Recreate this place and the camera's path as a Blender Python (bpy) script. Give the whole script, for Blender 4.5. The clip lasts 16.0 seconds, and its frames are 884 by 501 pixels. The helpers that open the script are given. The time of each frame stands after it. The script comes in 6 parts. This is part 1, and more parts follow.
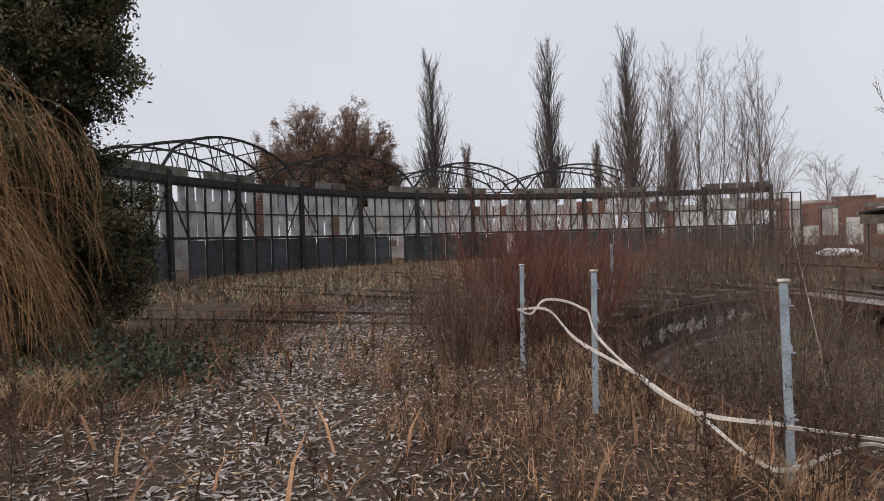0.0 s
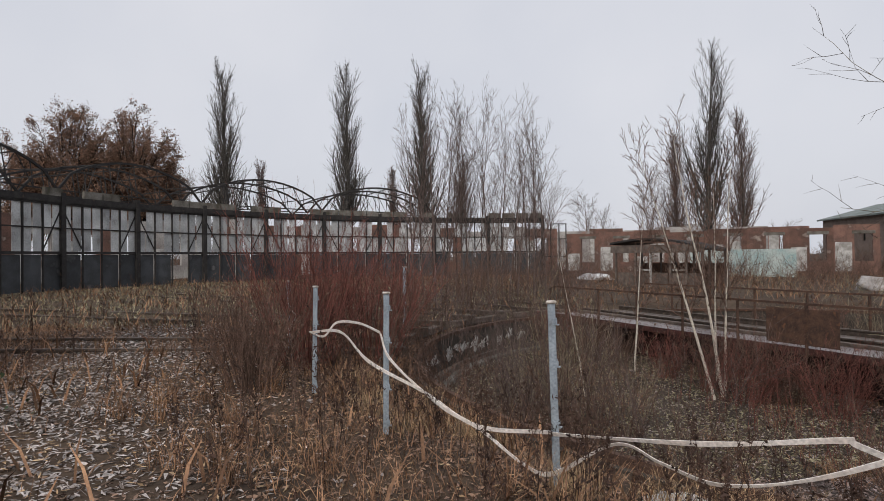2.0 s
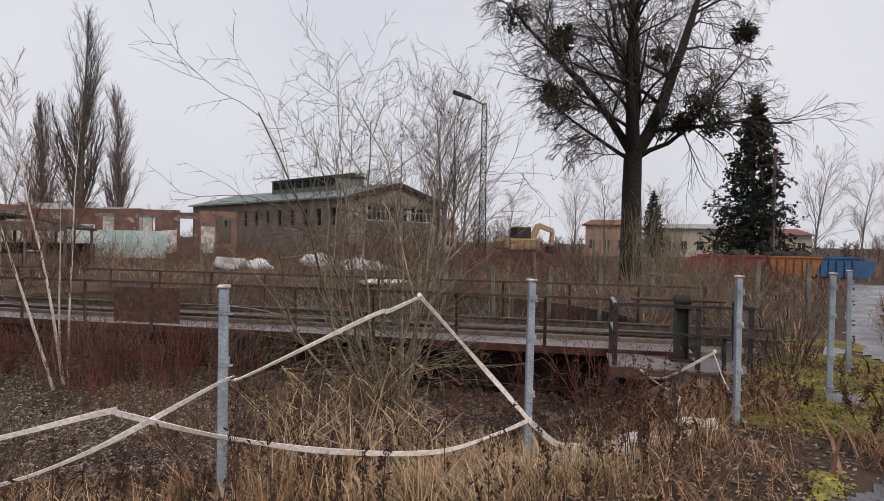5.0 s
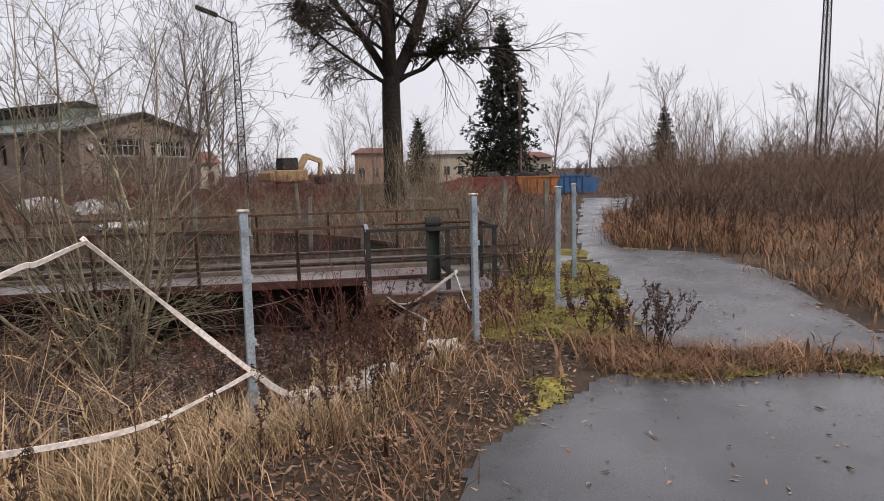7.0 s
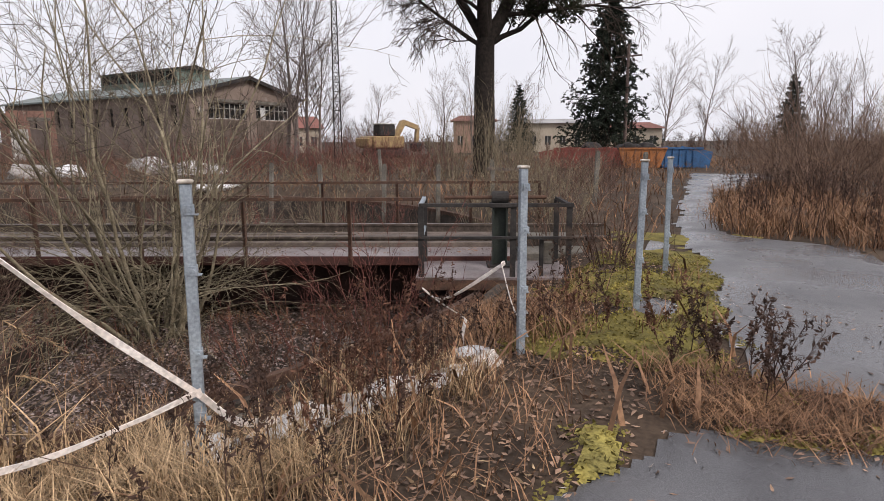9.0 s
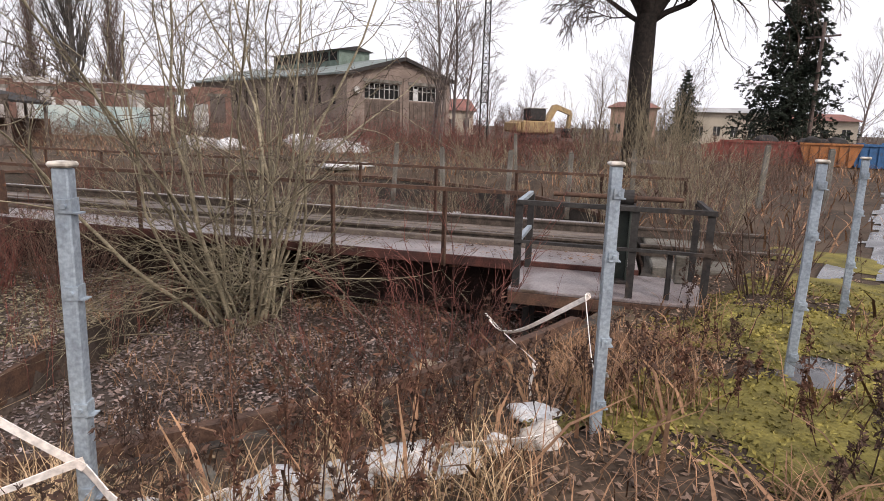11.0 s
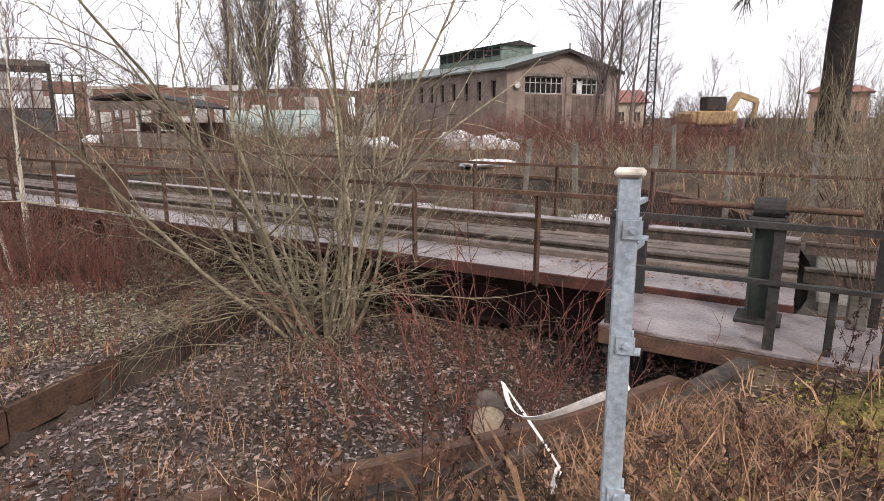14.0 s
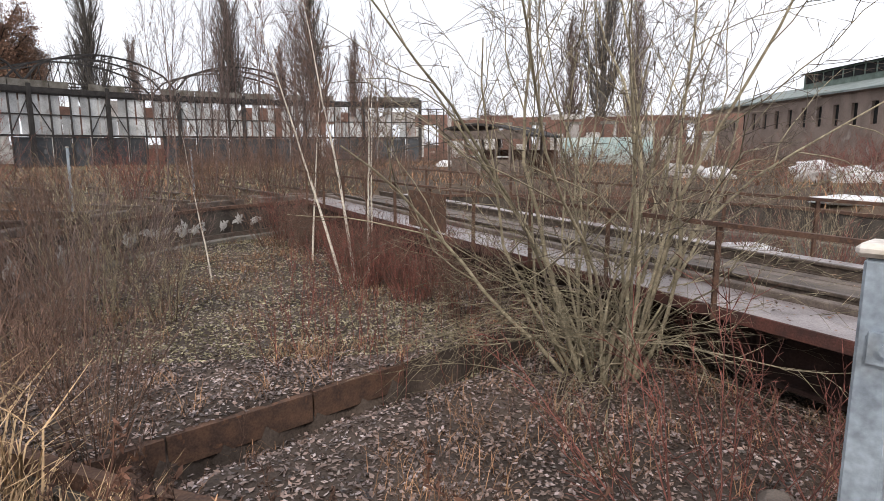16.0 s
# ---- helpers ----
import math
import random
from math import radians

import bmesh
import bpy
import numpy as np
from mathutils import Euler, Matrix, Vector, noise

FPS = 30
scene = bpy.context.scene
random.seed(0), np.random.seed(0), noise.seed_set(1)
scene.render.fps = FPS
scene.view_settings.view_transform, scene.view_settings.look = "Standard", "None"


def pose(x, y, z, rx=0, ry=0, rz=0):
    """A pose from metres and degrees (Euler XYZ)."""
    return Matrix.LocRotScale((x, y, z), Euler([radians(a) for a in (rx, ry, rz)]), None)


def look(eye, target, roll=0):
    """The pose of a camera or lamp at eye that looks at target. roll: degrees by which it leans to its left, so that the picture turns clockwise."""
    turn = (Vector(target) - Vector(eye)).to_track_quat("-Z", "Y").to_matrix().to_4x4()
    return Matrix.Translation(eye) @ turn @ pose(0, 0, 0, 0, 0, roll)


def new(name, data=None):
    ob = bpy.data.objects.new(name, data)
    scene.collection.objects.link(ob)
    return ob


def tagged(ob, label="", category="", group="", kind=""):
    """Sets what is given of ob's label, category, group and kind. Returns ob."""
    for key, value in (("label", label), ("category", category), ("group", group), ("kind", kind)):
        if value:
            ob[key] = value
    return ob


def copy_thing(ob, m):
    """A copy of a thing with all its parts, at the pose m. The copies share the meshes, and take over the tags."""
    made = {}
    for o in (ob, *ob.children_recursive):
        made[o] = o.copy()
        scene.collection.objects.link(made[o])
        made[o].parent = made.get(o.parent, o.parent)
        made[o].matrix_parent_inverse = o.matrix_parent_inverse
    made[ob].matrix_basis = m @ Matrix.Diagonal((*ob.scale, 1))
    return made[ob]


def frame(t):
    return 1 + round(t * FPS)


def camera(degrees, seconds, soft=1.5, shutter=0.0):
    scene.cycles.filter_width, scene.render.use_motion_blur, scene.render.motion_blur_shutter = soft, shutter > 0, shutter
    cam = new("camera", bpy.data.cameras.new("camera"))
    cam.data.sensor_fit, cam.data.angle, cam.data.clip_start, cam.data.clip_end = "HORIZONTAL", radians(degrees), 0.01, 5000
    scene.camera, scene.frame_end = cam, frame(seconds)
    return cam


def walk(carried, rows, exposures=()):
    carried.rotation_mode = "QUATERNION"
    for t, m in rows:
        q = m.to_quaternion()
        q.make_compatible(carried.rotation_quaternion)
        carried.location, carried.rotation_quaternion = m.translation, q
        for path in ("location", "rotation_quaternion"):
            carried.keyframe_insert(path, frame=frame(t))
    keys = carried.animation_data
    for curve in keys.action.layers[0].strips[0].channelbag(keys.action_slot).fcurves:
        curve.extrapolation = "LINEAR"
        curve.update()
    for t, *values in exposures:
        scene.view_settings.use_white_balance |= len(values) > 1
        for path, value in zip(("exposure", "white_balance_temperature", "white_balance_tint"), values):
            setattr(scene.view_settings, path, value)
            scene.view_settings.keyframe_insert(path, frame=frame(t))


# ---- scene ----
cam = camera(71.4, 16.0, soft=0.8)
PATH = [
    (0, (-0.544, -1.025, 1.653), (-1.103, 0.895, 1.615), -1.7),
    (0.5, (-0.542, -1.015, 1.657), (-1.026, 0.925, 1.633), -1.5),
    (1, (-0.529, -0.967, 1.657), (-0.893, 1.0, 1.665), -1.3),
    (1.5, (-0.539, -1.007, 1.657), (-0.726, 0.984, 1.68), -0.9),
    (2, (-0.534, -1.005, 1.653), (-0.441, 0.993, 1.673), -0.5),
    (2.5, (-0.517, -0.98, 1.647), (-0.177, 0.99, 1.617), 0.0),
    (3, (-0.484, -0.944, 1.639), (0.104, 0.966, 1.575), 0.2),
    (3.5, (-0.404, -0.904, 1.629), (0.525, 0.866, 1.554), 0.7),
    (4, (-0.252, -0.997, 1.618), (0.896, 0.64, 1.593), 0.7),
    (4.5, (-0.463, -1.235, 1.639), (0.982, 0.146, 1.677), 1.9),
    (5, (0.003, -1.158, 1.607), (1.664, -0.044, 1.577), 1.0),
    (5.2, (0.074, -1.135, 1.606), (1.799, -0.123, 1.569), 1.2),
    (7.3, (0.901, -1.287, 1.528), (2.852, -0.956, 1.242), 0.46),
    (7.5, (1.04, -1.291, 1.52), (3.001, -1.026, 1.227), 1.79),
    (8, (1.365, -1.279, 1.541), (3.323, -0.985, 1.255), 2.38),
    (8.5, (1.671, -1.31, 1.511), (3.578, -0.808, 1.177), 0.08),
    (9, (2.007, -1.405, 1.508), (3.826, -0.652, 1.159), -0.22),
    (9.2, (2.124, -1.42, 1.51), (3.917, -0.621, 1.128), 0.2),
    (11.3, (3.569, -1.313, 1.488), (5.126, -0.117, 1.104), 2.38),
    (11.5, (3.673, -1.272, 1.489), (5.225, -0.066, 1.121), 3.06),
    (12, (3.933, -1.224, 1.479), (5.382, 0.094, 1.077), -0.01),
    (12.5, (4.14, -1.306, 1.487), (5.5, 0.1, 1.069), 0.67),
    (13, (4.456, -1.229, 1.456), (5.861, 0.12, 1.005), 1.06),
    (13.5, (4.707, -1.145, 1.463), (6.134, 0.187, 1.029), 0.36),
    (14, (4.901, -1.198, 1.463), (6.101, 0.346, 1.04), 0.08),
    (14.5, (5.04, -1.245, 1.479), (6.049, 0.428, 1.048), 0.99),
    (15, (5.172, -1.181, 1.472), (6.064, 0.558, 1.046), 1.91),
    (15.5, (5.282, -1.111, 1.49), (6.006, 0.714, 1.106), 0.28),
    (16, (5.455, -1.045, 1.478), (5.717, 0.91, 1.138), 0.0),
]
walk(cam, [(t, look(eye, target, roll)) for t, eye, target, roll in PATH],
     exposures=[(0, 0.0, 6680, 13), (3.2, -0.05, 6680, 13), (4.5, 0.0, 6780, 16), (5.2, 0.05, 6800, 16), (7.3, 0.26, 6850, 17), (9.2, 0.38, 6850, 17), (11.3, 0.7, 6850, 17), (13.5, 0.9, 6850, 17), (14.5, 0.76, 6850, 15), (16, 0.76, 6700, 13)])

# ---- world, sun ----
world = bpy.data.worlds.new("overcast")
scene.world = world
world.use_nodes = True
wn = world.node_tree
sky = wn.nodes.new("ShaderNodeTexSky")
sky.sky_type = "NISHITA"
sky.sun_disc = False
sky.sun_elevation, sky.sun_rotation = radians(38), radians(200)
sky.air_density, sky.dust_density, sky.ozone_density = 1.0, 6.0, 1.0
sky_mix = wn.nodes.new("ShaderNodeMix")
sky_mix.data_type = "RGBA"
sky_mix.inputs["Factor"].default_value = 0.88
cloud_noise = wn.nodes.new("ShaderNodeTexNoise")
cloud_noise.inputs["Scale"].default_value = 2.2
cloud_noise.inputs["Detail"].default_value = 4
cloud_ramp = wn.nodes.new("ShaderNodeValToRGB")
cloud_ramp.color_ramp.elements[0].position, cloud_ramp.color_ramp.elements[0].color = 0.25, (6.6, 7.1, 7.9, 1)
cloud_ramp.color_ramp.elements[1].position, cloud_ramp.color_ramp.elements[1].color = 0.75, (8.0, 8.35, 8.9, 1)
wn.links.new(cloud_noise.outputs["Fac"], cloud_ramp.inputs["Fac"])
wn.links.new(sky.outputs["Color"], sky_mix.inputs["A"])
wn.links.new(cloud_ramp.outputs["Color"], sky_mix.inputs["B"])
wn.links.new(sky_mix.outputs["Result"], wn.nodes["Background"].inputs["Color"])
wn.nodes["Background"].inputs["Strength"].default_value = 0.1
sun = new("sun", bpy.data.lights.new("sun", "SUN"))
sun.data.energy, sun.data.angle, sun.data.color = 1.5, radians(11), (1.0, 0.96, 0.9)
sun.rotation_euler = (radians(52), 0, radians(-20))

# ---- materials ----
def mat(name, c1, c2=None, rough=0.85, scale=4.0, metal=0.0, bump=0.15, fine=40.0, c3=None, obj_random=0.0, spec=0.5, island=0.0, streak=None):
    """Two-scale noise material: c1/c2 mixed by a coarse noise, c3 stains, fine grain in bump and value."""
    m = bpy.data.materials.new(name)
    m.use_nodes = True
    nt = m.node_tree
    n, l = nt.nodes, nt.links
    b = n["Principled BSDF"]
    b.inputs["Roughness"].default_value, b.inputs["Metallic"].default_value = rough, metal
    b.inputs["Specular IOR Level"].default_value = spec if rough < 0.8 else 0.4 * spec
    co = n.new("ShaderNodeTexCoord")
    src = co.outputs["Object"]
    if streak:
        mp = n.new("ShaderNodeMapping")
        mp.inputs["Scale"].default_value = streak
        l.new(src, mp.inputs["Vector"])
        src = mp.outputs["Vector"]
    a = n.new("ShaderNodeTexNoise")
    a.inputs["Scale"].default_value, a.inputs["Detail"].default_value = scale, 6
    f = n.new("ShaderNodeTexNoise")
    f.inputs["Scale"].default_value, f.inputs["Detail"].default_value = fine, 3
    l.new(src, a.inputs["Vector"])
    l.new(src, f.inputs["Vector"])
    ramp = n.new("ShaderNodeValToRGB")
    c2 = c2 or [v * 0.6 for v in c1]
    e = ramp.color_ramp.elements
    e[0].position, e[0].color = 0.36, (*c1, 1)
    e[1].position, e[1].color = 0.62, (*c2, 1)
    if c3:
        x = e.new(0.72)
        x.color = (*c3, 1)
    l.new(a.outputs["Fac"], ramp.inputs["Fac"])
    hsv = n.new("ShaderNodeHueSaturation")
    l.new(ramp.outputs["Color"], hsv.inputs["Color"])
    mr = n.new("ShaderNodeMapRange")
    mr.inputs["From Min"].default_value, mr.inputs["From Max"].default_value = 0.3, 0.7
    mr.inputs["To Min"].default_value, mr.inputs["To Max"].default_value = 0.75, 1.25
    l.new(f.outputs["Fac"], mr.inputs["Value"])
    val = mr.outputs["Result"]
    if obj_random or island:
        if island:
            info = n.new("ShaderNodeNewGeometry").outputs["Random Per Island"]
        else:
            info = n.new("ShaderNodeObjectInfo").outputs["Random"]
        amt = obj_random or island
        m2 = n.new("ShaderNodeMapRange")
        m2.inputs["To Min"].default_value, m2.inputs["To Max"].default_value = 1 - amt, 1 + amt
        l.new(info, m2.inputs["Value"])
        mu = n.new("ShaderNodeMath")
        mu.operation = "MULTIPLY"
        l.new(val, mu.inputs[0])
        l.new(m2.outputs["Result"], mu.inputs[1])
        val = mu.outputs["Value"]
    l.new(val, hsv.inputs["Value"])
    l.new(hsv.outputs["Color"], b.inputs["Base Color"])
    if bump:
        bp = n.new("ShaderNodeBump")
        bp.inputs["Strength"].default_value, bp.inputs["Distance"].default_value = bump, 0.02
        l.new(f.outputs["Fac"], bp.inputs["Height"])
        l.new(bp.outputs["Normal"], b.inputs["Normal"])
    return m


M = {}
M["zinc"] = mat("galvanised_steel", (0.36, 0.42, 0.47), (0.27, 0.32, 0.37), 0.5, 3.0, 0.35, 0.08, 60, (0.24, 0.25, 0.24))
M["post_cap"] = mat("weathered_cap", (0.62, 0.58, 0.54), (0.42, 0.38, 0.33), 0.8, 12)
M["tape"] = mat("plastic_tape", (0.92, 0.89, 0.86), (0.8, 0.73, 0.68), 0.5, 5, 0, 0.05)
M["rust"] = mat("rusty_steel", (0.13, 0.075, 0.052), (0.07, 0.045, 0.036), 0.85, 6, 0.1, 0.3, 50, (0.2, 0.1, 0.06))
M["rust_red"] = mat("red_rust", (0.11, 0.045, 0.036), (0.055, 0.03, 0.027), 0.85, 5, 0.1, 0.3, 50)
M["rail_steel"] = mat("worn_rail", (0.14, 0.11, 0.09), (0.075, 0.06, 0.05), 0.55, 8, 0.5, 0.1)
M["dark_iron"] = mat("dark_iron", (0.05, 0.047, 0.045), (0.03, 0.028, 0.028), 0.8, 3, 0.1, 0.2, 30, (0.08, 0.06, 0.05))
# rust colour lowered so that it carries the shade under the bridge deck
M["girder"] = mat("shade_darkened_rust", (0.05, 0.03, 0.026), (0.03, 0.02, 0.019), 0.9, 4, 0, 0.2)
M["dark_green"] = mat("green_painted_iron", (0.032, 0.042, 0.034), (0.022, 0.03, 0.025), 0.6, 6, 0.1, 0.1)
M["deck"] = mat("wet_deck_sheet", (0.3, 0.26, 0.26), (0.18, 0.15, 0.15), 0.28, 2.5, 0.0, 0.25, 45, (0.09, 0.065, 0.05))
M["plank"] = mat("weathered_plank", (0.15, 0.12, 0.1), (0.08, 0.062, 0.052), 0.75, 4, 0, 0.3, 60, obj_random=0.25)
M["concrete"] = mat("old_concrete", (0.2, 0.19, 0.17), (0.1, 0.09, 0.075), 0.9, 1.8, 0, 0.4, 30, (0.06, 0.06, 0.04))
M["white_paint"] = mat("peeling_whitewash", (0.56, 0.55, 0.53), (0.3, 0.29, 0.27), 0.9, 2.5)
M["brick"] = mat("red_brick", (0.2, 0.112, 0.088), (0.12, 0.075, 0.062), 0.9, 1.2, 0, 0.3, 20, (0.36, 0.3, 0.26), obj_random=0.25)
M["plaster"] = mat("flaking_plaster", (0.42, 0.4, 0.38), (0.25, 0.23, 0.22), 0.9, 0.8, 0, 0.3, 12, (0.3, 0.15, 0.1))
M["glass_dirty"] = mat("dirty_wired_glass", (0.5, 0.51, 0.51), (0.33, 0.34, 0.34), 0.35, 1.2, 0, 0.05, 20, (0.22, 0.2, 0.19), obj_random=0.3)
M["door_sheet"] = mat("grey_door_sheet", (0.055, 0.06, 0.066), (0.032, 0.034, 0.037), 0.7, 1.5, 0.1, 0.2, 25, (0.1, 0.1, 0.1), obj_random=0.35)
M["building_brick"] = mat("grey_brown_brick", (0.26, 0.205, 0.175), (0.18, 0.14, 0.12), 0.9, 0.7, 0, 0.3, 14, (0.31, 0.265, 0.235))
M["roof_sheet"] = mat("bitumen_roof", (0.2, 0.23, 0.22), (0.13, 0.16, 0.15), 0.7, 0.8, 0, 0.2, 10)
M["clerestory"] = mat("green_clerestory", (0.15, 0.2, 0.17), (0.09, 0.12, 0.1), 0.75, 1.5)
# near-black colour standing in for the shade inside the workshop
M["interior_shade"] = mat("painted_interior_shade", (0.02, 0.02, 0.02), (0.014, 0.014, 0.014), 0.9, 1)

# ---- mesh helpers ----
def mesh_from(name, verts, faces, material, smooth=False):
    me = bpy.data.meshes.new(name)
    me.from_pydata(verts, [], faces)
    me.update()
    if smooth:
        me.polygons.foreach_set("use_smooth", np.ones(len(me.polygons), dtype=bool))
    for mm in (material if isinstance(material, (list, tuple)) else [material]):
        me.materials.append(mm)
    return me


def part(name, bm, material, parent=None, label="", smooth=False):
    """Links a bmesh (or mesh data) as one mesh object under a thing."""
    if isinstance(bm, bmesh.types.BMesh):
        me = bpy.data.meshes.new(name)
        bm.to_mesh(me)
        bm.free()
        me.materials.append(material)
        if smooth:
            me.polygons.foreach_set("use_smooth", np.ones(len(me.polygons), dtype=bool))
    else:
        me = bm
    ob = new(name, me)
    if parent:
        ob.parent = parent
    if label:
        tagged(ob, label)
    return ob


def empty(name, m, label, category, group="", kind=""):
    ob = new(name)
    ob.matrix_basis = m
    return tagged(ob, label, category, group, kind)


def box(bm, x0, x1, y0, y1, z0, z1, m=None, bevel=0.0):
    vs = [Vector((x, y, z)) for x in (x0, x1) for y in (y0, y1) for z in (z0, z1)]
    if m:
        vs = [m @ v for v in vs]
    b = [bm.verts.new(v) for v in vs]
    fs = [bm.faces.new([b[i] for i in f]) for f in ((0, 1, 3, 2), (4, 6, 7, 5), (0, 4, 5, 1), (2, 3, 7, 6), (0, 2, 6, 4), (1, 5, 7, 3))]
    if bevel:
        es = list({e for f in fs for e in f.edges})
        bmesh.ops.bevel(bm, geom=es, offset=bevel, segments=1, affect="EDGES")
    return bm


def boxed(x0, x1, y0, y1, z0, z1, m=None, bevel=0.0):
    return box(bmesh.new(), x0, x1, y0, y1, z0, z1, m, bevel)


def bar(bm, a, b, w, h=None, up=(0, 0, 1)):
    """A straight bar of section w x h from a to b."""
    a, b = Vector(a), Vector(b)
    h = h or w
    d = (b - a).normalized()
    u = Vector(up)
    if abs(d.dot(u)) > 0.98:
        u = Vector((1, 0, 0))
    s = d.cross(u).normalized()
    t = s.cross(d)
    ring = []
    for p in (a, b):
        ring.append([bm.verts.new(p + s * i * w / 2 + t * j * h / 2) for i, j in ((-1, -1), (1, -1), (1, 1), (-1, 1))])
    for i in range(4):
        j = (i + 1) % 4
        bm.faces.new((ring[0][i], ring[0][j], ring[1][j], ring[1][i]))
    bm.faces.new(ring[0][::-1])
    bm.faces.new(ring[1])
    return bm


def barred(a, b, w, h=None, up=(0, 0, 1)):
    return bar(bmesh.new(), a, b, w, h, up)


# ---- the plan ----
PIT = Vector((8.7, 9.95, 0))
PIT_R = 9.15
FLOOR_Z = -1.15
BR_DIR = Vector((-0.367, 0.930, 0)).normalized()
BR_ANG = math.degrees(math.atan2(-BR_DIR.y, -BR_DIR.x))
BRIDGE = Matrix.Translation(PIT) @ Matrix.Rotation(radians(BR_ANG), 4, "Z")  # +x along the bridge to its near end, -y to the side of the path


def smooth01(a, b, x):
    t = min(1.0, max(0.0, (x - a) / (b - a)))
    return t * t * (3 - 2 * t)


def ground_z(x, y):
    """Height of the open ground."""
    r = math.hypot(x - PIT.x, y - PIT.y)
    z = 0.07 * noise.noise(Vector((x * 0.35, y * 0.35, 0))) + 0.03 * noise.noise(Vector((x * 1.3, y * 1.3, 4)))
    z *= 1 - smooth01(60, 120, r)
    near = 1 - smooth01(9.3, 11.0, r)
    z = z * (1 - near) - 0.27 * near
    if y < -0.2:
        z *= 0.35
    return z

# ---- ground sheet with the round pit cut out ----
def ground_mesh():
    radii = [PIT_R + 0.12]
    while radii[-1] < 30:
        radii.append(radii[-1] + 0.25 + 0.02 * (radii[-1] - PIT_R))
    while radii[-1] < 3000:
        radii.append(radii[-1] * 1.35)
    n = 260
    vs, fs = [], []
    for r in radii:
        for i in range(n):
            a = 2 * math.pi * i / n
            x, y = PIT.x + r * math.cos(a), PIT.y + r * math.sin(a)
            vs.append((x, y, ground_z(x, y)))
    for k in range(len(radii) - 1):
        for i in range(n):
            j = (i + 1) % n
            fs.append((k * n + i, (k + 1) * n + i, (k + 1) * n + j, k * n + j))
    return vs, fs


M["ground"] = mat("leaf_littered_earth", (0.095, 0.066, 0.046), (0.045, 0.033, 0.025), 0.95, 0.9, 0, 0.6, 24, (0.13, 0.095, 0.06))
gv, gf = ground_mesh()
ground = tagged(new("ground", mesh_from("ground", gv, gf, M["ground"], True)), "wet winter ground with dead grass and leaf litter", "ground", "", "structure")


def ring_mesh(name, prof, material, n=160, jitter=0.0, notch=0.0):
    """A profile of (radius, z) swept round the pit; notch: how far its top drops where the bridge lands."""
    vs, fs = [], []
    m = len(prof)
    for i in range(n):
        a = 2 * math.pi * i / n
        for r, z in prof:
            q = jitter * noise.noise(Vector((r * math.cos(a) * 2, r * math.sin(a) * 2, z * 3)))
            drop = notch if z > -0.45 and 268 < math.degrees(a) < 308 else 0.0
            vs.append((PIT.x + (r + q) * math.cos(a), PIT.y + (r + q) * math.sin(a), z + q - drop))
    for i in range(n):
        j = (i + 1) % n
        for k in range(m - 1):
            fs.append((i * m + k, i * m + k + 1, j * m + k + 1, j * m + k))
    return mesh_from(name, vs, fs, material)


M["pit_wall"] = mat("sooty_pit_wall", (0.09, 0.078, 0.066), (0.045, 0.038, 0.034), 0.9, 2.2, 0, 0.5, 30, (0.13, 0.1, 0.075))
tagged(new("wall_pit", ring_mesh("wall_pit", [(PIT_R, -1.6), (PIT_R, -0.24), (PIT_R + 0.14, -0.24), (PIT_R + 0.14, -0.7)], M["pit_wall"], 160, 0.012)),
       "dark stained wall of the turntable pit", "wall", "", "structure")
tagged(new("pit_coping", ring_mesh("pit_coping", [(PIT_R - 0.03, -0.24), (PIT_R - 0.03, -0.16), (PIT_R + 0.06, -0.15), (PIT_R + 0.07, -0.3)], M["rust"], 160, 0.012, 0.2)),
       "rusty steel edge beam round the pit", "edge beam", "", "structure")
ledge = tagged(new("pit_ledge", ring_mesh("pit_ledge", [(PIT_R - 0.5, -1.5), (PIT_R - 0.5, -0.97), (PIT_R - 0.48, -0.95), (PIT_R, -0.95)], M["concrete"], 160, 0.012)),
               "concrete ledge round the foot of the pit wall", "ledge", "", "structure")
tagged(new("ring_rail", ring_mesh("ring_rail", [(PIT_R - 0.31, -0.95), (PIT_R - 0.29, -0.84), (PIT_R - 0.22, -0.84), (PIT_R - 0.20, -0.95)], M["rail_steel"])),
       "rusty circular running rail of the turntable", "rail", "", "structure")


def pit_z(x, y):
    z = FLOOR_Z + 0.06 * noise.noise(Vector((x * 0.5, y * 0.5, 7))) + 0.025 * noise.noise(Vector((x * 2, y * 2, 1)))
    # drain trench running across the pit
    d = (x - 2.78) * -0.583 + (y - 3.58) * 0.812
    if -0.75 < d < 0.0:
        z -= 0.32 * smooth01(-0.75, -0.35, d)
    if d >= 0:
        z += 0.1
    return z


def pit_floor_mesh():
    vs, fs, idx = [], [], {}
    n = 150
    R = PIT_R - 0.4
    for i in range(n + 1):
        for j in range(n + 1):
            x, y = -R + 2 * R * i / n, -R + 2 * R * j / n
            if math.hypot(x, y) < R + 0.15:
                idx[i, j] = len(vs)
                vs.append((PIT.x + x, PIT.y + y, pit_z(PIT.x + x, PIT.y + y)))
    for i in range(n):
        for j in range(n):
            q = [(i, j), (i + 1, j), (i + 1, j + 1), (i, j + 1)]
            if all(p in idx for p in q):
                fs.append([idx[p] for p in q])
    return vs, fs


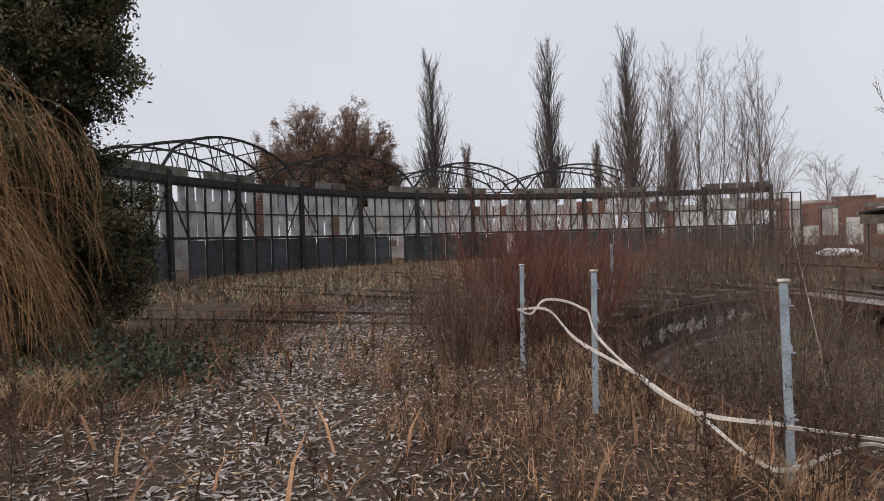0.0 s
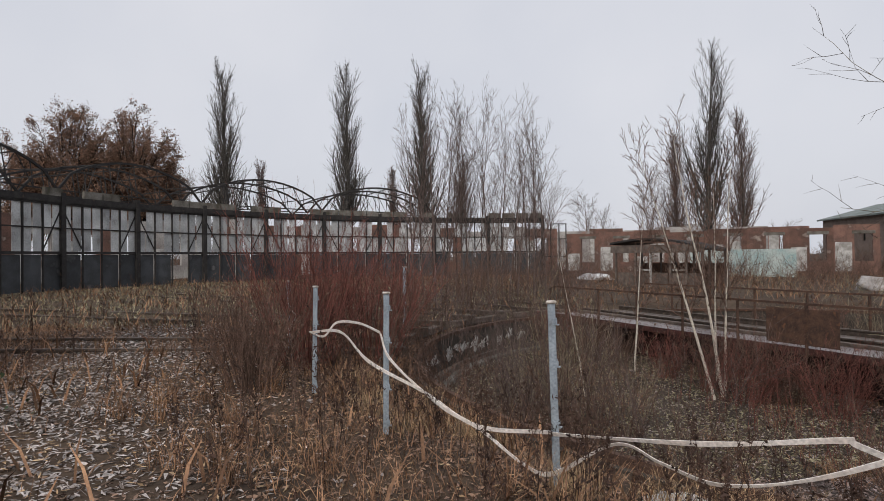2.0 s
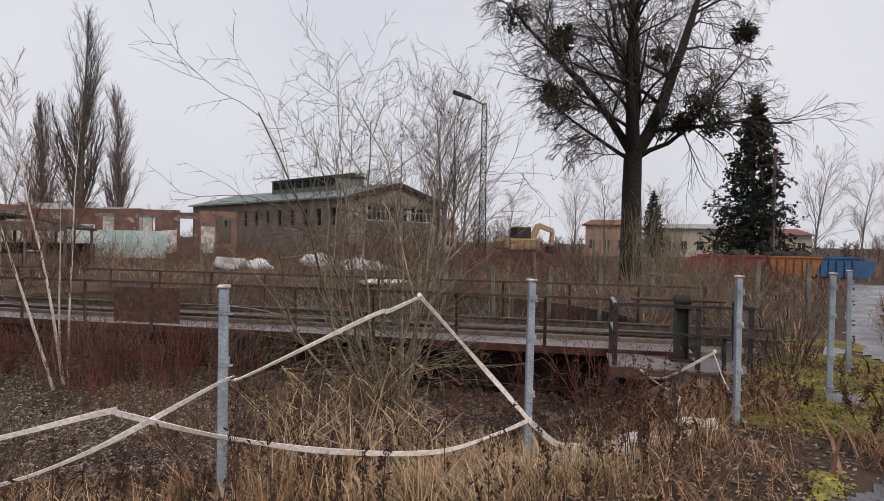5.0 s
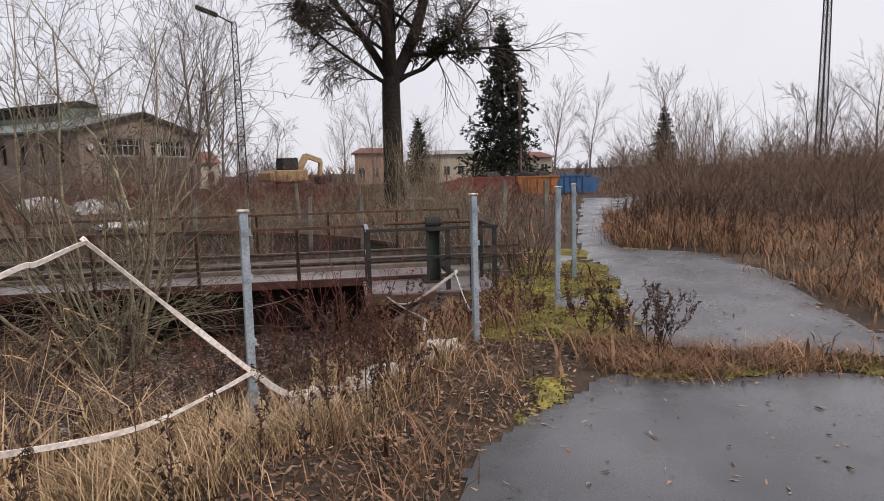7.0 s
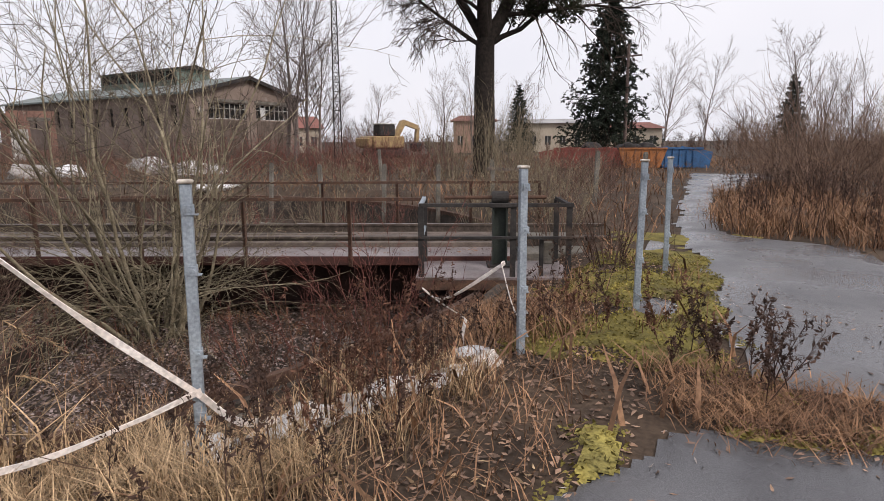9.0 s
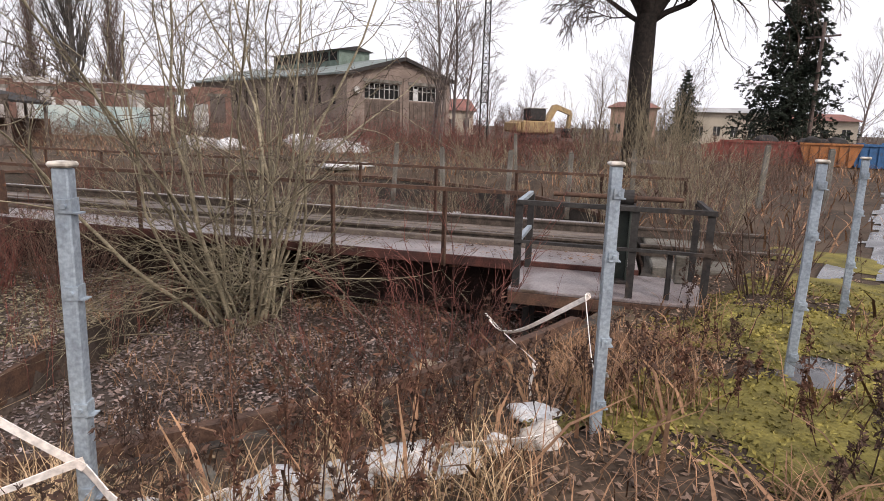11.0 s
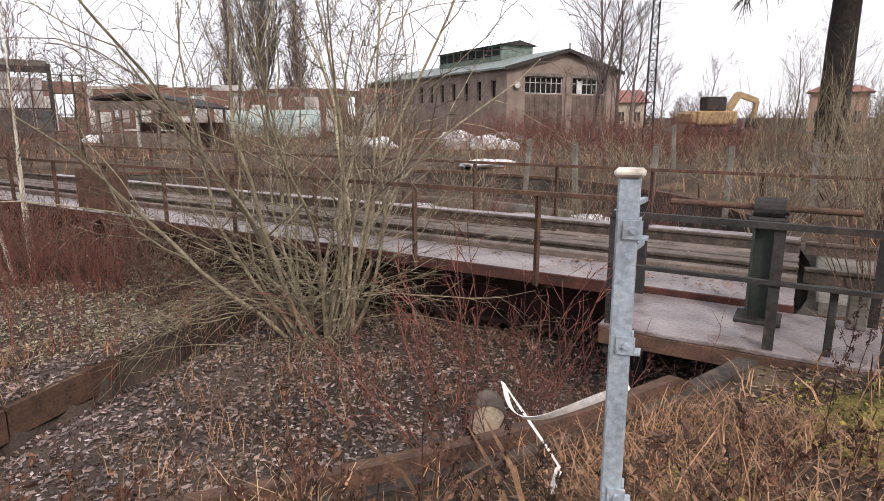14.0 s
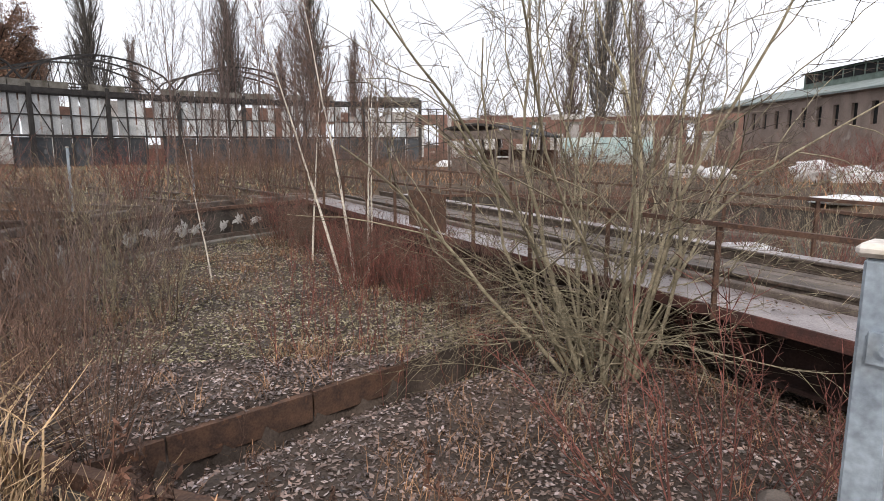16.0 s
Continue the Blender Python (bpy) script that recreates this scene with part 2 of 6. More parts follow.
M["pit_floor"] = mat("pit_gravel_and_leaves", (0.085, 0.064, 0.052), (0.04, 0.031, 0.026), 0.9, 0.7, 0, 0.8, 30, (0.1, 0.085, 0.045))
pv, pf = pit_floor_mesh()
tagged(new("pit_floor", mesh_from("pit_floor", pv, pf, M["pit_floor"], True)), "pit floor of dark gravel and wet leaves", "ground", "", "structure")

# ---- turntable bridge ----
BW = 1.75
bridge = empty("turntable_bridge", BRIDGE, "rusty steel turntable bridge with plated walkways and rails", "turntable")
L = 9.0
# girders and flanges: under-deck shade is in their colour
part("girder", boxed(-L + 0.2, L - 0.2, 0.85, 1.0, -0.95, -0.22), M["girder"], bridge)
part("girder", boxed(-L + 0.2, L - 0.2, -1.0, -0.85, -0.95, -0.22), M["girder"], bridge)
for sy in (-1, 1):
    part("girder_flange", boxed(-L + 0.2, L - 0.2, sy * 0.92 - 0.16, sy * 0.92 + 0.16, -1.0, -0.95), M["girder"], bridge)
    # edge channel of the walkway
    part("edge_channel", boxed(-L, L, sy * BW - 0.03, sy * BW + 0.03, -0.235, -0.105, None, 0.008), M["rust_red"], bridge)
for i in range(19):
    u = -L + 0.3 + i * (2 * L - 0.6) / 18
    part("cross_beam", boxed(u - 0.05, u + 0.05, -BW + 0.04, BW - 0.04, -0.28, -0.14), M["rust"], bridge)
# walkway plates and planks between the rails
for sy, y0, y1 in ((-1, -BW - 0.02, -1.0), (1, 1.0, BW + 0.02)):
    for i in range(9):
        u0 = -L + i * 2.0
        dz = random.uniform(-0.006, 0.006)
        part("deck_plate", boxed(u0 + 0.006, u0 + 1.994, y0, y1, -0.135 + dz, -0.1 + dz, None, 0.004), M["deck"], bridge)
for k, y0 in enumerate((-0.62, -0.38, -0.14, 0.10, 0.34)):
    for i in range(6):
        u0 = -L + i * 3.0 + (k % 2) * 0.4
        dz = random.uniform(-0.02, 0.01)
        part("plank", boxed(u0 + 0.01, min(L, u0 + 2.99), y0 + 0.01, y0 + 0.23, -0.14 + dz, -0.09 + dz, None, 0.006), M["plank"], bridge)
for sy in (-0.75, 0.75):
    bm = bmesh.new()
    box(bm, -L, L, sy - 0.07, sy + 0.07, -0.14, -0.115)
    box(bm, -L, L, sy - 0.012, sy + 0.012, -0.115, -0.01)
    box(bm, -L, L, sy - 0.036, sy + 0.036, -0.01, 0.03, None, 0.006)
    part("rail", bm, M["rail_steel"], bridge)
    part("timber", boxed(-L, L, sy + math.copysign(0.1, sy), sy + math.copysign(0.24, sy), -0.14, -0.03, None, 0.01), M["plank"], bridge)
RAIL_TOP = 0.735
# handrails
def handrail(y, ends, posts):
    part("handrail", barred((ends[0], y, RAIL_TOP - 0.02), (ends[1], y, RAIL_TOP - 0.02), 0.06, 0.045), M["rust"], bridge)
    for u in posts:
        bm = barred((u, y, -0.25), (u, y, RAIL_TOP), 0.065, 0.012, (1, 0, 0))
        bar(bm, (u - 0.028, y + 0.02, -0.25), (u - 0.028, y + 0.02, RAIL_TOP), 0.012, 0.05, (1, 0, 0))
        part("railing_post", bm, M["rust"], bridge)


handrail(-BW - 0.06, (-8.9, 7.72), [6.68 - i * 1.5 for i in range(11)])
handrail(BW + 0.02, (-8.9, 9.85), [9.85, 8.5] + [7.04 - i * 1.48 for i in range(11)])

part("guard_panel", boxed(-1.65, -0.2, -BW - 0.075, -BW - 0.065, -0.05, 0.62), M["rust"], bridge, "rusty mesh panel in the railing")

# ---- operator's platform at the end of the bridge ----
plat = empty("operator_platform", BRIDGE, "steel operator platform with angle-iron railing beside the bridge", "platform")
part("platform_plate", boxed(7.65, 9.62, -2.9, -BW - 0.04, -0.20, -0.165, None, 0.006), M["deck"], plat)
part("platform_frame", boxed(7.65, 9.62, -2.9, -2.85, -0.33, -0.202, None, 0.006), M["rust"], plat)
part("platform_frame", boxed(7.65, 9.65, -2.0, -1.95, -0.36, -0.202, None, 0.006), M["rust"], plat)
for u in (9.6, 8.6, 7.7):
    part("bracket", boxed(u - 0.03, u + 0.03, -2.84, -1.8, -0.34, -0.21), M["rust"], plat)
for u, y in ((9.55, -2.85), (7.72, -2.85), (7.72, -1.85), (9.55, -1.9), (8.86, -2.85)):
    bm = barred((u, y, -0.42), (u, y, 0.72), 0.012, 0.07, (1, 0, 0))
    bar(bm, (u + 0.03, y + 0.03, -0.42), (u + 0.03, y + 0.03, 0.72), 0.07, 0.012, (1, 0, 0))
    part("railing_post", bm, M["dark_iron"], plat)
for z in (0.735, 0.33):
    part("rail_bar", barred((9.6, -2.85, z), (7.7, -2.85, z), 0.05, 0.045 if z > 0.5 else 0.03), M["dark_iron"], plat)
    part("rail_bar", barred((7.72, -2.85, z), (7.72, -1.85, z), 0.05, 0.04), M["zinc"], plat)
part("rail_bar", barred((9.55, -2.85, 0.735), (9.55, -1.9, 0.735), 0.05, 0.04), M["dark_iron"], plat)
part("stub_post", boxed(9.2, 9.25, -2.8, -2.75, -0.165, 0.3, None, 0.006), M["dark_iron"], plat)
part("control_box", boxed(9.36, 9.5, -2.05, -1.93, -0.165, 0.14, None, 0.012), M["concrete"], plat, "small pale control box")
for y in (-2.5, -2.0):
    part("support_post", boxed(7.77, 7.85, y - 0.04, y + 0.04, -1.15, -0.36), M["dark_iron"], plat)

# rails carried on over the abutment beside the platform
landing = empty("approach_track", BRIDGE, "rusty rails on a concrete abutment at the end of the bridge", "track")
part("abutment", boxed(PIT_R + 0.02, 10.6, -1.35, 1.6, -0.7, -0.13, None, 0.02), M["concrete"], landing)
for sy in (-0.75, 0.75):
    bm = boxed(PIT_R - 0.1, 10.9, sy - 0.036, sy + 0.036, -0.01, 0.03, None, 0.006)
    box(bm, PIT_R - 0.1, 10.9, sy - 0.012, sy + 0.012, -0.125, -0.01)
    part("rail", bm, M["rail_steel"], landing)

# winch pillar on the platform
winch = empty("winch_pillar", BRIDGE @ pose(8.75, -2.12, -0.165), "dark green iron winch pillar with a worn drive shaft", "winch")
bm = boxed(-0.1, -0.08, -0.1, 0.1, 0.03, 0.8)
box(bm, 0.08, 0.1, -0.1, 0.1, 0.03, 0.8)
box(bm, -0.08, 0.08, -0.012, 0.012, 0.03, 0.8)
part("pillar", bm, M["dark_green"], winch)
part("base_plate", boxed(-0.17, 0.17, -0.17, 0.17, 0.0, 0.03, None, 0.006), M["dark_iron"], winch)


def cyl(a, b, r0, r1=None, n=12, bm=None, cap=True):
    bm = bm or bmesh.new()
    a, b = Vector(a), Vector(b)
    r1 = r0 if r1 is None else r1
    q = (b - a).to_track_quat("Z", "Y")
    rings = []
    for p, r in ((a, r0), (b, r1)):
        rings.append([bm.verts.new(p + q @ Vector((r * math.cos(2 * math.pi * i / n), r * math.sin(2 * math.pi * i / n), 0))) for i in range(n)])
    for i in range(n):
        j = (i + 1) % n
        bm.faces.new((rings[0][i], rings[0][j], rings[1][j], rings[1][i]))
    if cap:
        bm.faces.new(rings[0][::-1])
        bm.faces.new(rings[1])
    return bm


part("gear_housing", cyl((-0.11, 0, 0.93), (0.11, 0, 0.93), 0.085, n=16), M["dark_iron"], winch)
part("flange", cyl((0.11, 0, 0.93), (0.14, 0, 0.93), 0.055, n=12), M["rust"], winch)
part("bearing_block", boxed(-0.14, 0.14, -0.14, 0.14, 0.8, 0.86, None, 0.01), M["dark_iron"], winch)
part("shaft", cyl((-0.75, 0, 0.93), (0.62, 0, 0.93), 0.026), M["rust"], winch)

# ---- fence posts with barrier tape ----
def fence_post():
    p = empty("fence_post", Matrix(), "galvanised square steel fence post with bolted clips", "post", "posts round the pit")
    part("shaft", boxed(-0.027, 0.027, -0.027, 0.027, -0.3, 1.31, None, 0.005), M["zinc"], p)
    part("cap", boxed(-0.037, 0.037, -0.037, 0.037, 1.312, 1.332, None, 0.007), M["post_cap"], p, "pale weathered cap plate")
    for z in (1.18, 0.88, 0.45, 0.12):
        bm = boxed(-0.023, 0.023, -0.052, -0.0275, z - 0.022, z - 0.017)
        box(bm, -0.023, 0.023, -0.033, -0.0275, z - 0.017, z + 0.03)
        box(bm, -0.036, -0.0275, -0.038, 0.008, z - 0.018, z + 0.028)
        cyl((-0.046, -0.016, z + 0.006), (-0.036, -0.016, z + 0.006), 0.009, n=6, bm=bm)
        part("clip", bm, M["zinc"], p)
    return p


POSTS = {"B": (-0.8, 4.7, 0.0, 0.6, 92), "C": (0.475, 3.354, 0.0, -1.2, 77), "D": (2.264, 1.878, 0.0, 0, 47), "E": (4.28, 0.893, 0.0, 0.6, 38), "F": (6.2, -0.288, 0.01, -0.2, 33), "G": (7.6, -0.968, 0.02, 0.5, 12),
         "A": (-1.75, 6.54, -0.02, 1.0, 100), "L": (-2.58, 9.27, -0.05, -1.0, 100), "H": (9.4, -1.125, 0, -0.6, 8), "J": (-0.76, 13.3, 0.1, 0.5, 110), "K": (0.2, 19.6, 0.0, -0.8, 100)}
first = fence_post()
for i, (k, (x, y, z, lean, turn)) in enumerate(POSTS.items()):
    m = pose(x, y, z, lean, 0.5 * lean, turn)
    if i == 0:
        first.matrix_basis = m
    else:
        copy_thing(first, m)

# ---- roundhouse facade ----
FC = Vector((9.02, 22.43, 0))
FR = 29.4
F_A0, F_STEP = 170.5, -9.3


def fpt(k, r=FR, z=0.0):
    a = radians(F_A0 + F_STEP * k)
    return Vector((FC.x + r * math.cos(a), FC.y + r * math.sin(a), z))


facade = empty("roundhouse", Matrix(), "derelict roundhouse front of dark iron columns and dirty glazing", "facade")
for k in range(-3, 10):
    p = fpt(k)
    ang = math.degrees(math.atan2(p.y - FC.y, p.x - FC.x))
    part("column", boxed(-0.16, 0.16, -0.13, 0.13, -0.3, 5.15, Matrix.Translation(p) @ pose(0, 0, 0, 0, 0, ang)), M["dark_iron"], facade)
    if k == 9:
        break
    a, b = fpt(k), fpt(k + 1)
    for z, w, hgt in ((4.78, 0.2, 0.34), (2.02, 0.12, 0.14), (3.3, 0.07, 0.07), (4.55, 0.1, 0.1)):
        part("beam", barred(a + Vector((0, 0, z)), b + Vector((0, 0, z)), w, hgt), M["dark_iron"], facade)
    for s in (0.25, 0.5, 0.75):
        q = a.lerp(b, s)
        part("mullion", barred(q + Vector((0, 0, 0)), q + Vector((0, 0, 4.6)), 0.07, 0.09, (1, 0, 0)), M["dark_iron"], facade)
    out = ((a + b) / 2 - FC).normalized() * 0.05
    for i in range(8):
        for z0, z1 in ((2.1, 3.27), (3.34, 4.5)):
            if random.random() < 0.09 or (k > 5 and random.random() < 0.3) or (k > 7 and random.random() < 0.4):
                continue
            q0, q1 = a.lerp(b, i / 8 + 0.012) + out, a.lerp(b, (i + 1) / 8 - 0.012) + out
            bm = bmesh.new()
            bar(bm, q0 + Vector((0, 0, (z0 + z1) / 2)), q1 + Vector((0, 0, (z0 + z1) / 2)), 0.02, z1 - z0)
            part("pane", bm, M["glass_dirty"], facade)
    for i in range(4):
        if random.random() < 0.12:
            continue
        q0, q1 = a.lerp(b, i / 4 + 0.02) + out, a.lerp(b, (i + 1) / 4 - 0.02) + out
        part("door_panel", barred(q0 + Vector((0, 0, 1.0)), q1 + Vector((0, 0, 1.0)), 0.05, 1.85), M["door_sheet"], facade)
    part("brace", barred(a + Vector((0, 0, 4.4)), a.lerp(b, 0.25) + Vector((0, 0, 2.15)), 0.05), M["dark_iron"], facade)
    part("brace", barred(b + Vector((0, 0, 4.4)), a.lerp(b, 0.75) + Vector((0, 0, 2.15)), 0.05), M["dark_iron"], facade)
    # parapet blocks
    for i in range(4):
        if random.random() < 0.35:
            continue
        q0, q1 = a.lerp(b, i / 4 + 0.01), a.lerp(b, (i + 1) / 4 - 0.01)
        part("parapet_block", barred(q0 + Vector((0, 0, 5.15)), q1 + Vector((0, 0, 5.15)), 0.2, 0.4), M["concrete"], facade)

# ---- brick workshop building with a gable end ----
GL = Vector((40.81, 36.5, 0))
BL = Matrix.Translation(GL) @ Matrix.Rotation(-0.173, 4, "Z")  # +x along the gable, +y along the long side
shop = empty("workshop_building", BL, "grey-brown brick workshop with gable windows and a roof lantern", "building")
GW, EH, AH, BLEN = 11.84, 5.5, 6.93, 31.0


def wall_with_holes(x0, x1, z0, z1, holes, y0, y1, m=None):
    """A wall slab in the xz plane with rectangular holes through it."""
    xs = sorted({x0, x1, *[h[0] for h in holes], *[h[1] for h in holes]})
    zs = sorted({z0, z1, *[h[2] for h in holes], *[h[3] for h in holes]})
    bm = bmesh.new()
    for i in range(len(xs) - 1):
        for j in range(len(zs) - 1):
            cx, cz = (xs[i] + xs[i + 1]) / 2, (zs[j] + zs[j + 1]) / 2
            if any(h[0] < cx < h[1] and h[2] < cz < h[3] for h in holes):
                continue
            box(bm, xs[i], xs[i + 1], y0, y1, zs[j], zs[j + 1], m)
    bmesh.ops.remove_doubles(bm, verts=bm.verts, dist=0.001)
    doubled = [f for f in bm.faces if len([g for g in bm.faces if g is not f and set(g.verts) == set(f.verts)])] if len(bm.faces) < 120 else []
    if doubled:
        bmesh.ops.delete(bm, geom=doubled, context="FACES_ONLY")
    return bm


gable_holes = [(1.86, 5.75, 3.45, 4.8), (6.85, 10.75, 3.45, 4.8)]
part("wall", wall_with_holes(0, GW, -0.3, EH, gable_holes, 0, 0.35), M["building_brick"], shop)
bm = bmesh.new()
tri = [(0, EH), (GW, EH), (GW / 2, AH)]
va = [bm.verts.new((x, 0.0, z)) for x, z in tri]
vb = [bm.verts.new((x, 0.35, z)) for x, z in tri]
bm.faces.new(va)
bm.faces.new(vb[::-1])
for i in range(3):
    j = (i + 1) % 3
    bm.faces.new((va[j], va[i], vb[i], vb[j]))
part("gable", bm, M["building_brick"], shop)
RZ = Matrix.Rotation(radians(90), 4, "Z")
side_holes = [(1.6 + i * 2.3, 2.35 + i * 2.3, 2.9, 4.5) for i in range(13)]
part("wall", wall_with_holes(0.4, BLEN, -0.3, EH, side_holes, -0.35, 0, RZ), M["building_brick"], shop)
part("wall", boxed(GW - 0.35, GW, 0.4, BLEN, -0.3, EH), M["building_brick"], shop)
part("wall", boxed(0.4, GW - 0.4, BLEN - 0.35, BLEN, -0.3, EH), M["building_brick"], shop)
for s in (-1, 1):
    bm = bmesh.new()
    xe = GW / 2 + s * (GW / 2 + 0.45)
    ze = EH - 0.2
    quad = [(GW / 2, -0.5, AH + 0.06), (xe, -0.5, ze), (xe, BLEN + 0.4, ze), (GW / 2, BLEN + 0.4, AH + 0.06)]
    lo = [bm.verts.new(q) for q in quad]
    hi = [bm.verts.new((q[0], q[1], q[2] + 0.16)) for q in quad]
    bm.faces.new(lo)
    bm.faces.new(hi[::-1])
    for i in range(4):
        j = (i + 1) % 4
        bm.faces.new((lo[j], lo[i], hi[i], hi[j]))
    bmesh.ops.recalc_face_normals(bm, faces=bm.faces)
    part("roof", bm, M["roof_sheet"], shop)
    part("barge_board", barred((GW / 2, -0.53, AH + 0.08), (xe, -0.53, ze + 0.02), 0.05, 0.3), M["dark_iron"], shop)
lant = part("roof_lantern", boxed(4.05, 7.6, 7.0, 19.4, 6.0, 8.1), M["clerestory"], shop, "green boarded roof lantern")
bm = bmesh.new()
vs = [bm.verts.new(v) for v in ((3.65, 6.7, 8.1), (5.9, 6.7, 8.55), (8.0, 6.7, 8.1), (3.65, 19.7, 8.1), (5.9, 19.7, 8.55), (8.0, 19.7, 8.1))]
for f in ((0, 2, 1), (3, 4, 5), (0, 1, 4, 3), (1, 2, 5, 4), (0, 3, 5, 2)):
    bm.faces.new([vs[i] for i in f])
part("lantern_roof", bm, M["dark_iron"], shop)
# black boxes on the lantern side, its dark inside painted as panes
for i in range(8):
    part("lantern_pane", boxed(4.0, 4.047, 7.3 + i * 1.5, 8.5 + i * 1.5, 7.15, 7.95), M["interior_shade"], shop)
# windows in the gable: broken sashes before a black sheet painted as unlit interior
for x0, x1, z0, z1 in gable_holes:
    w = part("window", boxed(x0 + 0.002, x1 - 0.002, 0.31, 0.34, z0 + 0.002, z1 - 0.002), M["interior_shade"], shop)
    for i in range(8):
        x = x0 + 0.03 + (x1 - x0 - 0.06) * i / 7
        part("glazing_bar", boxed(x - 0.025, x + 0.025, 0.1, 0.16, z0, z1), M["white_paint"], w)
    for z in (z0 + 0.03, (z0 + z1) / 2 + 0.2, z1 - 0.03):
        part("glazing_bar", boxed(x0, x1, 0.162, 0.2, z - 0.025, z + 0.025), M["white_paint"], w)
    for i in range(7):
        if random.random() < 0.3:
            x = x0 + 0.03 + (x1 - x0 - 0.06) * i / 7
            part("pane", boxed(x + 0.03, x + (x1 - x0) / 7 - 0.04, 0.11, 0.12, z0 + 0.05, z0 + random.choice((0.4, 0.8, 1.1))), M["glass_dirty"], w)
# side openings closed by black sheets in place of shaded rooms
for x0, x1, z0, z1 in side_holes:
    part("window", boxed(0.22, 0.28, x0 + 0.002, x1 - 0.002, z0 + 0.002, z1 - 0.002), M["interior_shade"], shop)
# gate opening panels under the windows
M["gate_wood"] = mat("weathered_gate_boards", (0.15, 0.115, 0.095), (0.09, 0.07, 0.06), 0.9, 2, 0, 0.2, 20, obj_random=0.2)
for x0 in (1.86, 6.85):
    for i in range(8):
        part("gate_board", boxed(x0 + i * 0.486 + 0.012, x0 + (i + 1) * 0.486 - 0.012, -0.06, -0.003, 0, 3.35), M["gate_wood"], shop)
    part("lintel", boxed(x0 - 0.15, x0 + 4.05, -0.05, -0.003, 4.83, 5.1), M["concrete"], shop)
for x0, w in ((0.0, 0.5), (6.05, 0.5), (GW - 0.5, 0.5)):
    part("wall_pilaster", boxed(x0, x0 + w, -0.12, -0.004, 0, 5.3), M["building_brick"], shop)
part("chimney_pipe", cyl((6.9, 0.6, 6.3), (6.9, 0.6, 7.75), 0.1, n=10), M["plaster"], shop)
part("wall_lamp", cyl((0.9, -0.3, 4.1), (0.9, -0.02, 4.1), 0.3, 0.2, n=12), M["white_paint"], shop, "round white wall lamp")

# ---- plants: shared generators ----
rng = np.random.default_rng(7)


def unit(v):
    return v / np.maximum(np.linalg.norm(v, axis=-1, keepdims=True), 1e-9)


def perp_random(d):
    r = rng.normal(size=d.shape)
    r -= (r * d).sum(-1, keepdims=True) * d
    return unit(r)


def grow(p, d, length, radius, levels):
    """Branches level by level. Returns a list, one entry a level, of segments (start, end, radius at start, radius at end)."""
    p, d = np.atleast_2d(np.array(p, float)), unit(np.atleast_2d(np.array(d, float)))
    length, radius = np.atleast_1d(np.array(length, float)), np.atleast_1d(np.array(radius, float))
    out = []
    for lv in levels:
        n, k = len(p), lv.get("seg", 4)
        pts, dirs, rad = [p], [d], [radius]
        for i in range(k):
            d = unit(d + lv.get("wob", 0.1) * rng.normal(size=d.shape) + np.array((0, 0, lv.get("up", 0.0))))
            p = p + d * (length / k)[:, None]
            pts.append(p)
            dirs.append(d)
            rad.append(radius * (1 - (1 - lv.get("tip", 0.3)) * (i + 1) / k))
        P, D, R = np.stack(pts, 1), np.stack(dirs, 1), np.stack(rad, 1)
        out.append((P[:, :-1].reshape(-1, 3), P[:, 1:].reshape(-1, 3), R[:, :-1].ravel(), R[:, 1:].ravel()))
        c = lv.get("kids", 0)
        if not c:
            break
        t = (lv.get("from", 0.2) + (lv.get("to", 1.0) - lv.get("from", 0.2)) * (np.arange(c) + rng.random((n, c))) / c)
        idx = np.minimum((t * k).astype(int), k - 1)
        fr = t * k - idx
        bi = np.arange(n)[:, None]
        p0 = P[bi, idx] + (P[bi, idx + 1] - P[bi, idx]) * fr[..., None]
        pd = D[bi, idx + 1]
        a = np.radians(lv.get("ang", 40) + lv.get("angv", 8) * rng.normal(size=(n, c)))[..., None]
        pd2 = pd.reshape(-1, 3)
        nd = np.cos(a).reshape(-1, 1) * pd2 + np.sin(a).reshape(-1, 1) * perp_random(pd2)
        ln = (length[:, None] * lv.get("ratio", 0.5) * (1 - lv.get("shape", 0.5) * t) * (0.7 + 0.6 * rng.random((n, c)))).ravel()
        rr = (R[bi, idx] * lv.get("thin", 0.5)).ravel()
        p, d, length, radius = p0.reshape(-1, 3), unit(nd), ln, np.maximum(rr, lv.get("rmin", 0.002))
    return out


def segs_mesh(name, parts, material, sides=3):
    """Prisms along many segments, as one mesh."""
    a = np.concatenate([q[0] for q in parts])
    b = np.concatenate([q[1] for q in parts])
    ra = np.concatenate([q[2] for q in parts])
    rb = np.concatenate([q[3] for q in parts])
    d = unit(b - a)
    ref = np.where(np.abs(d[:, 2:3]) > 0.9, np.array([[1.0, 0, 0]]), np.array([[0, 0, 1.0]]))
    s = unit(np.cross(d, ref))
    t = np.cross(s, d)
    b = b + d * (ra * 0.3)[:, None]
    rings = []
    for base, r in ((a, ra), (b, rb)):
        for i in range(sides):
            w = 2 * math.pi * i / sides
            rings.append(base + (s * math.cos(w) + t * math.sin(w)) * r[:, None])
    V = np.stack(rings, 1).reshape(-1, 3)
    n = len(a)
    off = (np.arange(n) * 2 * sides)[:, None]
    F = []
    for i in range(sides):
        j = (i + 1) % sides
        F.append(np.concatenate([off + i, off + j, off + sides + j, off + sides + i], 1))
    F = np.stack(F, 1).reshape(-1, 4)
    return quads_mesh(name, V, F, material, smooth=sides > 4)


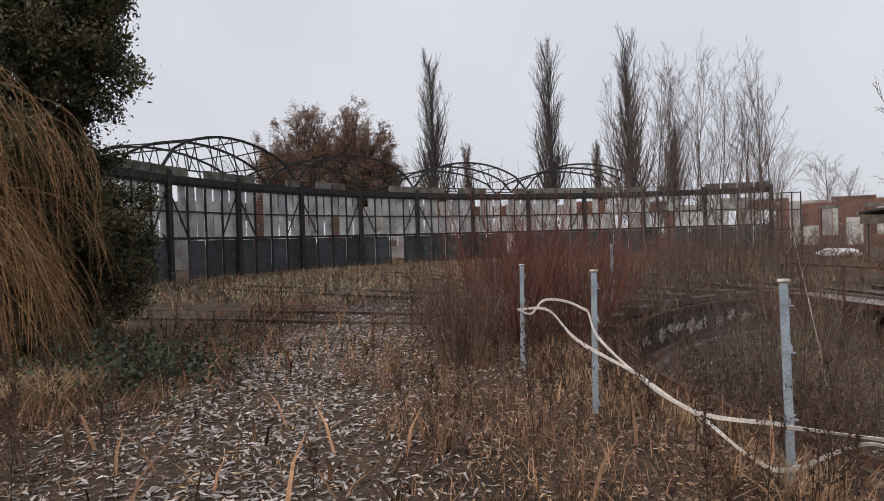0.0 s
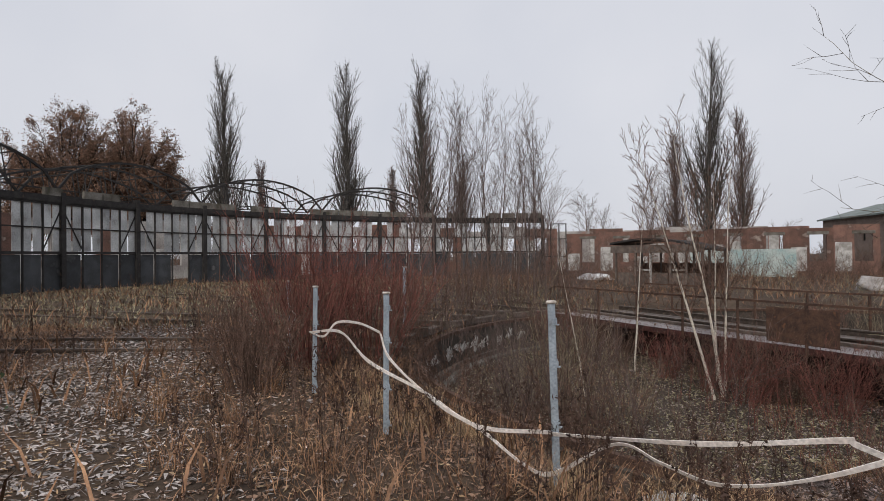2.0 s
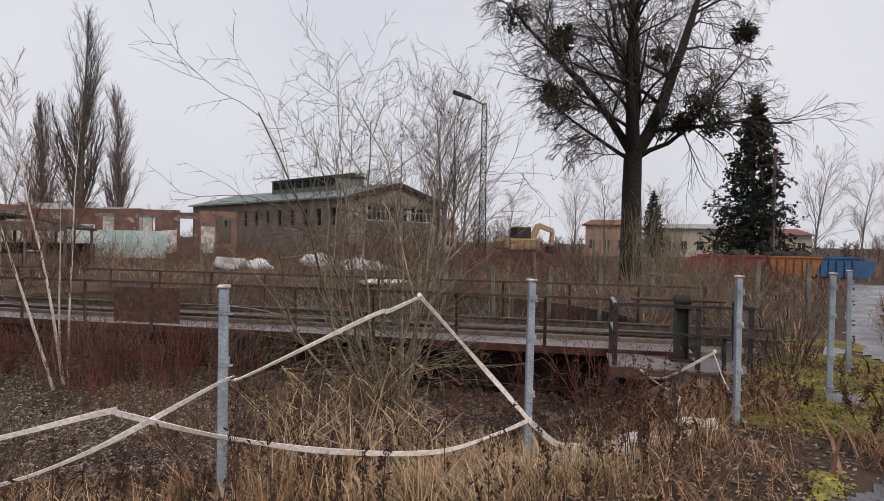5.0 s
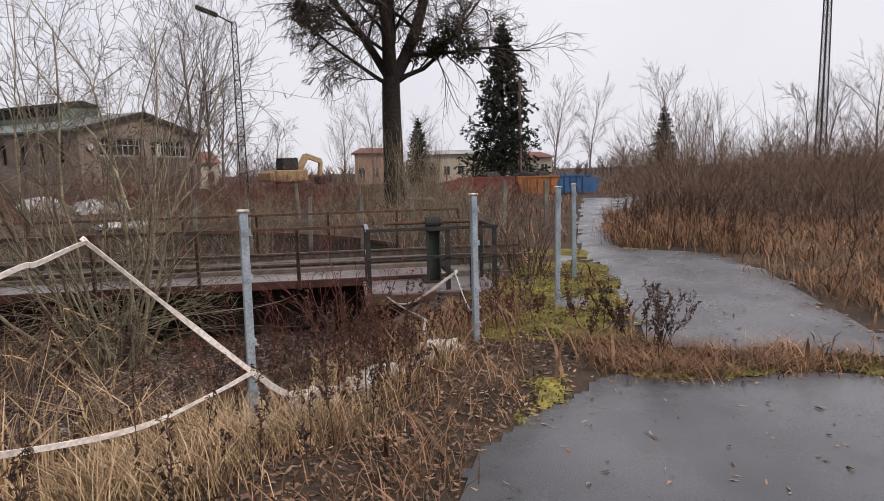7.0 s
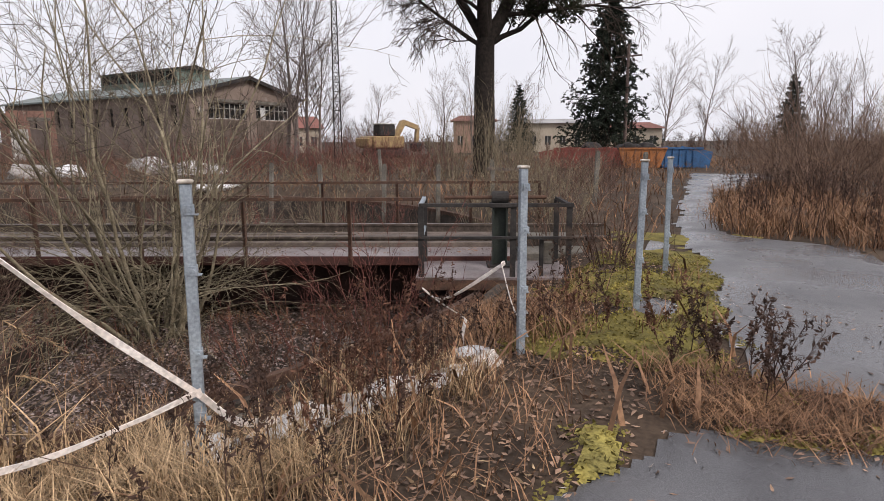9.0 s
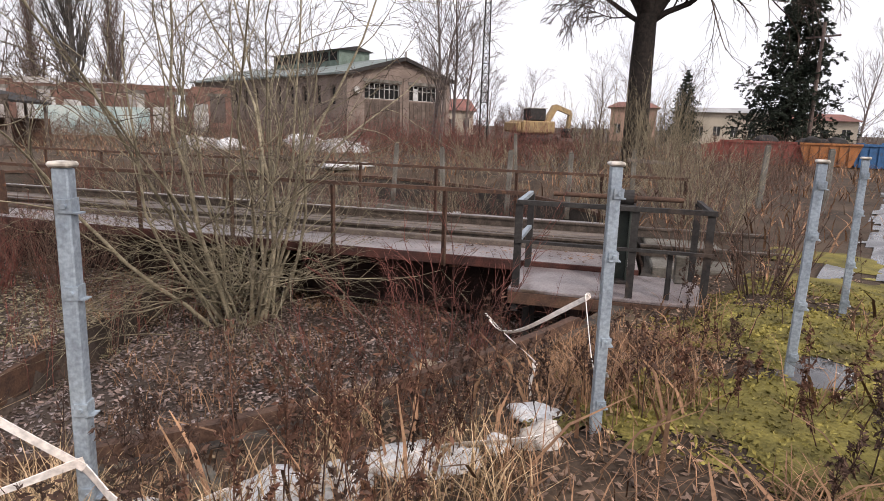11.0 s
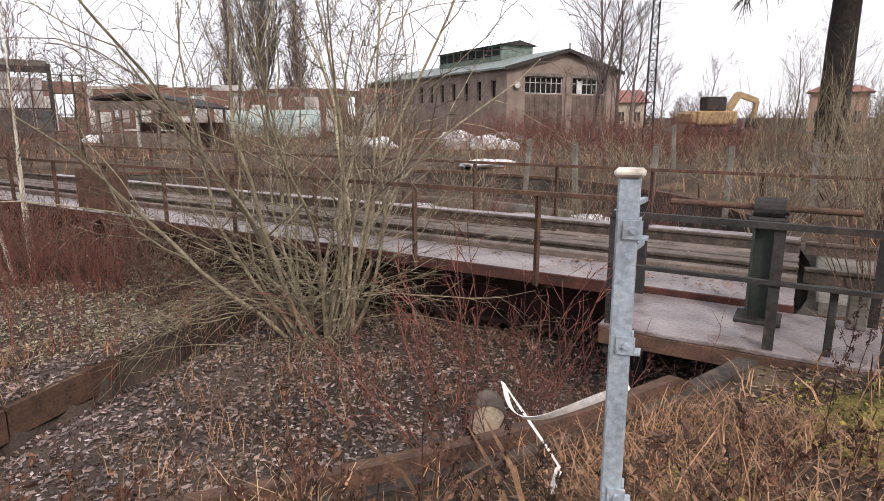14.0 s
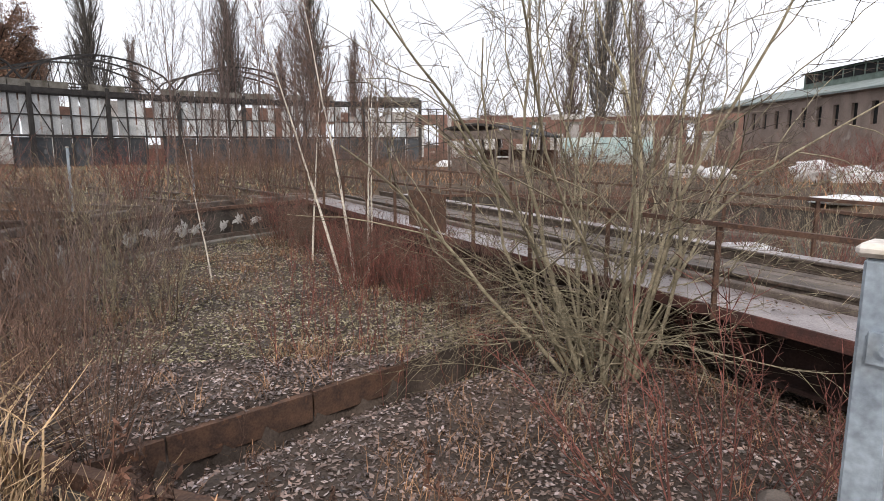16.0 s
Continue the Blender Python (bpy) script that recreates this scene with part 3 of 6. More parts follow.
def tube_mesh(name, level, k, material, sides=8):
    """Unbroken tapering tubes from one level of grow() with k segments a branch."""
    a, b, ra, rb = level
    n = len(a) // k
    P = np.concatenate([a.reshape(n, k, 3), b.reshape(n, k, 3)[:, -1:]], 1)
    R = np.concatenate([ra.reshape(n, k), rb.reshape(n, k)[:, -1:]], 1)
    D = np.empty_like(P)
    D[:, 1:-1] = P[:, 2:] - P[:, :-2]
    D[:, 0], D[:, -1] = P[:, 1] - P[:, 0], P[:, -1] - P[:, -2]
    D = unit(D)
    ref = np.where(np.abs(D[:, :1, 2:3]) > 0.75, np.array([1.0, 0, 0]), np.array([0, 0, 1.0]))
    S = unit(np.cross(D, np.broadcast_to(ref, D.shape)))
    T = np.cross(S, D)
    w = 2 * math.pi * np.arange(sides) / sides
    V = P[:, :, None] + (S[:, :, None] * np.cos(w)[:, None] + T[:, :, None] * np.sin(w)[:, None]) * R[:, :, None, None]
    base = (np.arange(n) * (k + 1) * sides)[:, None, None] + (np.arange(k) * sides)[None, :, None]
    i = np.arange(sides)[None, None]
    j = (np.arange(sides)[None, None] + 1) % sides
    F = np.stack([base + i, base + j, base + sides + j, base + sides + i], -1).reshape(-1, 4)
    return quads_mesh(name, V.reshape(-1, 3), F, material, True)


def quads_mesh(name, V, F, material, smooth=False):
    me = bpy.data.meshes.new(name)
    me.vertices.add(len(V))
    me.vertices.foreach_set("co", V.astype(np.float32).ravel())
    k = F.shape[1]
    me.loops.add(F.size)
    me.loops.foreach_set("vertex_index", F.astype(np.int32).ravel())
    me.polygons.add(len(F))
    me.polygons.foreach_set("loop_start", np.arange(0, F.size, k, dtype=np.int32))
    me.polygons.foreach_set("loop_total", np.full(len(F), k, dtype=np.int32))
    if smooth:
        me.polygons.foreach_set("use_smooth", np.ones(len(F), dtype=bool))
    me.update(calc_edges=True)
    me.materials.append(material)
    return me


def leaves_mesh(name, pos, size, material, flat=0.0, narrow=0.45):
    """Small folded leaves (four-cornered, bent along the middle) at the points."""
    n = len(pos)
    d = rng.normal(size=(n, 3))
    d[:, 2] *= 1 - flat
    d = unit(d)
    s = perp_random(d)
    if flat:
        s[:, 2] *= 1 - flat
        s = unit(s)
    up = np.cross(d, s)
    L = (size * (0.6 + 0.8 * rng.random(n)))[:, None]
    W = L * narrow
    mid = up * L * 0.12 * rng.normal(size=(n, 1))
    V = np.stack([pos - d * L / 2, pos + s * W / 2 + mid, pos + d * L / 2, pos - s * W / 2 + mid], 1).reshape(-1, 3)
    F = np.arange(4 * n).reshape(-1, 4)
    return quads_mesh(name, V, F, material)


def blades_mesh(name, base, height, lean, width, material, droop=0.35):
    """Grass blades: two tapering quads each, bending over."""
    n = len(base)
    h = height * (0.5 + 0.9 * rng.random(n))
    az = rng.random(n) * 2 * math.pi
    ln = lean * (0.3 + 1.2 * rng.random(n))
    dirv = np.stack([np.cos(az) * ln, np.sin(az) * ln, np.ones(n)], 1)
    side = np.stack([-np.sin(az), np.cos(az), np.zeros(n)], 1) * (width * (0.6 + 0.8 * rng.random(n)))[:, None] / 2
    m = base + dirv * (h * 0.55)[:, None]
    tip = base + dirv * h[:, None] + np.stack([np.cos(az) * droop, np.sin(az) * droop, -0.35 * droop * np.ones(n)], 1) * h[:, None]
    V = np.stack([base - side, base + side, m + side * 0.8, m - side * 0.8, tip + side * 0.15, tip - side * 0.15], 1).reshape(-1, 3)
    o = (np.arange(n) * 6)[:, None]
    F = np.concatenate([o + [[0, 1, 2, 3]], o + [[3, 2, 4, 5]]], 0)
    return quads_mesh(name, V, F, material)


WALKED = [(-0.6, -1.0), (0.1, -1.1), (0.9, -1.26), (2.04, -1.39), (3.0, -1.35), (4.13, -1.29), (5.47, -1.0)]


def off_path(x, y):
    """Distance to the walked line."""
    best = np.full(np.shape(x), 1e9)
    for (x0, y0), (x1, y1) in zip(WALKED, WALKED[1:]):
        dx, dy = x1 - x0, y1 - y0
        t = np.clip(((x - x0) * dx + (y - y0) * dy) / (dx * dx + dy * dy), 0, 1)
        best = np.minimum(best, np.hypot(x - x0 - t * dx, y - y0 - t * dy))
    return best


def height_at(x, y):
    return pit_z(x, y) if math.hypot(x - PIT.x, y - PIT.y) < PIT_R - 0.45 else ground_z(x, y)


def heights(x, y):
    return np.array([height_at(float(a), float(b)) for a, b in zip(x, y)])


def pit_dist(x, y):
    return np.hypot(x - PIT.x, y - PIT.y)


def patch_noise(x, y, s, seed):
    return np.array([noise.noise(Vector((float(a) * s, float(b) * s, seed))) for a, b in zip(x, y)])


def bark(name, c1, c2, **k):
    return mat(name, c1, c2, 0.9, k.pop("scale", 8), 0, 0.3, 40, **{"island": 0.45, **k})


M["bark_dark"] = bark("dark_bark", (0.038, 0.03, 0.026), (0.02, 0.017, 0.015), island=0)
M["twig_grey"] = bark("grey_twigs", (0.176, 0.134, 0.119), (0.108, 0.079, 0.071))
M["twig_brown"] = bark("brown_twigs", (0.19, 0.12, 0.092), (0.105, 0.068, 0.054))
M["twig_red"] = bark("red_twigs", (0.235, 0.092, 0.074), (0.13, 0.06, 0.05))
M["twig_olive"] = bark("olive_twigs", (0.33, 0.28, 0.19), (0.19, 0.155, 0.11))
M["birch"] = bark("birch_bark", (0.7, 0.66, 0.58), (0.52, 0.46, 0.38), c3=(0.1, 0.08, 0.07), streak=(6, 6, 9), island=0)
M["poplar"] = bark("poplar_bark", (0.115, 0.105, 0.095), (0.068, 0.062, 0.057))
M["leaf_brown"] = mat("brown_oak_leaves", (0.27, 0.155, 0.105), (0.16, 0.1, 0.07), 0.8, 2, 0, 0, island=0.4)
M["mistletoe"] = mat("mistletoe_green", (0.035, 0.04, 0.02), (0.022, 0.028, 0.014), 0.8, 2, 0, 0, island=0.3)
M["needles"] = mat("spruce_needles", (0.04, 0.05, 0.035), (0.022, 0.03, 0.023), 0.8, 2, 0, 0, island=0.35)
M["yew"] = mat("conifer_foliage", (0.13, 0.12, 0.065), (0.06, 0.06, 0.034), 0.8, 2, 0, 0, island=0.4)
M["straw"] = mat("dry_straw", (0.5, 0.36, 0.22), (0.32, 0.22, 0.13), 0.85, 3, 0, 0, island=0.7)
M["dead_moss"] = mat("matted_dead_moss", (0.32, 0.29, 0.19), (0.2, 0.175, 0.11), 0.85, 3, 0, 0, island=0.7)
M["straw_brown"] = mat("brown_dead_grass", (0.302, 0.175, 0.100), (0.181, 0.102, 0.064), 0.85, 3, 0, 0, island=0.7)
M["stalk"] = mat("dead_stalks", (0.1, 0.06, 0.045), (0.05, 0.032, 0.026), 0.85, 3, 0, 0, island=0.4)
M["dock"] = mat("withered_dock", (0.15, 0.075, 0.05), (0.08, 0.042, 0.03), 0.85, 3, 0, 0, island=0.5)
M["leaf_grey"] = mat("wet_grey_leaves", (0.36, 0.3, 0.29), (0.17, 0.13, 0.125), 0.35, 3, 0, 0, island=0.7)
M["leaf_pale"] = mat("pale_fallen_leaves", (0.5, 0.46, 0.44), (0.3, 0.26, 0.24), 0.55, 3, 0, 0, island=0.6)
M["leaf_wet"] = mat("wet_dark_leaves", (0.22, 0.155, 0.13), (0.1, 0.072, 0.062), 0.4, 3, 0, 0, island=0.8)
M["leaf_dark"] = mat("brown_fallen_leaves", (0.3, 0.19, 0.125), (0.15, 0.095, 0.07), 0.7, 3, 0, 0, island=0.7)
M["moss"] = mat("yellow_green_moss", (0.29, 0.245, 0.07), (0.15, 0.13, 0.045), 0.95, 3.5, 0, 0.5, 50, (0.13, 0.1, 0.05), island=0.45)
M["green_leaf"] = mat("evergreen_leaves", (0.05, 0.075, 0.035), (0.03, 0.048, 0.026), 0.6, 3, 0, 0, island=0.4)


def tree(name, x, y, h, r, trunk_levels, split, bark_mat, twig_mat, label, category="tree", group="", d=(0, 0, 1), z=None, sides=8):
    """A tree whose first levels are the trunk part and the rest the crown."""
    base = height_at(x, y) - 0.05 if z is None else z
    t = empty(name, pose(x, y, base), label, category, group)
    lv = grow((0, 0, 0), d, h, r, trunk_levels)
    part("trunk", tube_mesh("trunk", lv[0], trunk_levels[0]["seg"], bark_mat, sides), None, t)
    if split > 1:
        part("limb_frame", tube_mesh("limb_frame", lv[1], trunk_levels[1]["seg"], bark_mat, 6), None, t)
    if len(lv) > split:
        part("crown", segs_mesh("crown", lv[split:], twig_mat, 3), None, t)
    return t, lv


# ---- poplars behind the roundhouse ----
POPLAR = [dict(seg=12, wob=0.006, kids=72, **{"from": 0.1}, ang=21, angv=6, ratio=0.33, shape=0.62, thin=0.36, tip=0.08),
          dict(seg=5, wob=0.06, up=0.16, kids=13, **{"from": 0.1}, ang=24, ratio=0.42, shape=0.4, thin=0.5, rmin=0.018, tip=0.3),
          dict(seg=2, wob=0.08, up=0.14, kids=3, ang=26, ratio=0.5, thin=0.6, rmin=0.016),
          dict(seg=1, wob=0.1, up=0.1)]
for i, (x, y, h) in enumerate(((-20.6, 66, 20.2), (-7.8, 69, 21.4), (0.6, 69.5, 21.0), (32.6, 66.8, 22.6))):
    lvs = POPLAR if i < 3 else [dict(POPLAR[0], ang=27, kids=62, ratio=0.36)] + POPLAR[1:]
    tree("poplar", x, y, h, 0.42, lvs, 1, M["poplar"], M["poplar"], "bare slender poplar behind the roundhouse", "tree", "poplars", sides=7)
for x, y, h in ((-2.8, 71, 11), (5.0, 70, 12), (36.4, 66, 16), (-17.2, 68, 11), (29.5, 68, 14)):
    tree("poplar", x, y, h, 0.28, POPLAR, 1, M["poplar"], M["twig_grey"], "smaller bare poplar beside a taller one", "tree", "poplars", sides=6)

# ---- rounded oaks that keep their brown leaves ----
def oak(x, y, h, w):
    """A broad dome: limbs radiate from a short trunk to the crown's outline, and twigs fill it."""
    t = empty("oak", pose(x, y, ground_z(x, y) - 0.05), "broad domed oak holding brown winter leaves", "tree", "oaks")
    part("trunk", tube_mesh("trunk", grow((0, 0, 0), (0, 0, 1), h * 0.45, 0.45, [dict(seg=4, wob=0.03, tip=0.5)])[0], 4, M["bark_dark"], 9), None, t)
    n = 110
    az, el = rng.random(n) * 2 * math.pi, np.arcsin(rng.uniform(0.02, 1.0, n))
    D = np.stack([np.cos(az) * np.cos(el), np.sin(az) * np.cos(el), np.sin(el)], 1)
    z0 = h * rng.uniform(0.22, 0.42, n)
    reach = 1 / np.sqrt((np.cos(el) / w) ** 2 + (np.sin(el) / (h * 0.6)) ** 2)
    lv = grow(np.stack([0 * z0, 0 * z0, z0], 1), D, reach * rng.uniform(0.86, 0.95, n), np.full(n, 0.12),
              [dict(seg=6, wob=0.035, kids=16, **{"from": 0.3}, ang=46, ratio=0.28, shape=0.6, thin=0.5, tip=0.2),
               dict(seg=3, wob=0.12, kids=7, ang=40, ratio=0.5, shape=0.3, rmin=0.02), dict(seg=2, wob=0.14, kids=3, ang=38, ratio=0.6, rmin=0.013), dict(seg=1, wob=0.15)])
    part("limb_frame", segs_mesh("limb_frame", lv[:2], M["bark_dark"], 4), None, t)
    part("crown", segs_mesh("crown", lv[2:], M["twig_brown"], 3), None, t)
    tips = np.concatenate([lv[-1][1], lv[-2][1]])
    tips = tips[rng.random(len(tips)) < 0.55]
    pts = (tips[:, None] + rng.normal(size=(len(tips), 3, 3)) * 0.2).reshape(-1, 3)
    part("leaf_cover", leaves_mesh("leaf_cover", pts, 0.17, M["leaf_brown"], narrow=0.6), None, t, "brown withered leaves")


oak(-36.4, 64.5, 19.4, 6.4)
oak(-30.6, 66.5, 19.8, 5.6)

# ---- the big tree with mistletoe by the bridge ----
M["lime_twigs"] = bark("dark_lime_twigs", (0.1, 0.075, 0.062), (0.055, 0.042, 0.036))
RT = Vector((0.555, -0.832, 0))
big = empty("lime_tree", pose(26.9, 6.95, -0.05), "large bare tree with dark trunk and mistletoe balls", "tree")
tl = grow((0, 0, 0), (0.01, 0.0, 1), 5.6, 0.48, [dict(seg=6, wob=0.015, tip=0.8)])
limbs = [(5.4, 0.6, 0.85, 0.0, 10.5, 0.32), (5.5, -0.08, 1.0, 0.05, 10.5, 0.34), (5.3, -0.95, 0.45, 0.1, 5.0, 0.1), (5.55, 0.05, 0.8, 0.6, 8.5, 0.24), (5.55, -0.3, 0.85, -0.5, 8.5, 0.24), (5.3, 0.7, 0.75, -0.3, 6.5, 0.12), (5.5, -0.55, 0.8, 0.2, 8.5, 0.2)]
FW = Vector((0.832, 0.555, 0))
LP = [tuple(Vector(tl[0][1][-1]) * (q[0] / 5.6)) for q in limbs]
LD = [tuple(RT * q[1] + Vector((0, 0, q[2])) + FW * q[3]) for q in limbs]
blv = grow(LP, LD, [q[4] for q in limbs], [q[5] for q in limbs],
           [dict(seg=8, wob=0.09, up=0.03, kids=11, **{"from": 0.12}, ang=48, ratio=0.45, shape=0.3, thin=0.36, tip=0.2),
            dict(seg=6, wob=0.13, up=-0.01, kids=10, ang=44, ratio=0.5, shape=0.2, thin=0.5, rmin=0.022),
            dict(seg=5, wob=0.12, up=-0.06, kids=5, ang=40, ratio=0.6, thin=0.55, rmin=0.013),
            dict(seg=3, wob=0.1, up=-0.16, kids=4, ang=32, ratio=0.85, thin=0.7, rmin=0.008),
            dict(seg=2, wob=0.1, up=-0.16)])
part("trunk", tube_mesh("trunk", tl[0], 6, M["bark_dark"], 14), None, big)
part("limb_frame", tube_mesh("limb_frame", blv[0], 8, M["bark_dark"], 10), None, big)
part("branch_frame", tube_mesh("branch_frame", blv[1], 6, M["bark_dark"], 6), None, big)
part("crown", segs_mesh("crown", blv[2:], M["lime_twigs"], 3), None, big)
tips = blv[1][1][rng.choice(len(blv[1][1]), 17, replace=False)]
for c in tips:
    rr = rng.uniform(0.5, 1.0)
    lv = grow(np.repeat([c], 90, 0), rng.normal(size=(90, 3)), np.full(90, rr * 0.8), np.full(90, 0.014), [dict(seg=2, wob=0.2, kids=4, ang=35, ratio=0.5), dict(seg=2, wob=0.2)])
    pts = np.concatenate([lv[0][1], lv[1][1]])
    V = leaves_mesh("mistletoe", pts, 0.14, M["mistletoe"])
    part("mistletoe", V, None, big, "dense dark mistletoe ball")

# ---- spruce ----
def spruce(x, y, h, w, label, n_whorl=30):
    t = empty("spruce", pose(x, y, ground_z(x, y) - 0.05), label, "tree", "spruces")
    part("trunk", segs_mesh("trunk", grow((0, 0, 0), (0, 0, 1), h, h * 0.018, [dict(seg=6, wob=0.01, tip=0.06)]), M["bark_dark"], 7), None, t)
    P, D, Ln = [], [], []
    for i in range(n_whorl):
        f = (i + 0.5) / n_whorl
        z = h * (0.06 + 0.93 * f)
        tier = rng.uniform(0.75, 1.12)
        for k in range(7):
            az = (k + rng.random() * 0.7) * 2 * math.pi / 7 + i * 0.9
            P.append((0, 0, z + rng.normal() * 0.05))
            D.append((math.cos(az), math.sin(az), 0.25 - 0.55 * (1 - f)))
            Ln.append((w * (1 - f) ** 0.9 + 0.12) * tier * rng.uniform(0.75, 1.1))
    lv = grow(P, D, Ln, np.array(Ln) * 0.012, [dict(seg=6, wob=0.05, up=0.03, kids=13, **{"from": 0.12}, ang=58, ratio=0.3, shape=0.45), dict(seg=3, wob=0.08, up=-0.22, kids=5, ang=40, ratio=0.55), dict(seg=2, wob=0.1, up=-0.25)])
    part("branch_frame", segs_mesh("branch_frame", lv[:2], M["bark_dark"], 3), None, t)
    pts = np.concatenate([lv[1][0], lv[1][1], lv[2][0], lv[2][1]])
    pts = pts[rng.random(len(pts)) < 0.8] + rng.normal(size=(1, 3)) * 0.02
    part("needle_foliage", leaves_mesh("needle_foliage", pts, 0.21 * h / 13, M["needles"], flat=0.3, narrow=0.4), None, t, "dark green drooping needles")
    return t


spruce(47.5, 4.75, 12.3, 3.9, "tall dark green spruce")
spruce(106, 13.5, 6.5, 2.4, "small dark spruce far behind the houses", 22)
spruce(72, -9.5, 8.0, 2.6, "small dark spruce far behind the houses", 22)
spruce(83, 21, 9, 2.8, "small dark spruce far behind the houses", 22)

# ---- conifer and hanging willow twigs at the start of the walk ----
con = empty("conifer", pose(-9.6, 6.3, 0), "dense dark conifer with ivy-like foliage", "tree")
lv = grow((0, 0, -0.1), (0.02, 0, 1), 9.5, 0.2, [dict(seg=6, wob=0.03, kids=120, **{"from": 0.02}, ang=72, ratio=0.175, shape=0.35, thin=0.3), dict(seg=5, wob=0.12, up=0.05, kids=9, ang=45, ratio=0.5), dict(seg=3, wob=0.15, kids=6, ang=42, ratio=0.55), dict(seg=2, wob=0.2)])
part("trunk", tube_mesh("trunk", lv[0], 6, M["bark_dark"], 8), None, con)
part("branch_frame", segs_mesh("branch_frame", lv[1:3], M["twig_brown"], 3), None, con)
pts = np.concatenate([lv[2][1], lv[3][0], lv[3][1]])
pts = np.concatenate([pts + rng.normal(size=pts.shape) * 0.09 for _ in range(8)])
part("foliage", leaves_mesh("foliage", pts, 0.085, M["yew"], narrow=0.4), None, con, "dense dark green foliage")

will = empty("weeping_willow", pose(-7.9, 4.5, 0), "weeping shrub with hanging straw-coloured twigs", "shrub")
lv = grow(np.repeat([[0, 0, 0.0]], 9, 0) + rng.normal(size=(9, 3)) * (0.15, 0.15, 0), rng.normal(size=(9, 3)) * 0.16 + (0, 0, 1), np.full(9, 3.9), np.full(9, 0.035),
          [dict(seg=7, wob=0.06, kids=24, **{"from": 0.35}, ang=65, ratio=0.4, shape=0.1), dict(seg=8, wob=0.06, up=-0.32, kids=7, ang=20, ratio=0.8, shape=0.2, rmin=0.004), dict(seg=6, wob=0.06, up=-0.4)])
for i in range(9):
    one = tuple(q[i * 7:(i + 1) * 7] for q in lv[0])
    part("stem", tube_mesh("stem", one, 7, M["twig_brown"], 6), None, will)
M["willow_twig"] = bark("straw_coloured_twigs", (0.351, 0.207, 0.101), (0.216, 0.122, 0.065))
part("hanging_growth", segs_mesh("hanging_growth", lv[1:], M["willow_twig"], 3), None, will)
# a few leafy evergreen sprays at its foot
pts = np.stack([rng.normal(-6.5, 0.7, 2600), rng.normal(5.1, 0.5, 2600), np.abs(rng.normal(0.15, 0.2, 2600))], 1)
tagged(new("ivy_bush", leaves_mesh("ivy_bush", pts, 0.075, M["green_leaf"], narrow=0.5)), "low green ivy under the conifer", "bush", "", "stuff")

# ---- thin birch group beyond the pit ----
SAPLING = [dict(seg=8, wob=0.025, up=0.03, kids=24, **{"from": 0.18}, ang=25, ratio=0.36, shape=0.55, thin=0.42, tip=0.1),
           dict(seg=5, wob=0.08, up=0.09, kids=6, ang=34, ratio=0.45, rmin=0.006),
           dict(seg=3, wob=0.1, up=0.08, kids=2, ang=30, ratio=0.6, rmin=0.004), dict(seg=2, wob=0.1)]
for i in range(19):
    a = radians(-0.5 + 0.72 * i + rng.normal() * 0.4)
    dist = 22.5 + rng.normal() * 1.6
    h = 4.6 + 1.9 * math.sin(math.pi * (i + 3) / 23) + rng.normal() * 0.4
    tree("birch_sapling", -0.5 + dist * math.sin(a), -1 + dist * math.cos(a), h, 0.034, SAPLING, 1, M["twig_grey"], M["twig_grey"], "thin bare sapling beyond the pit", "tree", "saplings beyond the pit", (rng.normal() * 0.05, rng.normal() * 0.05, 1), sides=5)

# ---- white-stemmed birches in the pit ----
for x, y, h, dx in ((5.1, 10.3, 5.0, -0.27), (5.35, 10.5, 5.3, -0.1), (5.7, 11.4, 4.2, -0.05), (2.7, 10.6, 2.9, -0.08), (4.4, 12.6, 4.0, 0.02), (5.6, 10.9, 4.6, 0.03)):
    tree("birch", x, y, h, 0.0062 * h, [dict(SAPLING[0], up=0.0, kids=34, ratio=0.26, ang=32, **{"from": 0.3})] + SAPLING[1:], 1, M["birch"], M["twig_brown"], "young birch with white bark in the pit", "tree", "birches in the pit", (dx, rng.normal() * 0.03, 1), sides=7)

# ---- multi-stemmed willow shrub in the pit ----
sh = empty("willow_shrub", pose(8.15, 5.45, pit_z(8.15, 5.45) - 0.03), "many-stemmed bare willow shrub beside the bridge", "shrub")
n = 30
az = rng.random(n) * 2 * math.pi
tilt = 0.08 + 0.62 * rng.random(n)
D = np.stack([np.cos(az) * tilt, np.sin(az) * tilt, np.ones(n)], 1)
P = np.stack([np.cos(az), np.sin(az), np.zeros(n)], 1) * (0.1 + 0.35 * rng.random((n, 1)))
lv = grow(P, D, (6.3 - 2.6 * tilt) * rng.uniform(0.6, 1.05, n), rng.uniform(0.014, 0.03, n),
          [dict(seg=9, wob=0.13, up=0.02, kids=6, **{"from": 0.3}, ang=38, angv=12, ratio=0.5, shape=0.4, thin=0.5),
           dict(seg=6, wob=0.16, up=0.03, kids=6, ang=44, angv=12, ratio=0.48, rmin=0.004),
           dict(seg=4, wob=0.16, up=0.03, kids=3, ang=40, ratio=0.5, rmin=0.0035), dict(seg=2, wob=0.12)])
M["willow_bark"] = bark("pale_olive_bark", (0.31, 0.27, 0.19), (0.17, 0.145, 0.1), island=0.35)
M["willow_twigs"] = bark("grey_olive_twigs", (0.15, 0.12, 0.095), (0.085, 0.068, 0.055))
tagged(part("stem_frame", tube_mesh("stem_frame", lv[0], 9, M["willow_bark"], 7), None, sh), kind="stuff")
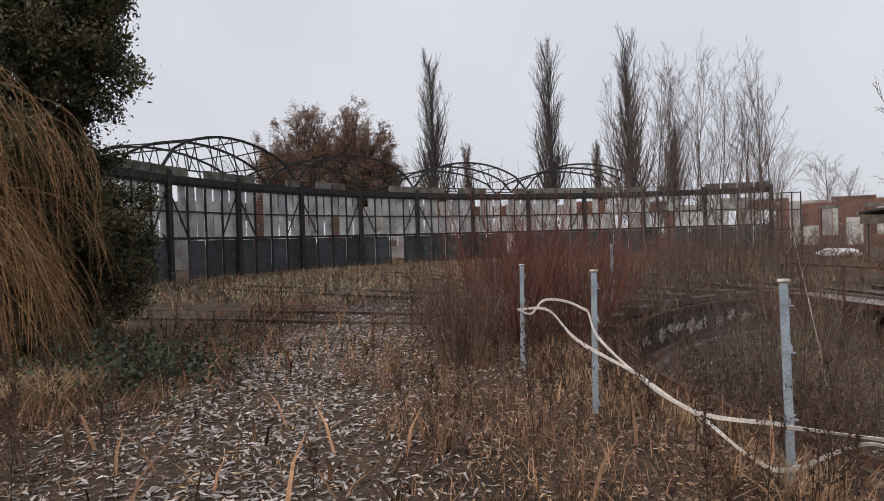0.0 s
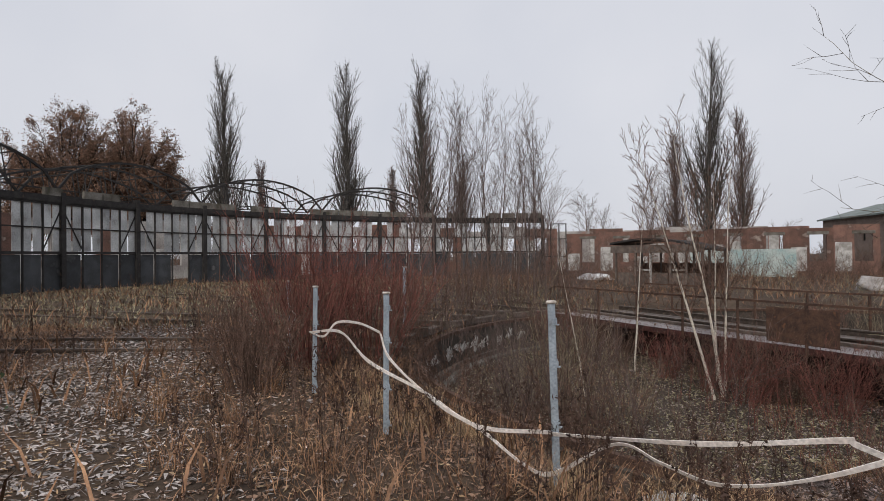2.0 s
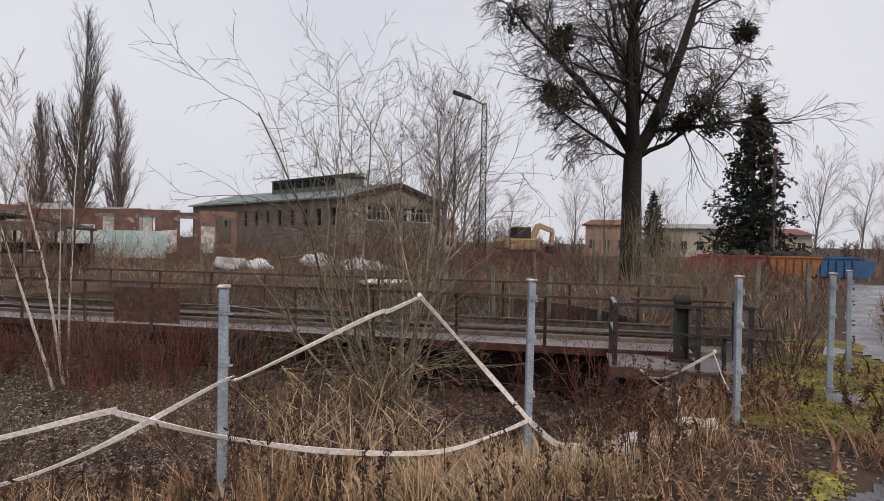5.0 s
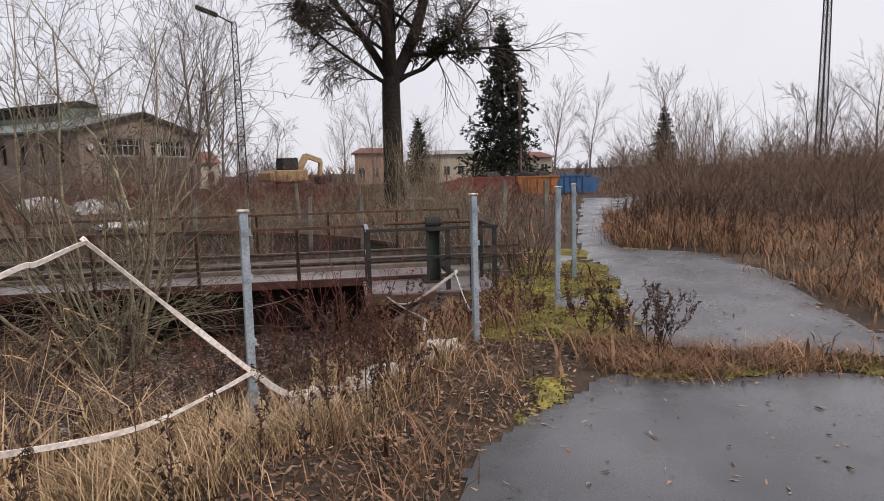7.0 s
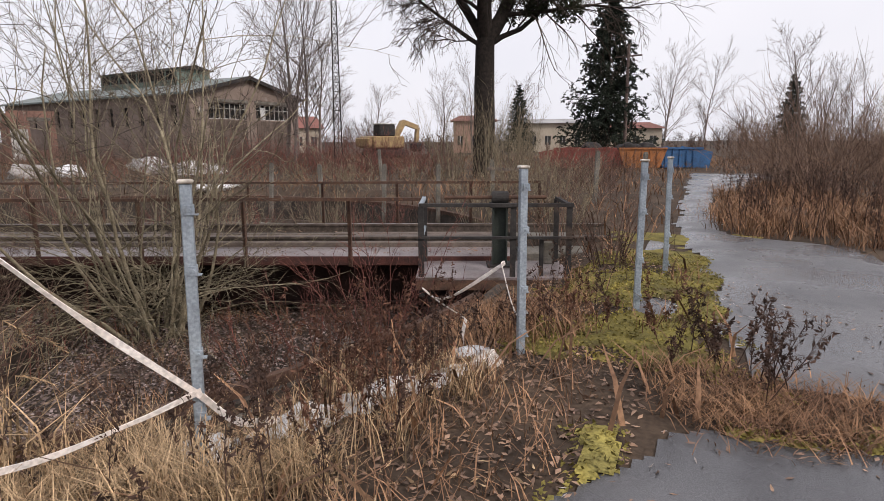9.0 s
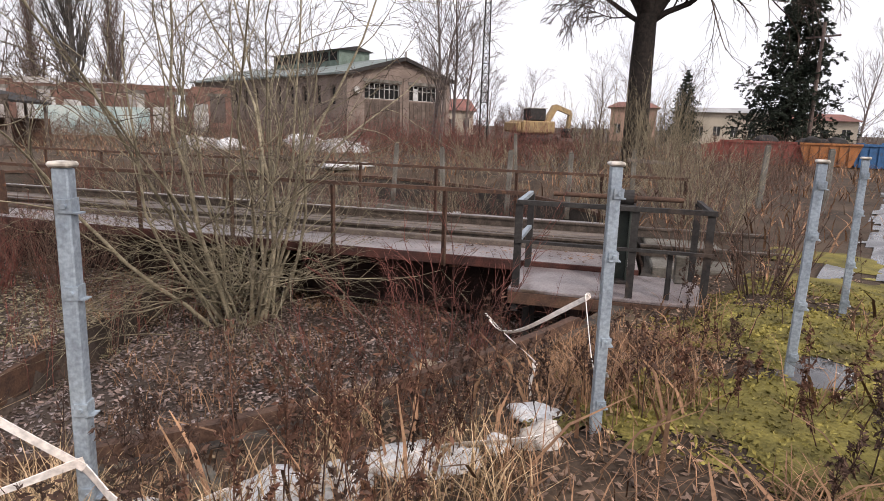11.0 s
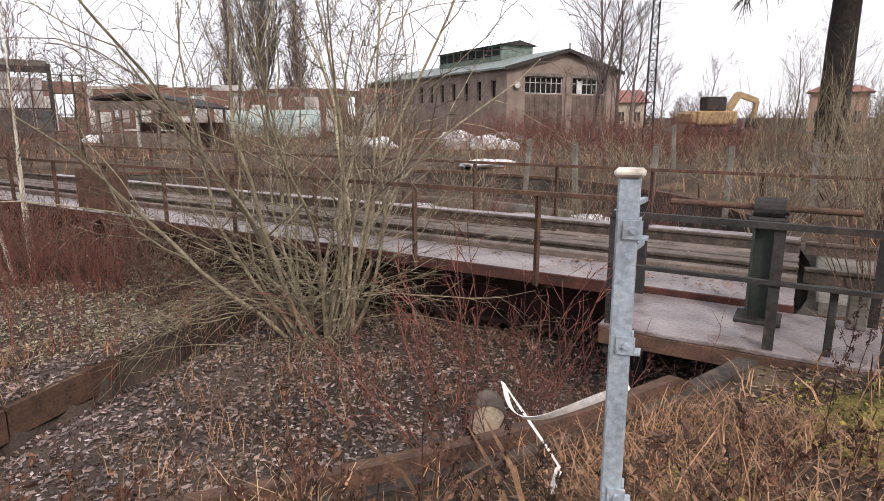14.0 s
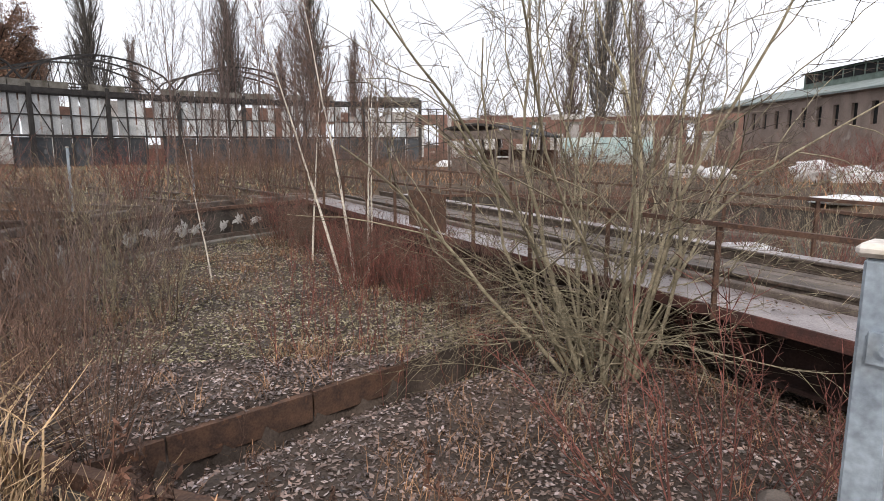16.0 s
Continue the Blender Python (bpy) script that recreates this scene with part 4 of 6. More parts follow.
part("branch_frame", tube_mesh("branch_frame", lv[1], 6, M["willow_bark"], 4), None, sh)
part("twig_mass", segs_mesh("twig_mass", lv[2:], M["willow_twigs"], 3), None, sh)
n = 84
az = rng.random(n) * 2 * math.pi
D = np.stack([np.cos(az), np.sin(az), rng.uniform(0.1, 0.85, n)], 1)
lv = grow(np.repeat([[0.0, 0, 0.45]], n, 0) + rng.normal(size=(n, 3)) * 0.25, D, rng.uniform(1.3, 2.9, n), rng.uniform(0.007, 0.014, n), [dict(seg=8, wob=0.18, up=-0.06, kids=7, ang=40, ratio=0.5), dict(seg=4, wob=0.16, up=-0.04, kids=3, ang=30, ratio=0.5, rmin=0.003), dict(seg=2, wob=0.1)])
part("low_growth", segs_mesh("low_growth", lv, M["willow_bark"], 3), None, sh, "low spreading pale branches")


def bush(x, y, h, spread, n, material, label, group="", r=0.006, kids=6, name="bush", up=0.05, z=None):
    b = empty(name, pose(x, y, height_at(x, y) - 0.02 if z is None else z), label, "shrub", group)
    az = rng.random(n) * 2 * math.pi
    tl = spread * np.sqrt(rng.random(n))
    D = np.stack([np.cos(az) * tl, np.sin(az) * tl, np.ones(n)], 1)
    P = np.stack([np.cos(az) * tl, np.sin(az) * tl, 0 * az], 1) * h * 0.35
    lv = grow(P, D, h * rng.uniform(0.55, 1.1, n), np.full(n, r), [dict(seg=5, wob=0.07, up=up, kids=kids, **{"from": 0.3}, ang=30, ratio=0.38, thin=0.6, rmin=0.003), dict(seg=3, wob=0.1, up=0.05, kids=2, ang=30, ratio=0.5, rmin=0.0025), dict(seg=1, wob=0.1)])
    tagged(part("stem_frame", tube_mesh("stem_frame", lv[0], 5, material, 3), None, b), kind="stuff")
    tagged(part("twig_mass", segs_mesh("twig_mass", lv[1:], material, 3), None, b), kind="stuff")
    return b


# red-stemmed bushes
bush(-2.2, 8.6, 2.3, 0.5, 110, M["twig_red"], "bare bush with reddish twigs near a fence post", r=0.009)
bush(-1.3, 9.6, 2.2, 0.55, 95, M["twig_red"], "bare bush with reddish twigs near a fence post", r=0.009)
bush(-2.6, 6.9, 1.3, 0.6, 110, M["twig_brown"], "bare brown bush near a fence post", r=0.006)
# bush mass along the left rim of the pit
for x, y, h, m, n in ((-0.9, 12.4, 1.5, "twig_brown", 70), (1.2, 17.8, 2.0, "twig_brown", 80), (-0.6, 16.5, 1.6, "twig_red", 60), (2.6, 19.9, 2.2, "twig_brown", 80), (4.8, 21.0, 2.2, "twig_grey", 80), (-2.6, 12.0, 1.4, "twig_red", 60),
                      (1.3, 6.6, 1.2, "twig_brown", 30), (2.4, 5.3, 1.1, "twig_brown", 26), (0.9, 8.2, 1.5, "twig_grey", 30), (3.4, 14.5, 1.8, "twig_brown", 60), (5.4, 9.9, 1.2, "twig_red", 70), (6.2, 9.6, 1.1, "twig_brown", 70)):
    bush(x, y, h, 0.75, n, M[m], "tangled bare bush at the pit", "bushes at the pit", r=0.006)
for x, y, h in ((0.35, 10.6, 1.5), (0.1, 12.2, 1.7), (-0.3, 11.0, 1.3), (0.15, 9.0, 1.4), (0.6, 13.6, 1.6), (1.2, 9.8, 1.6), (1.0, 11.6, 1.8), (1.5, 13.0, 1.9), (0.7, 7.6, 1.2)):
    bush(x, y, h, 0.7, 20, M["twig_grey" if h > 1.5 else "twig_brown"], "tangled bare bush at the pit", "bushes at the pit", r=0.006)
# brush along the foot of the bridge
for i in range(10):
    u = -7.4 + i * 1.28
    p = BRIDGE @ Vector((u, -2.35 - 0.5 * rng.random(), 0))
    if abs(p.x - 8.15) < 0.7:
        continue
    bush(p.x, p.y, 0.95 + 0.5 * rng.random(), 0.6, 70, M["twig_brown" if i % 3 else "twig_red"], "bare brush in front of the bridge", "brush along the bridge", r=0.005)
for x, y in ((8.0, 1.75), (8.6, 1.5), (7.7, 2.0), (7.0, 1.3), (8.3, 3.0), (7.6, 3.2), (8.8, 2.4)):
    bush(x, y, 1.3, 0.8, 9, M["twig_red"], "red-stemmed bramble by the pit rim", "brambles by the rim", r=0.006)
# thin bare saplings and brush that fill the near half of the pit
for i in range(12):
    x, y = rng.uniform(0.8, 2.8), rng.uniform(5.6, 9.6)
    if pit_dist(x, y) > PIT_R - 0.7:
        continue
    bush(x, y, rng.uniform(1.2, 2.5), 0.42, 13, M[("twig_brown", "twig_grey", "twig_olive")[i % 3]], "thin bare brush standing in the pit", "brush in the pit", r=0.007, kids=8)
for x, y in ((3.0, 2.9), (3.9, 2.5)):
    bush(x, y, rng.uniform(1.0, 1.5), 0.6, 30, M["twig_brown"], "brown brush inside the pit rim", "brush inside the rim", r=0.005)
# shrub at the platform end
bush(9.7, -0.45, 1.2, 0.6, 24, M["twig_brown"], "bare shrub at the end of the platform", r=0.008)
bush(11.4, 0.6, 1.5, 0.5, 16, M["twig_brown"], "bare shrub at the end of the platform", r=0.008)

# pale shoots round the foot of the big tree, and brush beyond the platform
for x, y, h in ((25.6, 6.4, 3.4), (26.3, 8.2, 3.0), (24.4, 5.0, 2.6), (27.6, 5.6, 2.8)):
    bush(x, y, h, 0.45, 30, M["twig_olive"], "pale bare shoots at the foot of the big tree", "shoots under the big tree", r=0.014, kids=8)
for x, y in ((13.6, 2.6), (14.6, 1.4), (13.2, 0.9), (15.6, 2.2)):
    bush(x, y, 1.5, 0.6, 34, M["twig_olive"], "tangled bare brush beyond the platform", "brush beyond the platform", r=0.006)

# brush in the far half of the pit
for i in range(16):
    p = BRIDGE @ Vector((-7 + i * 0.95, 3.0 + 2.6 * rng.random(), 0))
    bush(p.x, p.y, 1.3 + 0.6 * rng.random(), 0.7, 36, M[("twig_brown", "twig_olive", "twig_red")[i % 3]], "bare brush in the pit behind the bridge", "brush behind the bridge", r=0.007)

# ---- thickets behind the bridge and beside the road ----
def thicket(name, pts, h, material, label, n_each=10, r=0.01, kids=6):
    x, y = pts[:, 0], pts[:, 1]
    n = len(pts) * n_each
    bx = np.repeat(pts, n_each, 0) + rng.normal(size=(n, 2)) * 0.55
    base = np.stack([bx[:, 0], bx[:, 1], heights(bx[:, 0], bx[:, 1]) - 0.05], 1)
    D = rng.normal(size=(n, 3)) * (0.55, 0.55, 0) + (0, 0, 1)
    lv = grow(base, D, h * rng.uniform(0.3, 1.15, n), np.full(n, r), [dict(seg=4, wob=0.08, kids=kids, **{"from": 0.25}, ang=32, ratio=0.42, thin=0.6, rmin=0.005), dict(seg=2, wob=0.1, up=0.06)])
    return tagged(new(name, segs_mesh(name, lv, material, 3)), label, "thicket", "", "stuff")


def scatter(n, x0, x1, y0, y1, keep):
    x, y = rng.uniform(x0, x1, n), rng.uniform(y0, y1, n)
    k = keep(x, y)
    return np.stack([x[k], y[k]], 1)


out_pit = lambda x, y, m=0.5: pit_dist(x, y) > PIT_R + m
thicket("rim_thicket", scatter(80, 12, 24, 4, 24, lambda x, y: out_pit(x, y, 0.8) & (pit_dist(x, y) < PIT_R + 5)), 1.3, M["twig_olive"], "olive-brown brush round the far rim of the pit", 9, 0.007)
thicket("red_thicket", scatter(150, 19, 44, 9, 34, lambda x, y: (y > 0.35 * x) & (y < 8 + 0.62 * x)), 2.0, M["twig_red"], "red-brown bare thicket behind the turntable")
thicket("brown_thicket", scatter(170, 20, 50, 8, 52, lambda x, y: (y > 0.2 * x + 3) & (np.hypot(x - 50, y - 45) > 12)), 1.5, M["twig_brown"], "brown bare thicket on waste ground")
M["twig_tan"] = bark("tan_twigs", (0.25, 0.17, 0.125), (0.15, 0.1, 0.076))
thicket("road_thicket", scatter(310, 10, 60, -32, -3.2, lambda x, y: (y < -5.2 + 0.12 * (x - 10)) & (np.hypot(x - 1.4, y + 1.3) > 17)), 3.3, M["twig_tan"], "brown thicket along the far side of the road", 15, r=0.012, kids=10)
thicket("low_thicket", scatter(200, 9, 34, -20, -3.2, lambda x, y: (y < -4.9 + 0.1 * (x - 10)) & (np.hypot(x - 1.4, y + 1.3) > 12)), 0.65, M["twig_brown"], "low brown brush along the road", 9, r=0.01)
thicket("verge_thicket", scatter(110, 17, 44, -3, 6, lambda x, y: (y > 0.4 + 0.03 * x) & (y < 0.25 * x)), 1.4, M["twig_brown"], "brown brush on the verge beside the road")
thicket("roundhouse_brush", scatter(230, -20, 24, 20, 50, lambda x, y: out_pit(x, y, 3) & (np.hypot(x - FC.x, y - FC.y) < FR - 1) & (x > -6)), 1.4, M["twig_brown"], "brown brush in front of the roundhouse")
thicket("ruin_brush", scatter(150, 12, 50, 30, 75, lambda x, y: (y > 0.9 * x + 8) & (np.hypot(x - FC.x, y - FC.y) > 12)), 2.2, M["twig_brown"], "brown brush before the brick ruins", r=0.014)

# ---- bare trees in the distance ----
FAR = [dict(seg=6, wob=0.06, kids=18, **{"from": 0.15}, ang=38, ratio=0.5, shape=0.35, thin=0.4, tip=0.15),
       dict(seg=4, wob=0.1, up=0.08, kids=9, ang=36, ratio=0.48, thin=0.5, rmin=0.014),
       dict(seg=3, wob=0.12, up=0.05, kids=6, ang=34, ratio=0.55, rmin=0.009), dict(seg=2, wob=0.12)]
M["far_bark"] = bark("grey_far_twigs", (0.2, 0.165, 0.15), (0.14, 0.115, 0.105))
far_models = []
for i in range(4):
    t, _ = tree("bare_tree", 0, 0, 8.0 + 0.8 * i, 0.14, FAR, 1, M["far_bark"], M["far_bark"], "bare winter tree in the distance", "tree", "distant bare trees", (0.03 * i, 0, 1), z=0, sides=6)
    far_models.append(t)
spots = []
for b, d, s in ((-36, 62, 1.0), (-17, 78, 1.1), (-21, 72, 0.9), (13, 80, 0.9), (16, 78, 1.0), (18, 83, 0.8), (21, 76, 1.0), (23.5, 79, 1.1), (28, 92, 0.6), (31, 95, 0.6),
                (56.8, 43, 1.1), (57.6, 42, 0.95), (60, 75, 0.8), (63, 88, 0.9), (68, 95, 1.0), (72, 80, 0.9), (76, 100, 1.2), (82, 90, 0.8),
                (88, 85, 1.1), (91, 90, 1.0), (94, 82, 0.6), (98.5, 62, 1.0), (100, 70, 0.75), (102, 75, 0.7), (105, 70, 0.6), (108, 66, 0.85), (110, 60, 0.7), (113, 62, 0.85), (116, 55, 0.7), (120, 55, 0.9), (126, 50, 0.9), (58.5, 44, 1.0), (59.4, 45, 0.9)):
    a = radians(b + rng.normal() * 0.4)
    spots.append((d * math.sin(a), d * math.cos(a), s))
for i in range(22):  # closing ring behind the camera
    a = radians(130 + i * 8.8)
    d = rng.uniform(45, 70)
    spots.append((d * math.sin(a), d * math.cos(a), rng.uniform(0.7, 1.3)))
for i, (x, y, s) in enumerate(spots):
    m = pose(x, y, -0.05, 0, 0, rng.random() * 360) @ Matrix.Scale(s, 4)
    if i < 4:
        far_models[i].matrix_basis = m
    else:
        c = copy_thing(far_models[i % 4], m)
        c.matrix_basis = m

# ---- asphalt road and moss ----
def sheet(name, inside, x0, x1, y0, y1, step, dz, material, label, category):
    """A thin sheet over the ground wherever inside(x, y) is positive, with a ragged edge."""
    nx, ny = int((x1 - x0) / step), int((y1 - y0) / step)
    vs, fs, idx = [], [], {}
    ok = {}
    for i in range(nx + 1):
        for j in range(ny + 1):
            x, y = x0 + i * step, y0 + j * step
            ok[i, j] = inside(x, y)
    for i in range(nx):
        for j in range(ny):
            q = [(i, j), (i + 1, j), (i + 1, j + 1), (i, j + 1)]
            if all(ok[p] > 0 for p in q):
                f = []
                for p in q:
                    if p not in idx:
                        x, y = x0 + p[0] * step, y0 + p[1] * step
                        idx[p] = len(vs)
                        vs.append((x, y, ground_z(x, y) + min(dz, dz * (0.2 + 3 * ok[p]))))
                    f.append(idx[p])
                fs.append(f)
    return tagged(new(name, mesh_from(name, vs, fs, material, True)), label, category, "", "structure")


def nz(x, y, s, k):
    return noise.noise(Vector((x * s, y * s, k)))


def road_near(x, y):
    e = 0.16 * nz(x, y, 1.5, 2) + 0.06 * nz(x, y, 5, 3)
    lim = -0.72 - 0.55 * smooth01(4.0, 5.3, x)
    right = 5.3 + 0.35 * smooth01(1.4, 3.0, -y) + 0.15 * nz(x, y, 0.8, 8)
    return min(lim - y + e, right - x + e, x - 2.2 + e)


def road_far(x, y):
    e = 0.16 * nz(x, y, 1.3, 5) + 0.06 * nz(x, y, 5, 6)
    left = -1.6 + 0.42 * smooth01(9.0, 12, x) + 0.15 * smooth01(12, 15, x) + 0.2 * nz(x, 0, 0.4, 9)
    right = -3.9 + 0.3 * smooth01(8, 12.2, x) + 1.7 * smooth01(12.0, 13.0, x) - 2.9 * smooth01(21, 27, x) + 0.15 * nz(x, 1, 0.6, 4)
    patch = max(0.32 - math.hypot((x - 11.2) / 2.4, y + 0.8), 0.3 - math.hypot((x - 7.75) / 1.6, y + 1.12))
    return max(min(left - y + e, y - right + e, x - 6.05 + e, 33 - x), min(patch, 1.0) + 0.5 * e)


def wet_asphalt():
    m = mat("wet_asphalt", (0.11, 0.11, 0.115), (0.07, 0.07, 0.075), 0.35, 0.8, 0, 0.12, 130, (0.1, 0.1, 0.1))
    n, l = m.node_tree.nodes, m.node_tree.links
    b = n["Principled BSDF"]
    t = n.new("ShaderNodeTexNoise")
    t.inputs["Scale"].default_value, t.inputs["Detail"].default_value = 0.9, 5
    co = n.new("ShaderNodeTexCoord")
    l.new(co.outputs["Object"], t.inputs["Vector"])
    r = n.new("ShaderNodeMapRange")
    r.inputs["From Min"].default_value, r.inputs["From Max"].default_value = 0.4, 0.62
    r.inputs["To Min"].default_value, r.inputs["To Max"].default_value = 0.12, 0.42
    l.new(t.outputs["Fac"], r.inputs["Value"])
    l.new(r.outputs["Result"], b.inputs["Roughness"])
    return m


M["asphalt"] = wet_asphalt()
tagged(sheet("road_near", road_near, 2.0, 6.3, -6.5, -0.4, 0.05, 0.03, M["asphalt"], "wet dark asphalt broken at its edges", "road"), "")
sheet("road", road_far, 5.6, 40, -6.5, -0.8, 0.1, 0.03, M["asphalt"], "wet dark asphalt road with ragged mossy edges", "road")


def moss_in(x, y):
    if road_near(x, y) > 0.08 or road_far(x, y) > 0.12 or pit_dist(x, y) < PIT_R + 0.25:
        return -1
    band = min(1.1 - abs(y + 0.95 + 0.02 * (x - 8)), x - 5.9, 13.0 - x) * 0.6
    strip = 0.22 - abs(min(road_near(x, y), 0)) if y < -1.6 and 4.5 < x < 7 else -1
    edge = 0.2 - abs(y + 1.05) if 2.4 < x < 5.2 else -1
    return max(min(band, 0.3), strip, edge) + 0.5 * nz(x, y, 1.1, 11) + 0.3 * nz(x, y, 3.5, 12) - 0.13


sheet("moss", moss_in, 2.0, 13.4, -6.0, 0.6, 0.035, 0.025, M["moss"], "yellow-green moss cushions between road and pit", "moss")

# ---- ground cover ----
def moss_fuzz():
    n = 46000
    x, y = rng.uniform(2.4, 13, n), rng.uniform(-4, 0.4, n)
    v = np.array([moss_in(float(a), float(b)) for a, b in zip(x, y)])
    k = (v > -0.07) & (x < 10.5)
    pts = np.stack([x[k], y[k], [ground_z(float(a), float(b)) + 0.026 for a, b in zip(x[k], y[k])]], 1)
    tagged(new("moss_tips", leaves_mesh("moss_tips", pts, 0.035, M["moss"], 0.3, 0.5)), "loose yellow-green moss tips", "moss", "", "stuff")


moss_fuzz()
def cover(n, x0, x1, y0, y1, density, dz=0.0):
    """Random points kept by a density function, on the ground."""
    x, y = rng.uniform(x0, x1, n), rng.uniform(y0, y1, n)
    k = rng.random(n) < density(x, y)
    x, y = x[k], y[k]
    return np.stack([x, y, heights(x, y) + dz], 1)


def on_road(x, y):
    return np.array([max(road_near(float(a), float(b)), road_far(float(a), float(b))) for a, b in zip(x, y)])


def on_moss(x, y):
    return np.array([moss_in(float(a), float(b)) for a, b in zip(x, y)])


def lane(x, y):
    """Strength of the leaf-strewn lane that leads from the start towards the roundhouse."""
    c = -3.3 - 0.38 * (y - 2.5) + 0.012 * (y - 2.5) ** 2
    w = 1.5 + 0.02 * y
    return np.exp(-((x - c) / w) ** 2)


pts = cover(75000, -9, 0.5, 1.0, 16, lambda x, y: lane(x, y) * 0.62 * np.exp(-np.maximum(y - 6, 0) / 8), 0.012)
tagged(new("pale_leaves", leaves_mesh("pale_leaves", pts, 0.085, M["leaf_pale"], 0.85, 0.28)), "pale willow leaves strewn over the lane", "leaves", "", "stuff")
pts = cover(150000, -9, 11, -1.2, 14, lambda x, y: np.where(pit_dist(x, y) > PIT_R + 0.2, 0.75 * (1 - 0.75 * lane(x, y)), 0.0), 0.012)
k = (on_road(pts[:, 0], pts[:, 1]) < 0) & (on_moss(pts[:, 0], pts[:, 1]) < 0.02)
tagged(new("brown_leaves", leaves_mesh("brown_leaves", pts[k], 0.052, M["leaf_dark"], 0.8, 0.4)), "brown dead leaves over the ground", "leaves", "", "stuff")
pts = cover(30000, -8, 6.5, -0.8, 9, lambda x, y: np.where(pit_dist(x, y) > PIT_R + 0.2, 0.6 * np.clip(patch_noise(x, y, 0.8, 3) + 0.4, 0, 1), 0.0), 0.015)
tagged(new("straw_leaves", leaves_mesh("straw_leaves", pts, 0.065, M["straw"], 0.8, 0.25)), "straw-coloured dead leaves over the ground", "leaves", "", "stuff")
# leaves on the pit floor
pts = cover(150000, 0, 15, 1, 17, lambda x, y: np.where(pit_dist(x, y) < PIT_R - 0.5, np.where(y < 9, 0.95, 0.5), 0), 0.012)
c = rng.random(len(pts))
far_side = (pts[:, 1] > 6.2) & (pts[:, 0] < 7.0) & (rng.random(len(pts)) < 0.85)
tagged(new("pit_straw", leaves_mesh("pit_straw", pts[far_side], 0.06, M["dead_moss"], 0.7, 0.35)), "matted straw and dead moss on the pit floor", "leaves", "", "stuff")
tagged(new("pit_leaves", leaves_mesh("pit_leaves", pts[(c < 0.66) & ~far_side], 0.06, M["leaf_wet"], 0.75, 0.5)), "wet brown leaves on the pit floor", "leaves", "", "stuff")
tagged(new("pit_leaves_pale", leaves_mesh("pit_leaves_pale", pts[c > 0.66], 0.048, M["leaf_grey"], 0.75, 0.5)), "pale wet leaves and stones on the pit floor", "leaves", "", "stuff")

# leaf litter on the bridge deck
n = 4200
q = np.stack([rng.uniform(-8.9, 8.9, n), np.where(rng.random(n) < 0.5, rng.uniform(-1.7, -1.02, n), rng.uniform(-0.62, 1.7, n)), np.full(n, -0.082)], 1)
k = patch_noise(q[:, 0], q[:, 1], 1.1, 17) + 0.25 * rng.normal(size=n) > 0.05
pts = np.array([tuple(BRIDGE @ Vector(v)) for v in q[k]])
tagged(new("deck_litter", leaves_mesh("deck_litter", pts, 0.05, M["leaf_dark"], 0.9, 0.45)), "wet leaves and grit lying on the bridge deck", "leaves", "", "stuff")

# short dead grass over the open ground
def turf(x, y):
    d = np.where(pit_dist(x, y) > PIT_R + 0.12, 1.0, 0.0) * (1 - 0.85 * lane(x, y))
    return d * np.clip(patch_noise(x, y, 0.55, 21) * 1.3 + 0.62, 0.1, 1)


pts = cover(120000, -10, 9, -0.9, 15, lambda x, y: turf(x, y) * 0.8)
k = (on_road(pts[:, 0], pts[:, 1]) < 0) & (on_moss(pts[:, 0], pts[:, 1]) < 0)
tagged(new("dead_grass", blades_mesh("dead_grass", pts[k], 0.13, 0.8, 0.006, M["straw_brown"])), "short brown dead grass", "grass", "", "stuff")
pts = cover(60000, -22, 60, -12, 50, lambda x, y: np.where(pit_dist(x, y) > PIT_R + 0.3, np.clip(patch_noise(x, y, 0.3, 4) + 0.55, 0, 1), 0))
k = (on_road(pts[:, 0], pts[:, 1]) < 0)
tagged(new("far_grass", blades_mesh("far_grass", pts[k], 0.32, 0.6, 0.025, M["straw_brown"])), "brown dead grass over the yard", "grass", "", "stuff")
pts = cover(34000, -20, 6, 14, 45, lambda x, y: np.where(pit_dist(x, y) > PIT_R + 0.3, 0.8, 0))
tagged(new("yard_grass", blades_mesh("yard_grass", pts, 0.11, 1.0, 0.02, M["dead_moss"])), "pale dead grass before the roundhouse", "grass", "", "stuff")


def tufts(n, x0, x1, y0, y1, dens, per, h, lean, w, spread, material, name, label, keep=0.75):
    c = cover(n, x0, x1, y0, y1, dens)
    c = c[(off_path(c[:, 0], c[:, 1]) > keep)]
    if len(c):
        c = c[(on_road(c[:, 0], c[:, 1]) < 0)]
    b = np.repeat(c, per, 0) + rng.normal(size=(len(c) * per, 3)) * (spread, spread, 0)
    return tagged(new(name, blades_mesh(name, b, h, lean, w, material)), label, "grass", "", "stuff")


rim = lambda x, y, a, b: (pit_dist(x, y) > PIT_R + a) & (pit_dist(x, y) < PIT_R + b)
tufts(170, -1.5, 6.3, -0.6, 8, lambda x, y: np.where(rim(x, y, 0.25, 1.9), 0.9, 0), 90, 0.24, 0.5, 0.005, 0.1, M["straw"], "straw_tufts", "tufts of straw-coloured grass along the posts")
tufts(420, -8, 7, -0.7, 11, lambda x, y: np.where(pit_dist(x, y) > PIT_R + 0.3, (1 - lane(x, y)) * np.clip(patch_noise(x, y, 0.6, 31) + 0.5, 0, 1), 0), 70, 0.34, 0.45, 0.005, 0.1, M["straw_brown"], "brown_tufts", "tufts of brown dead grass and sedge")
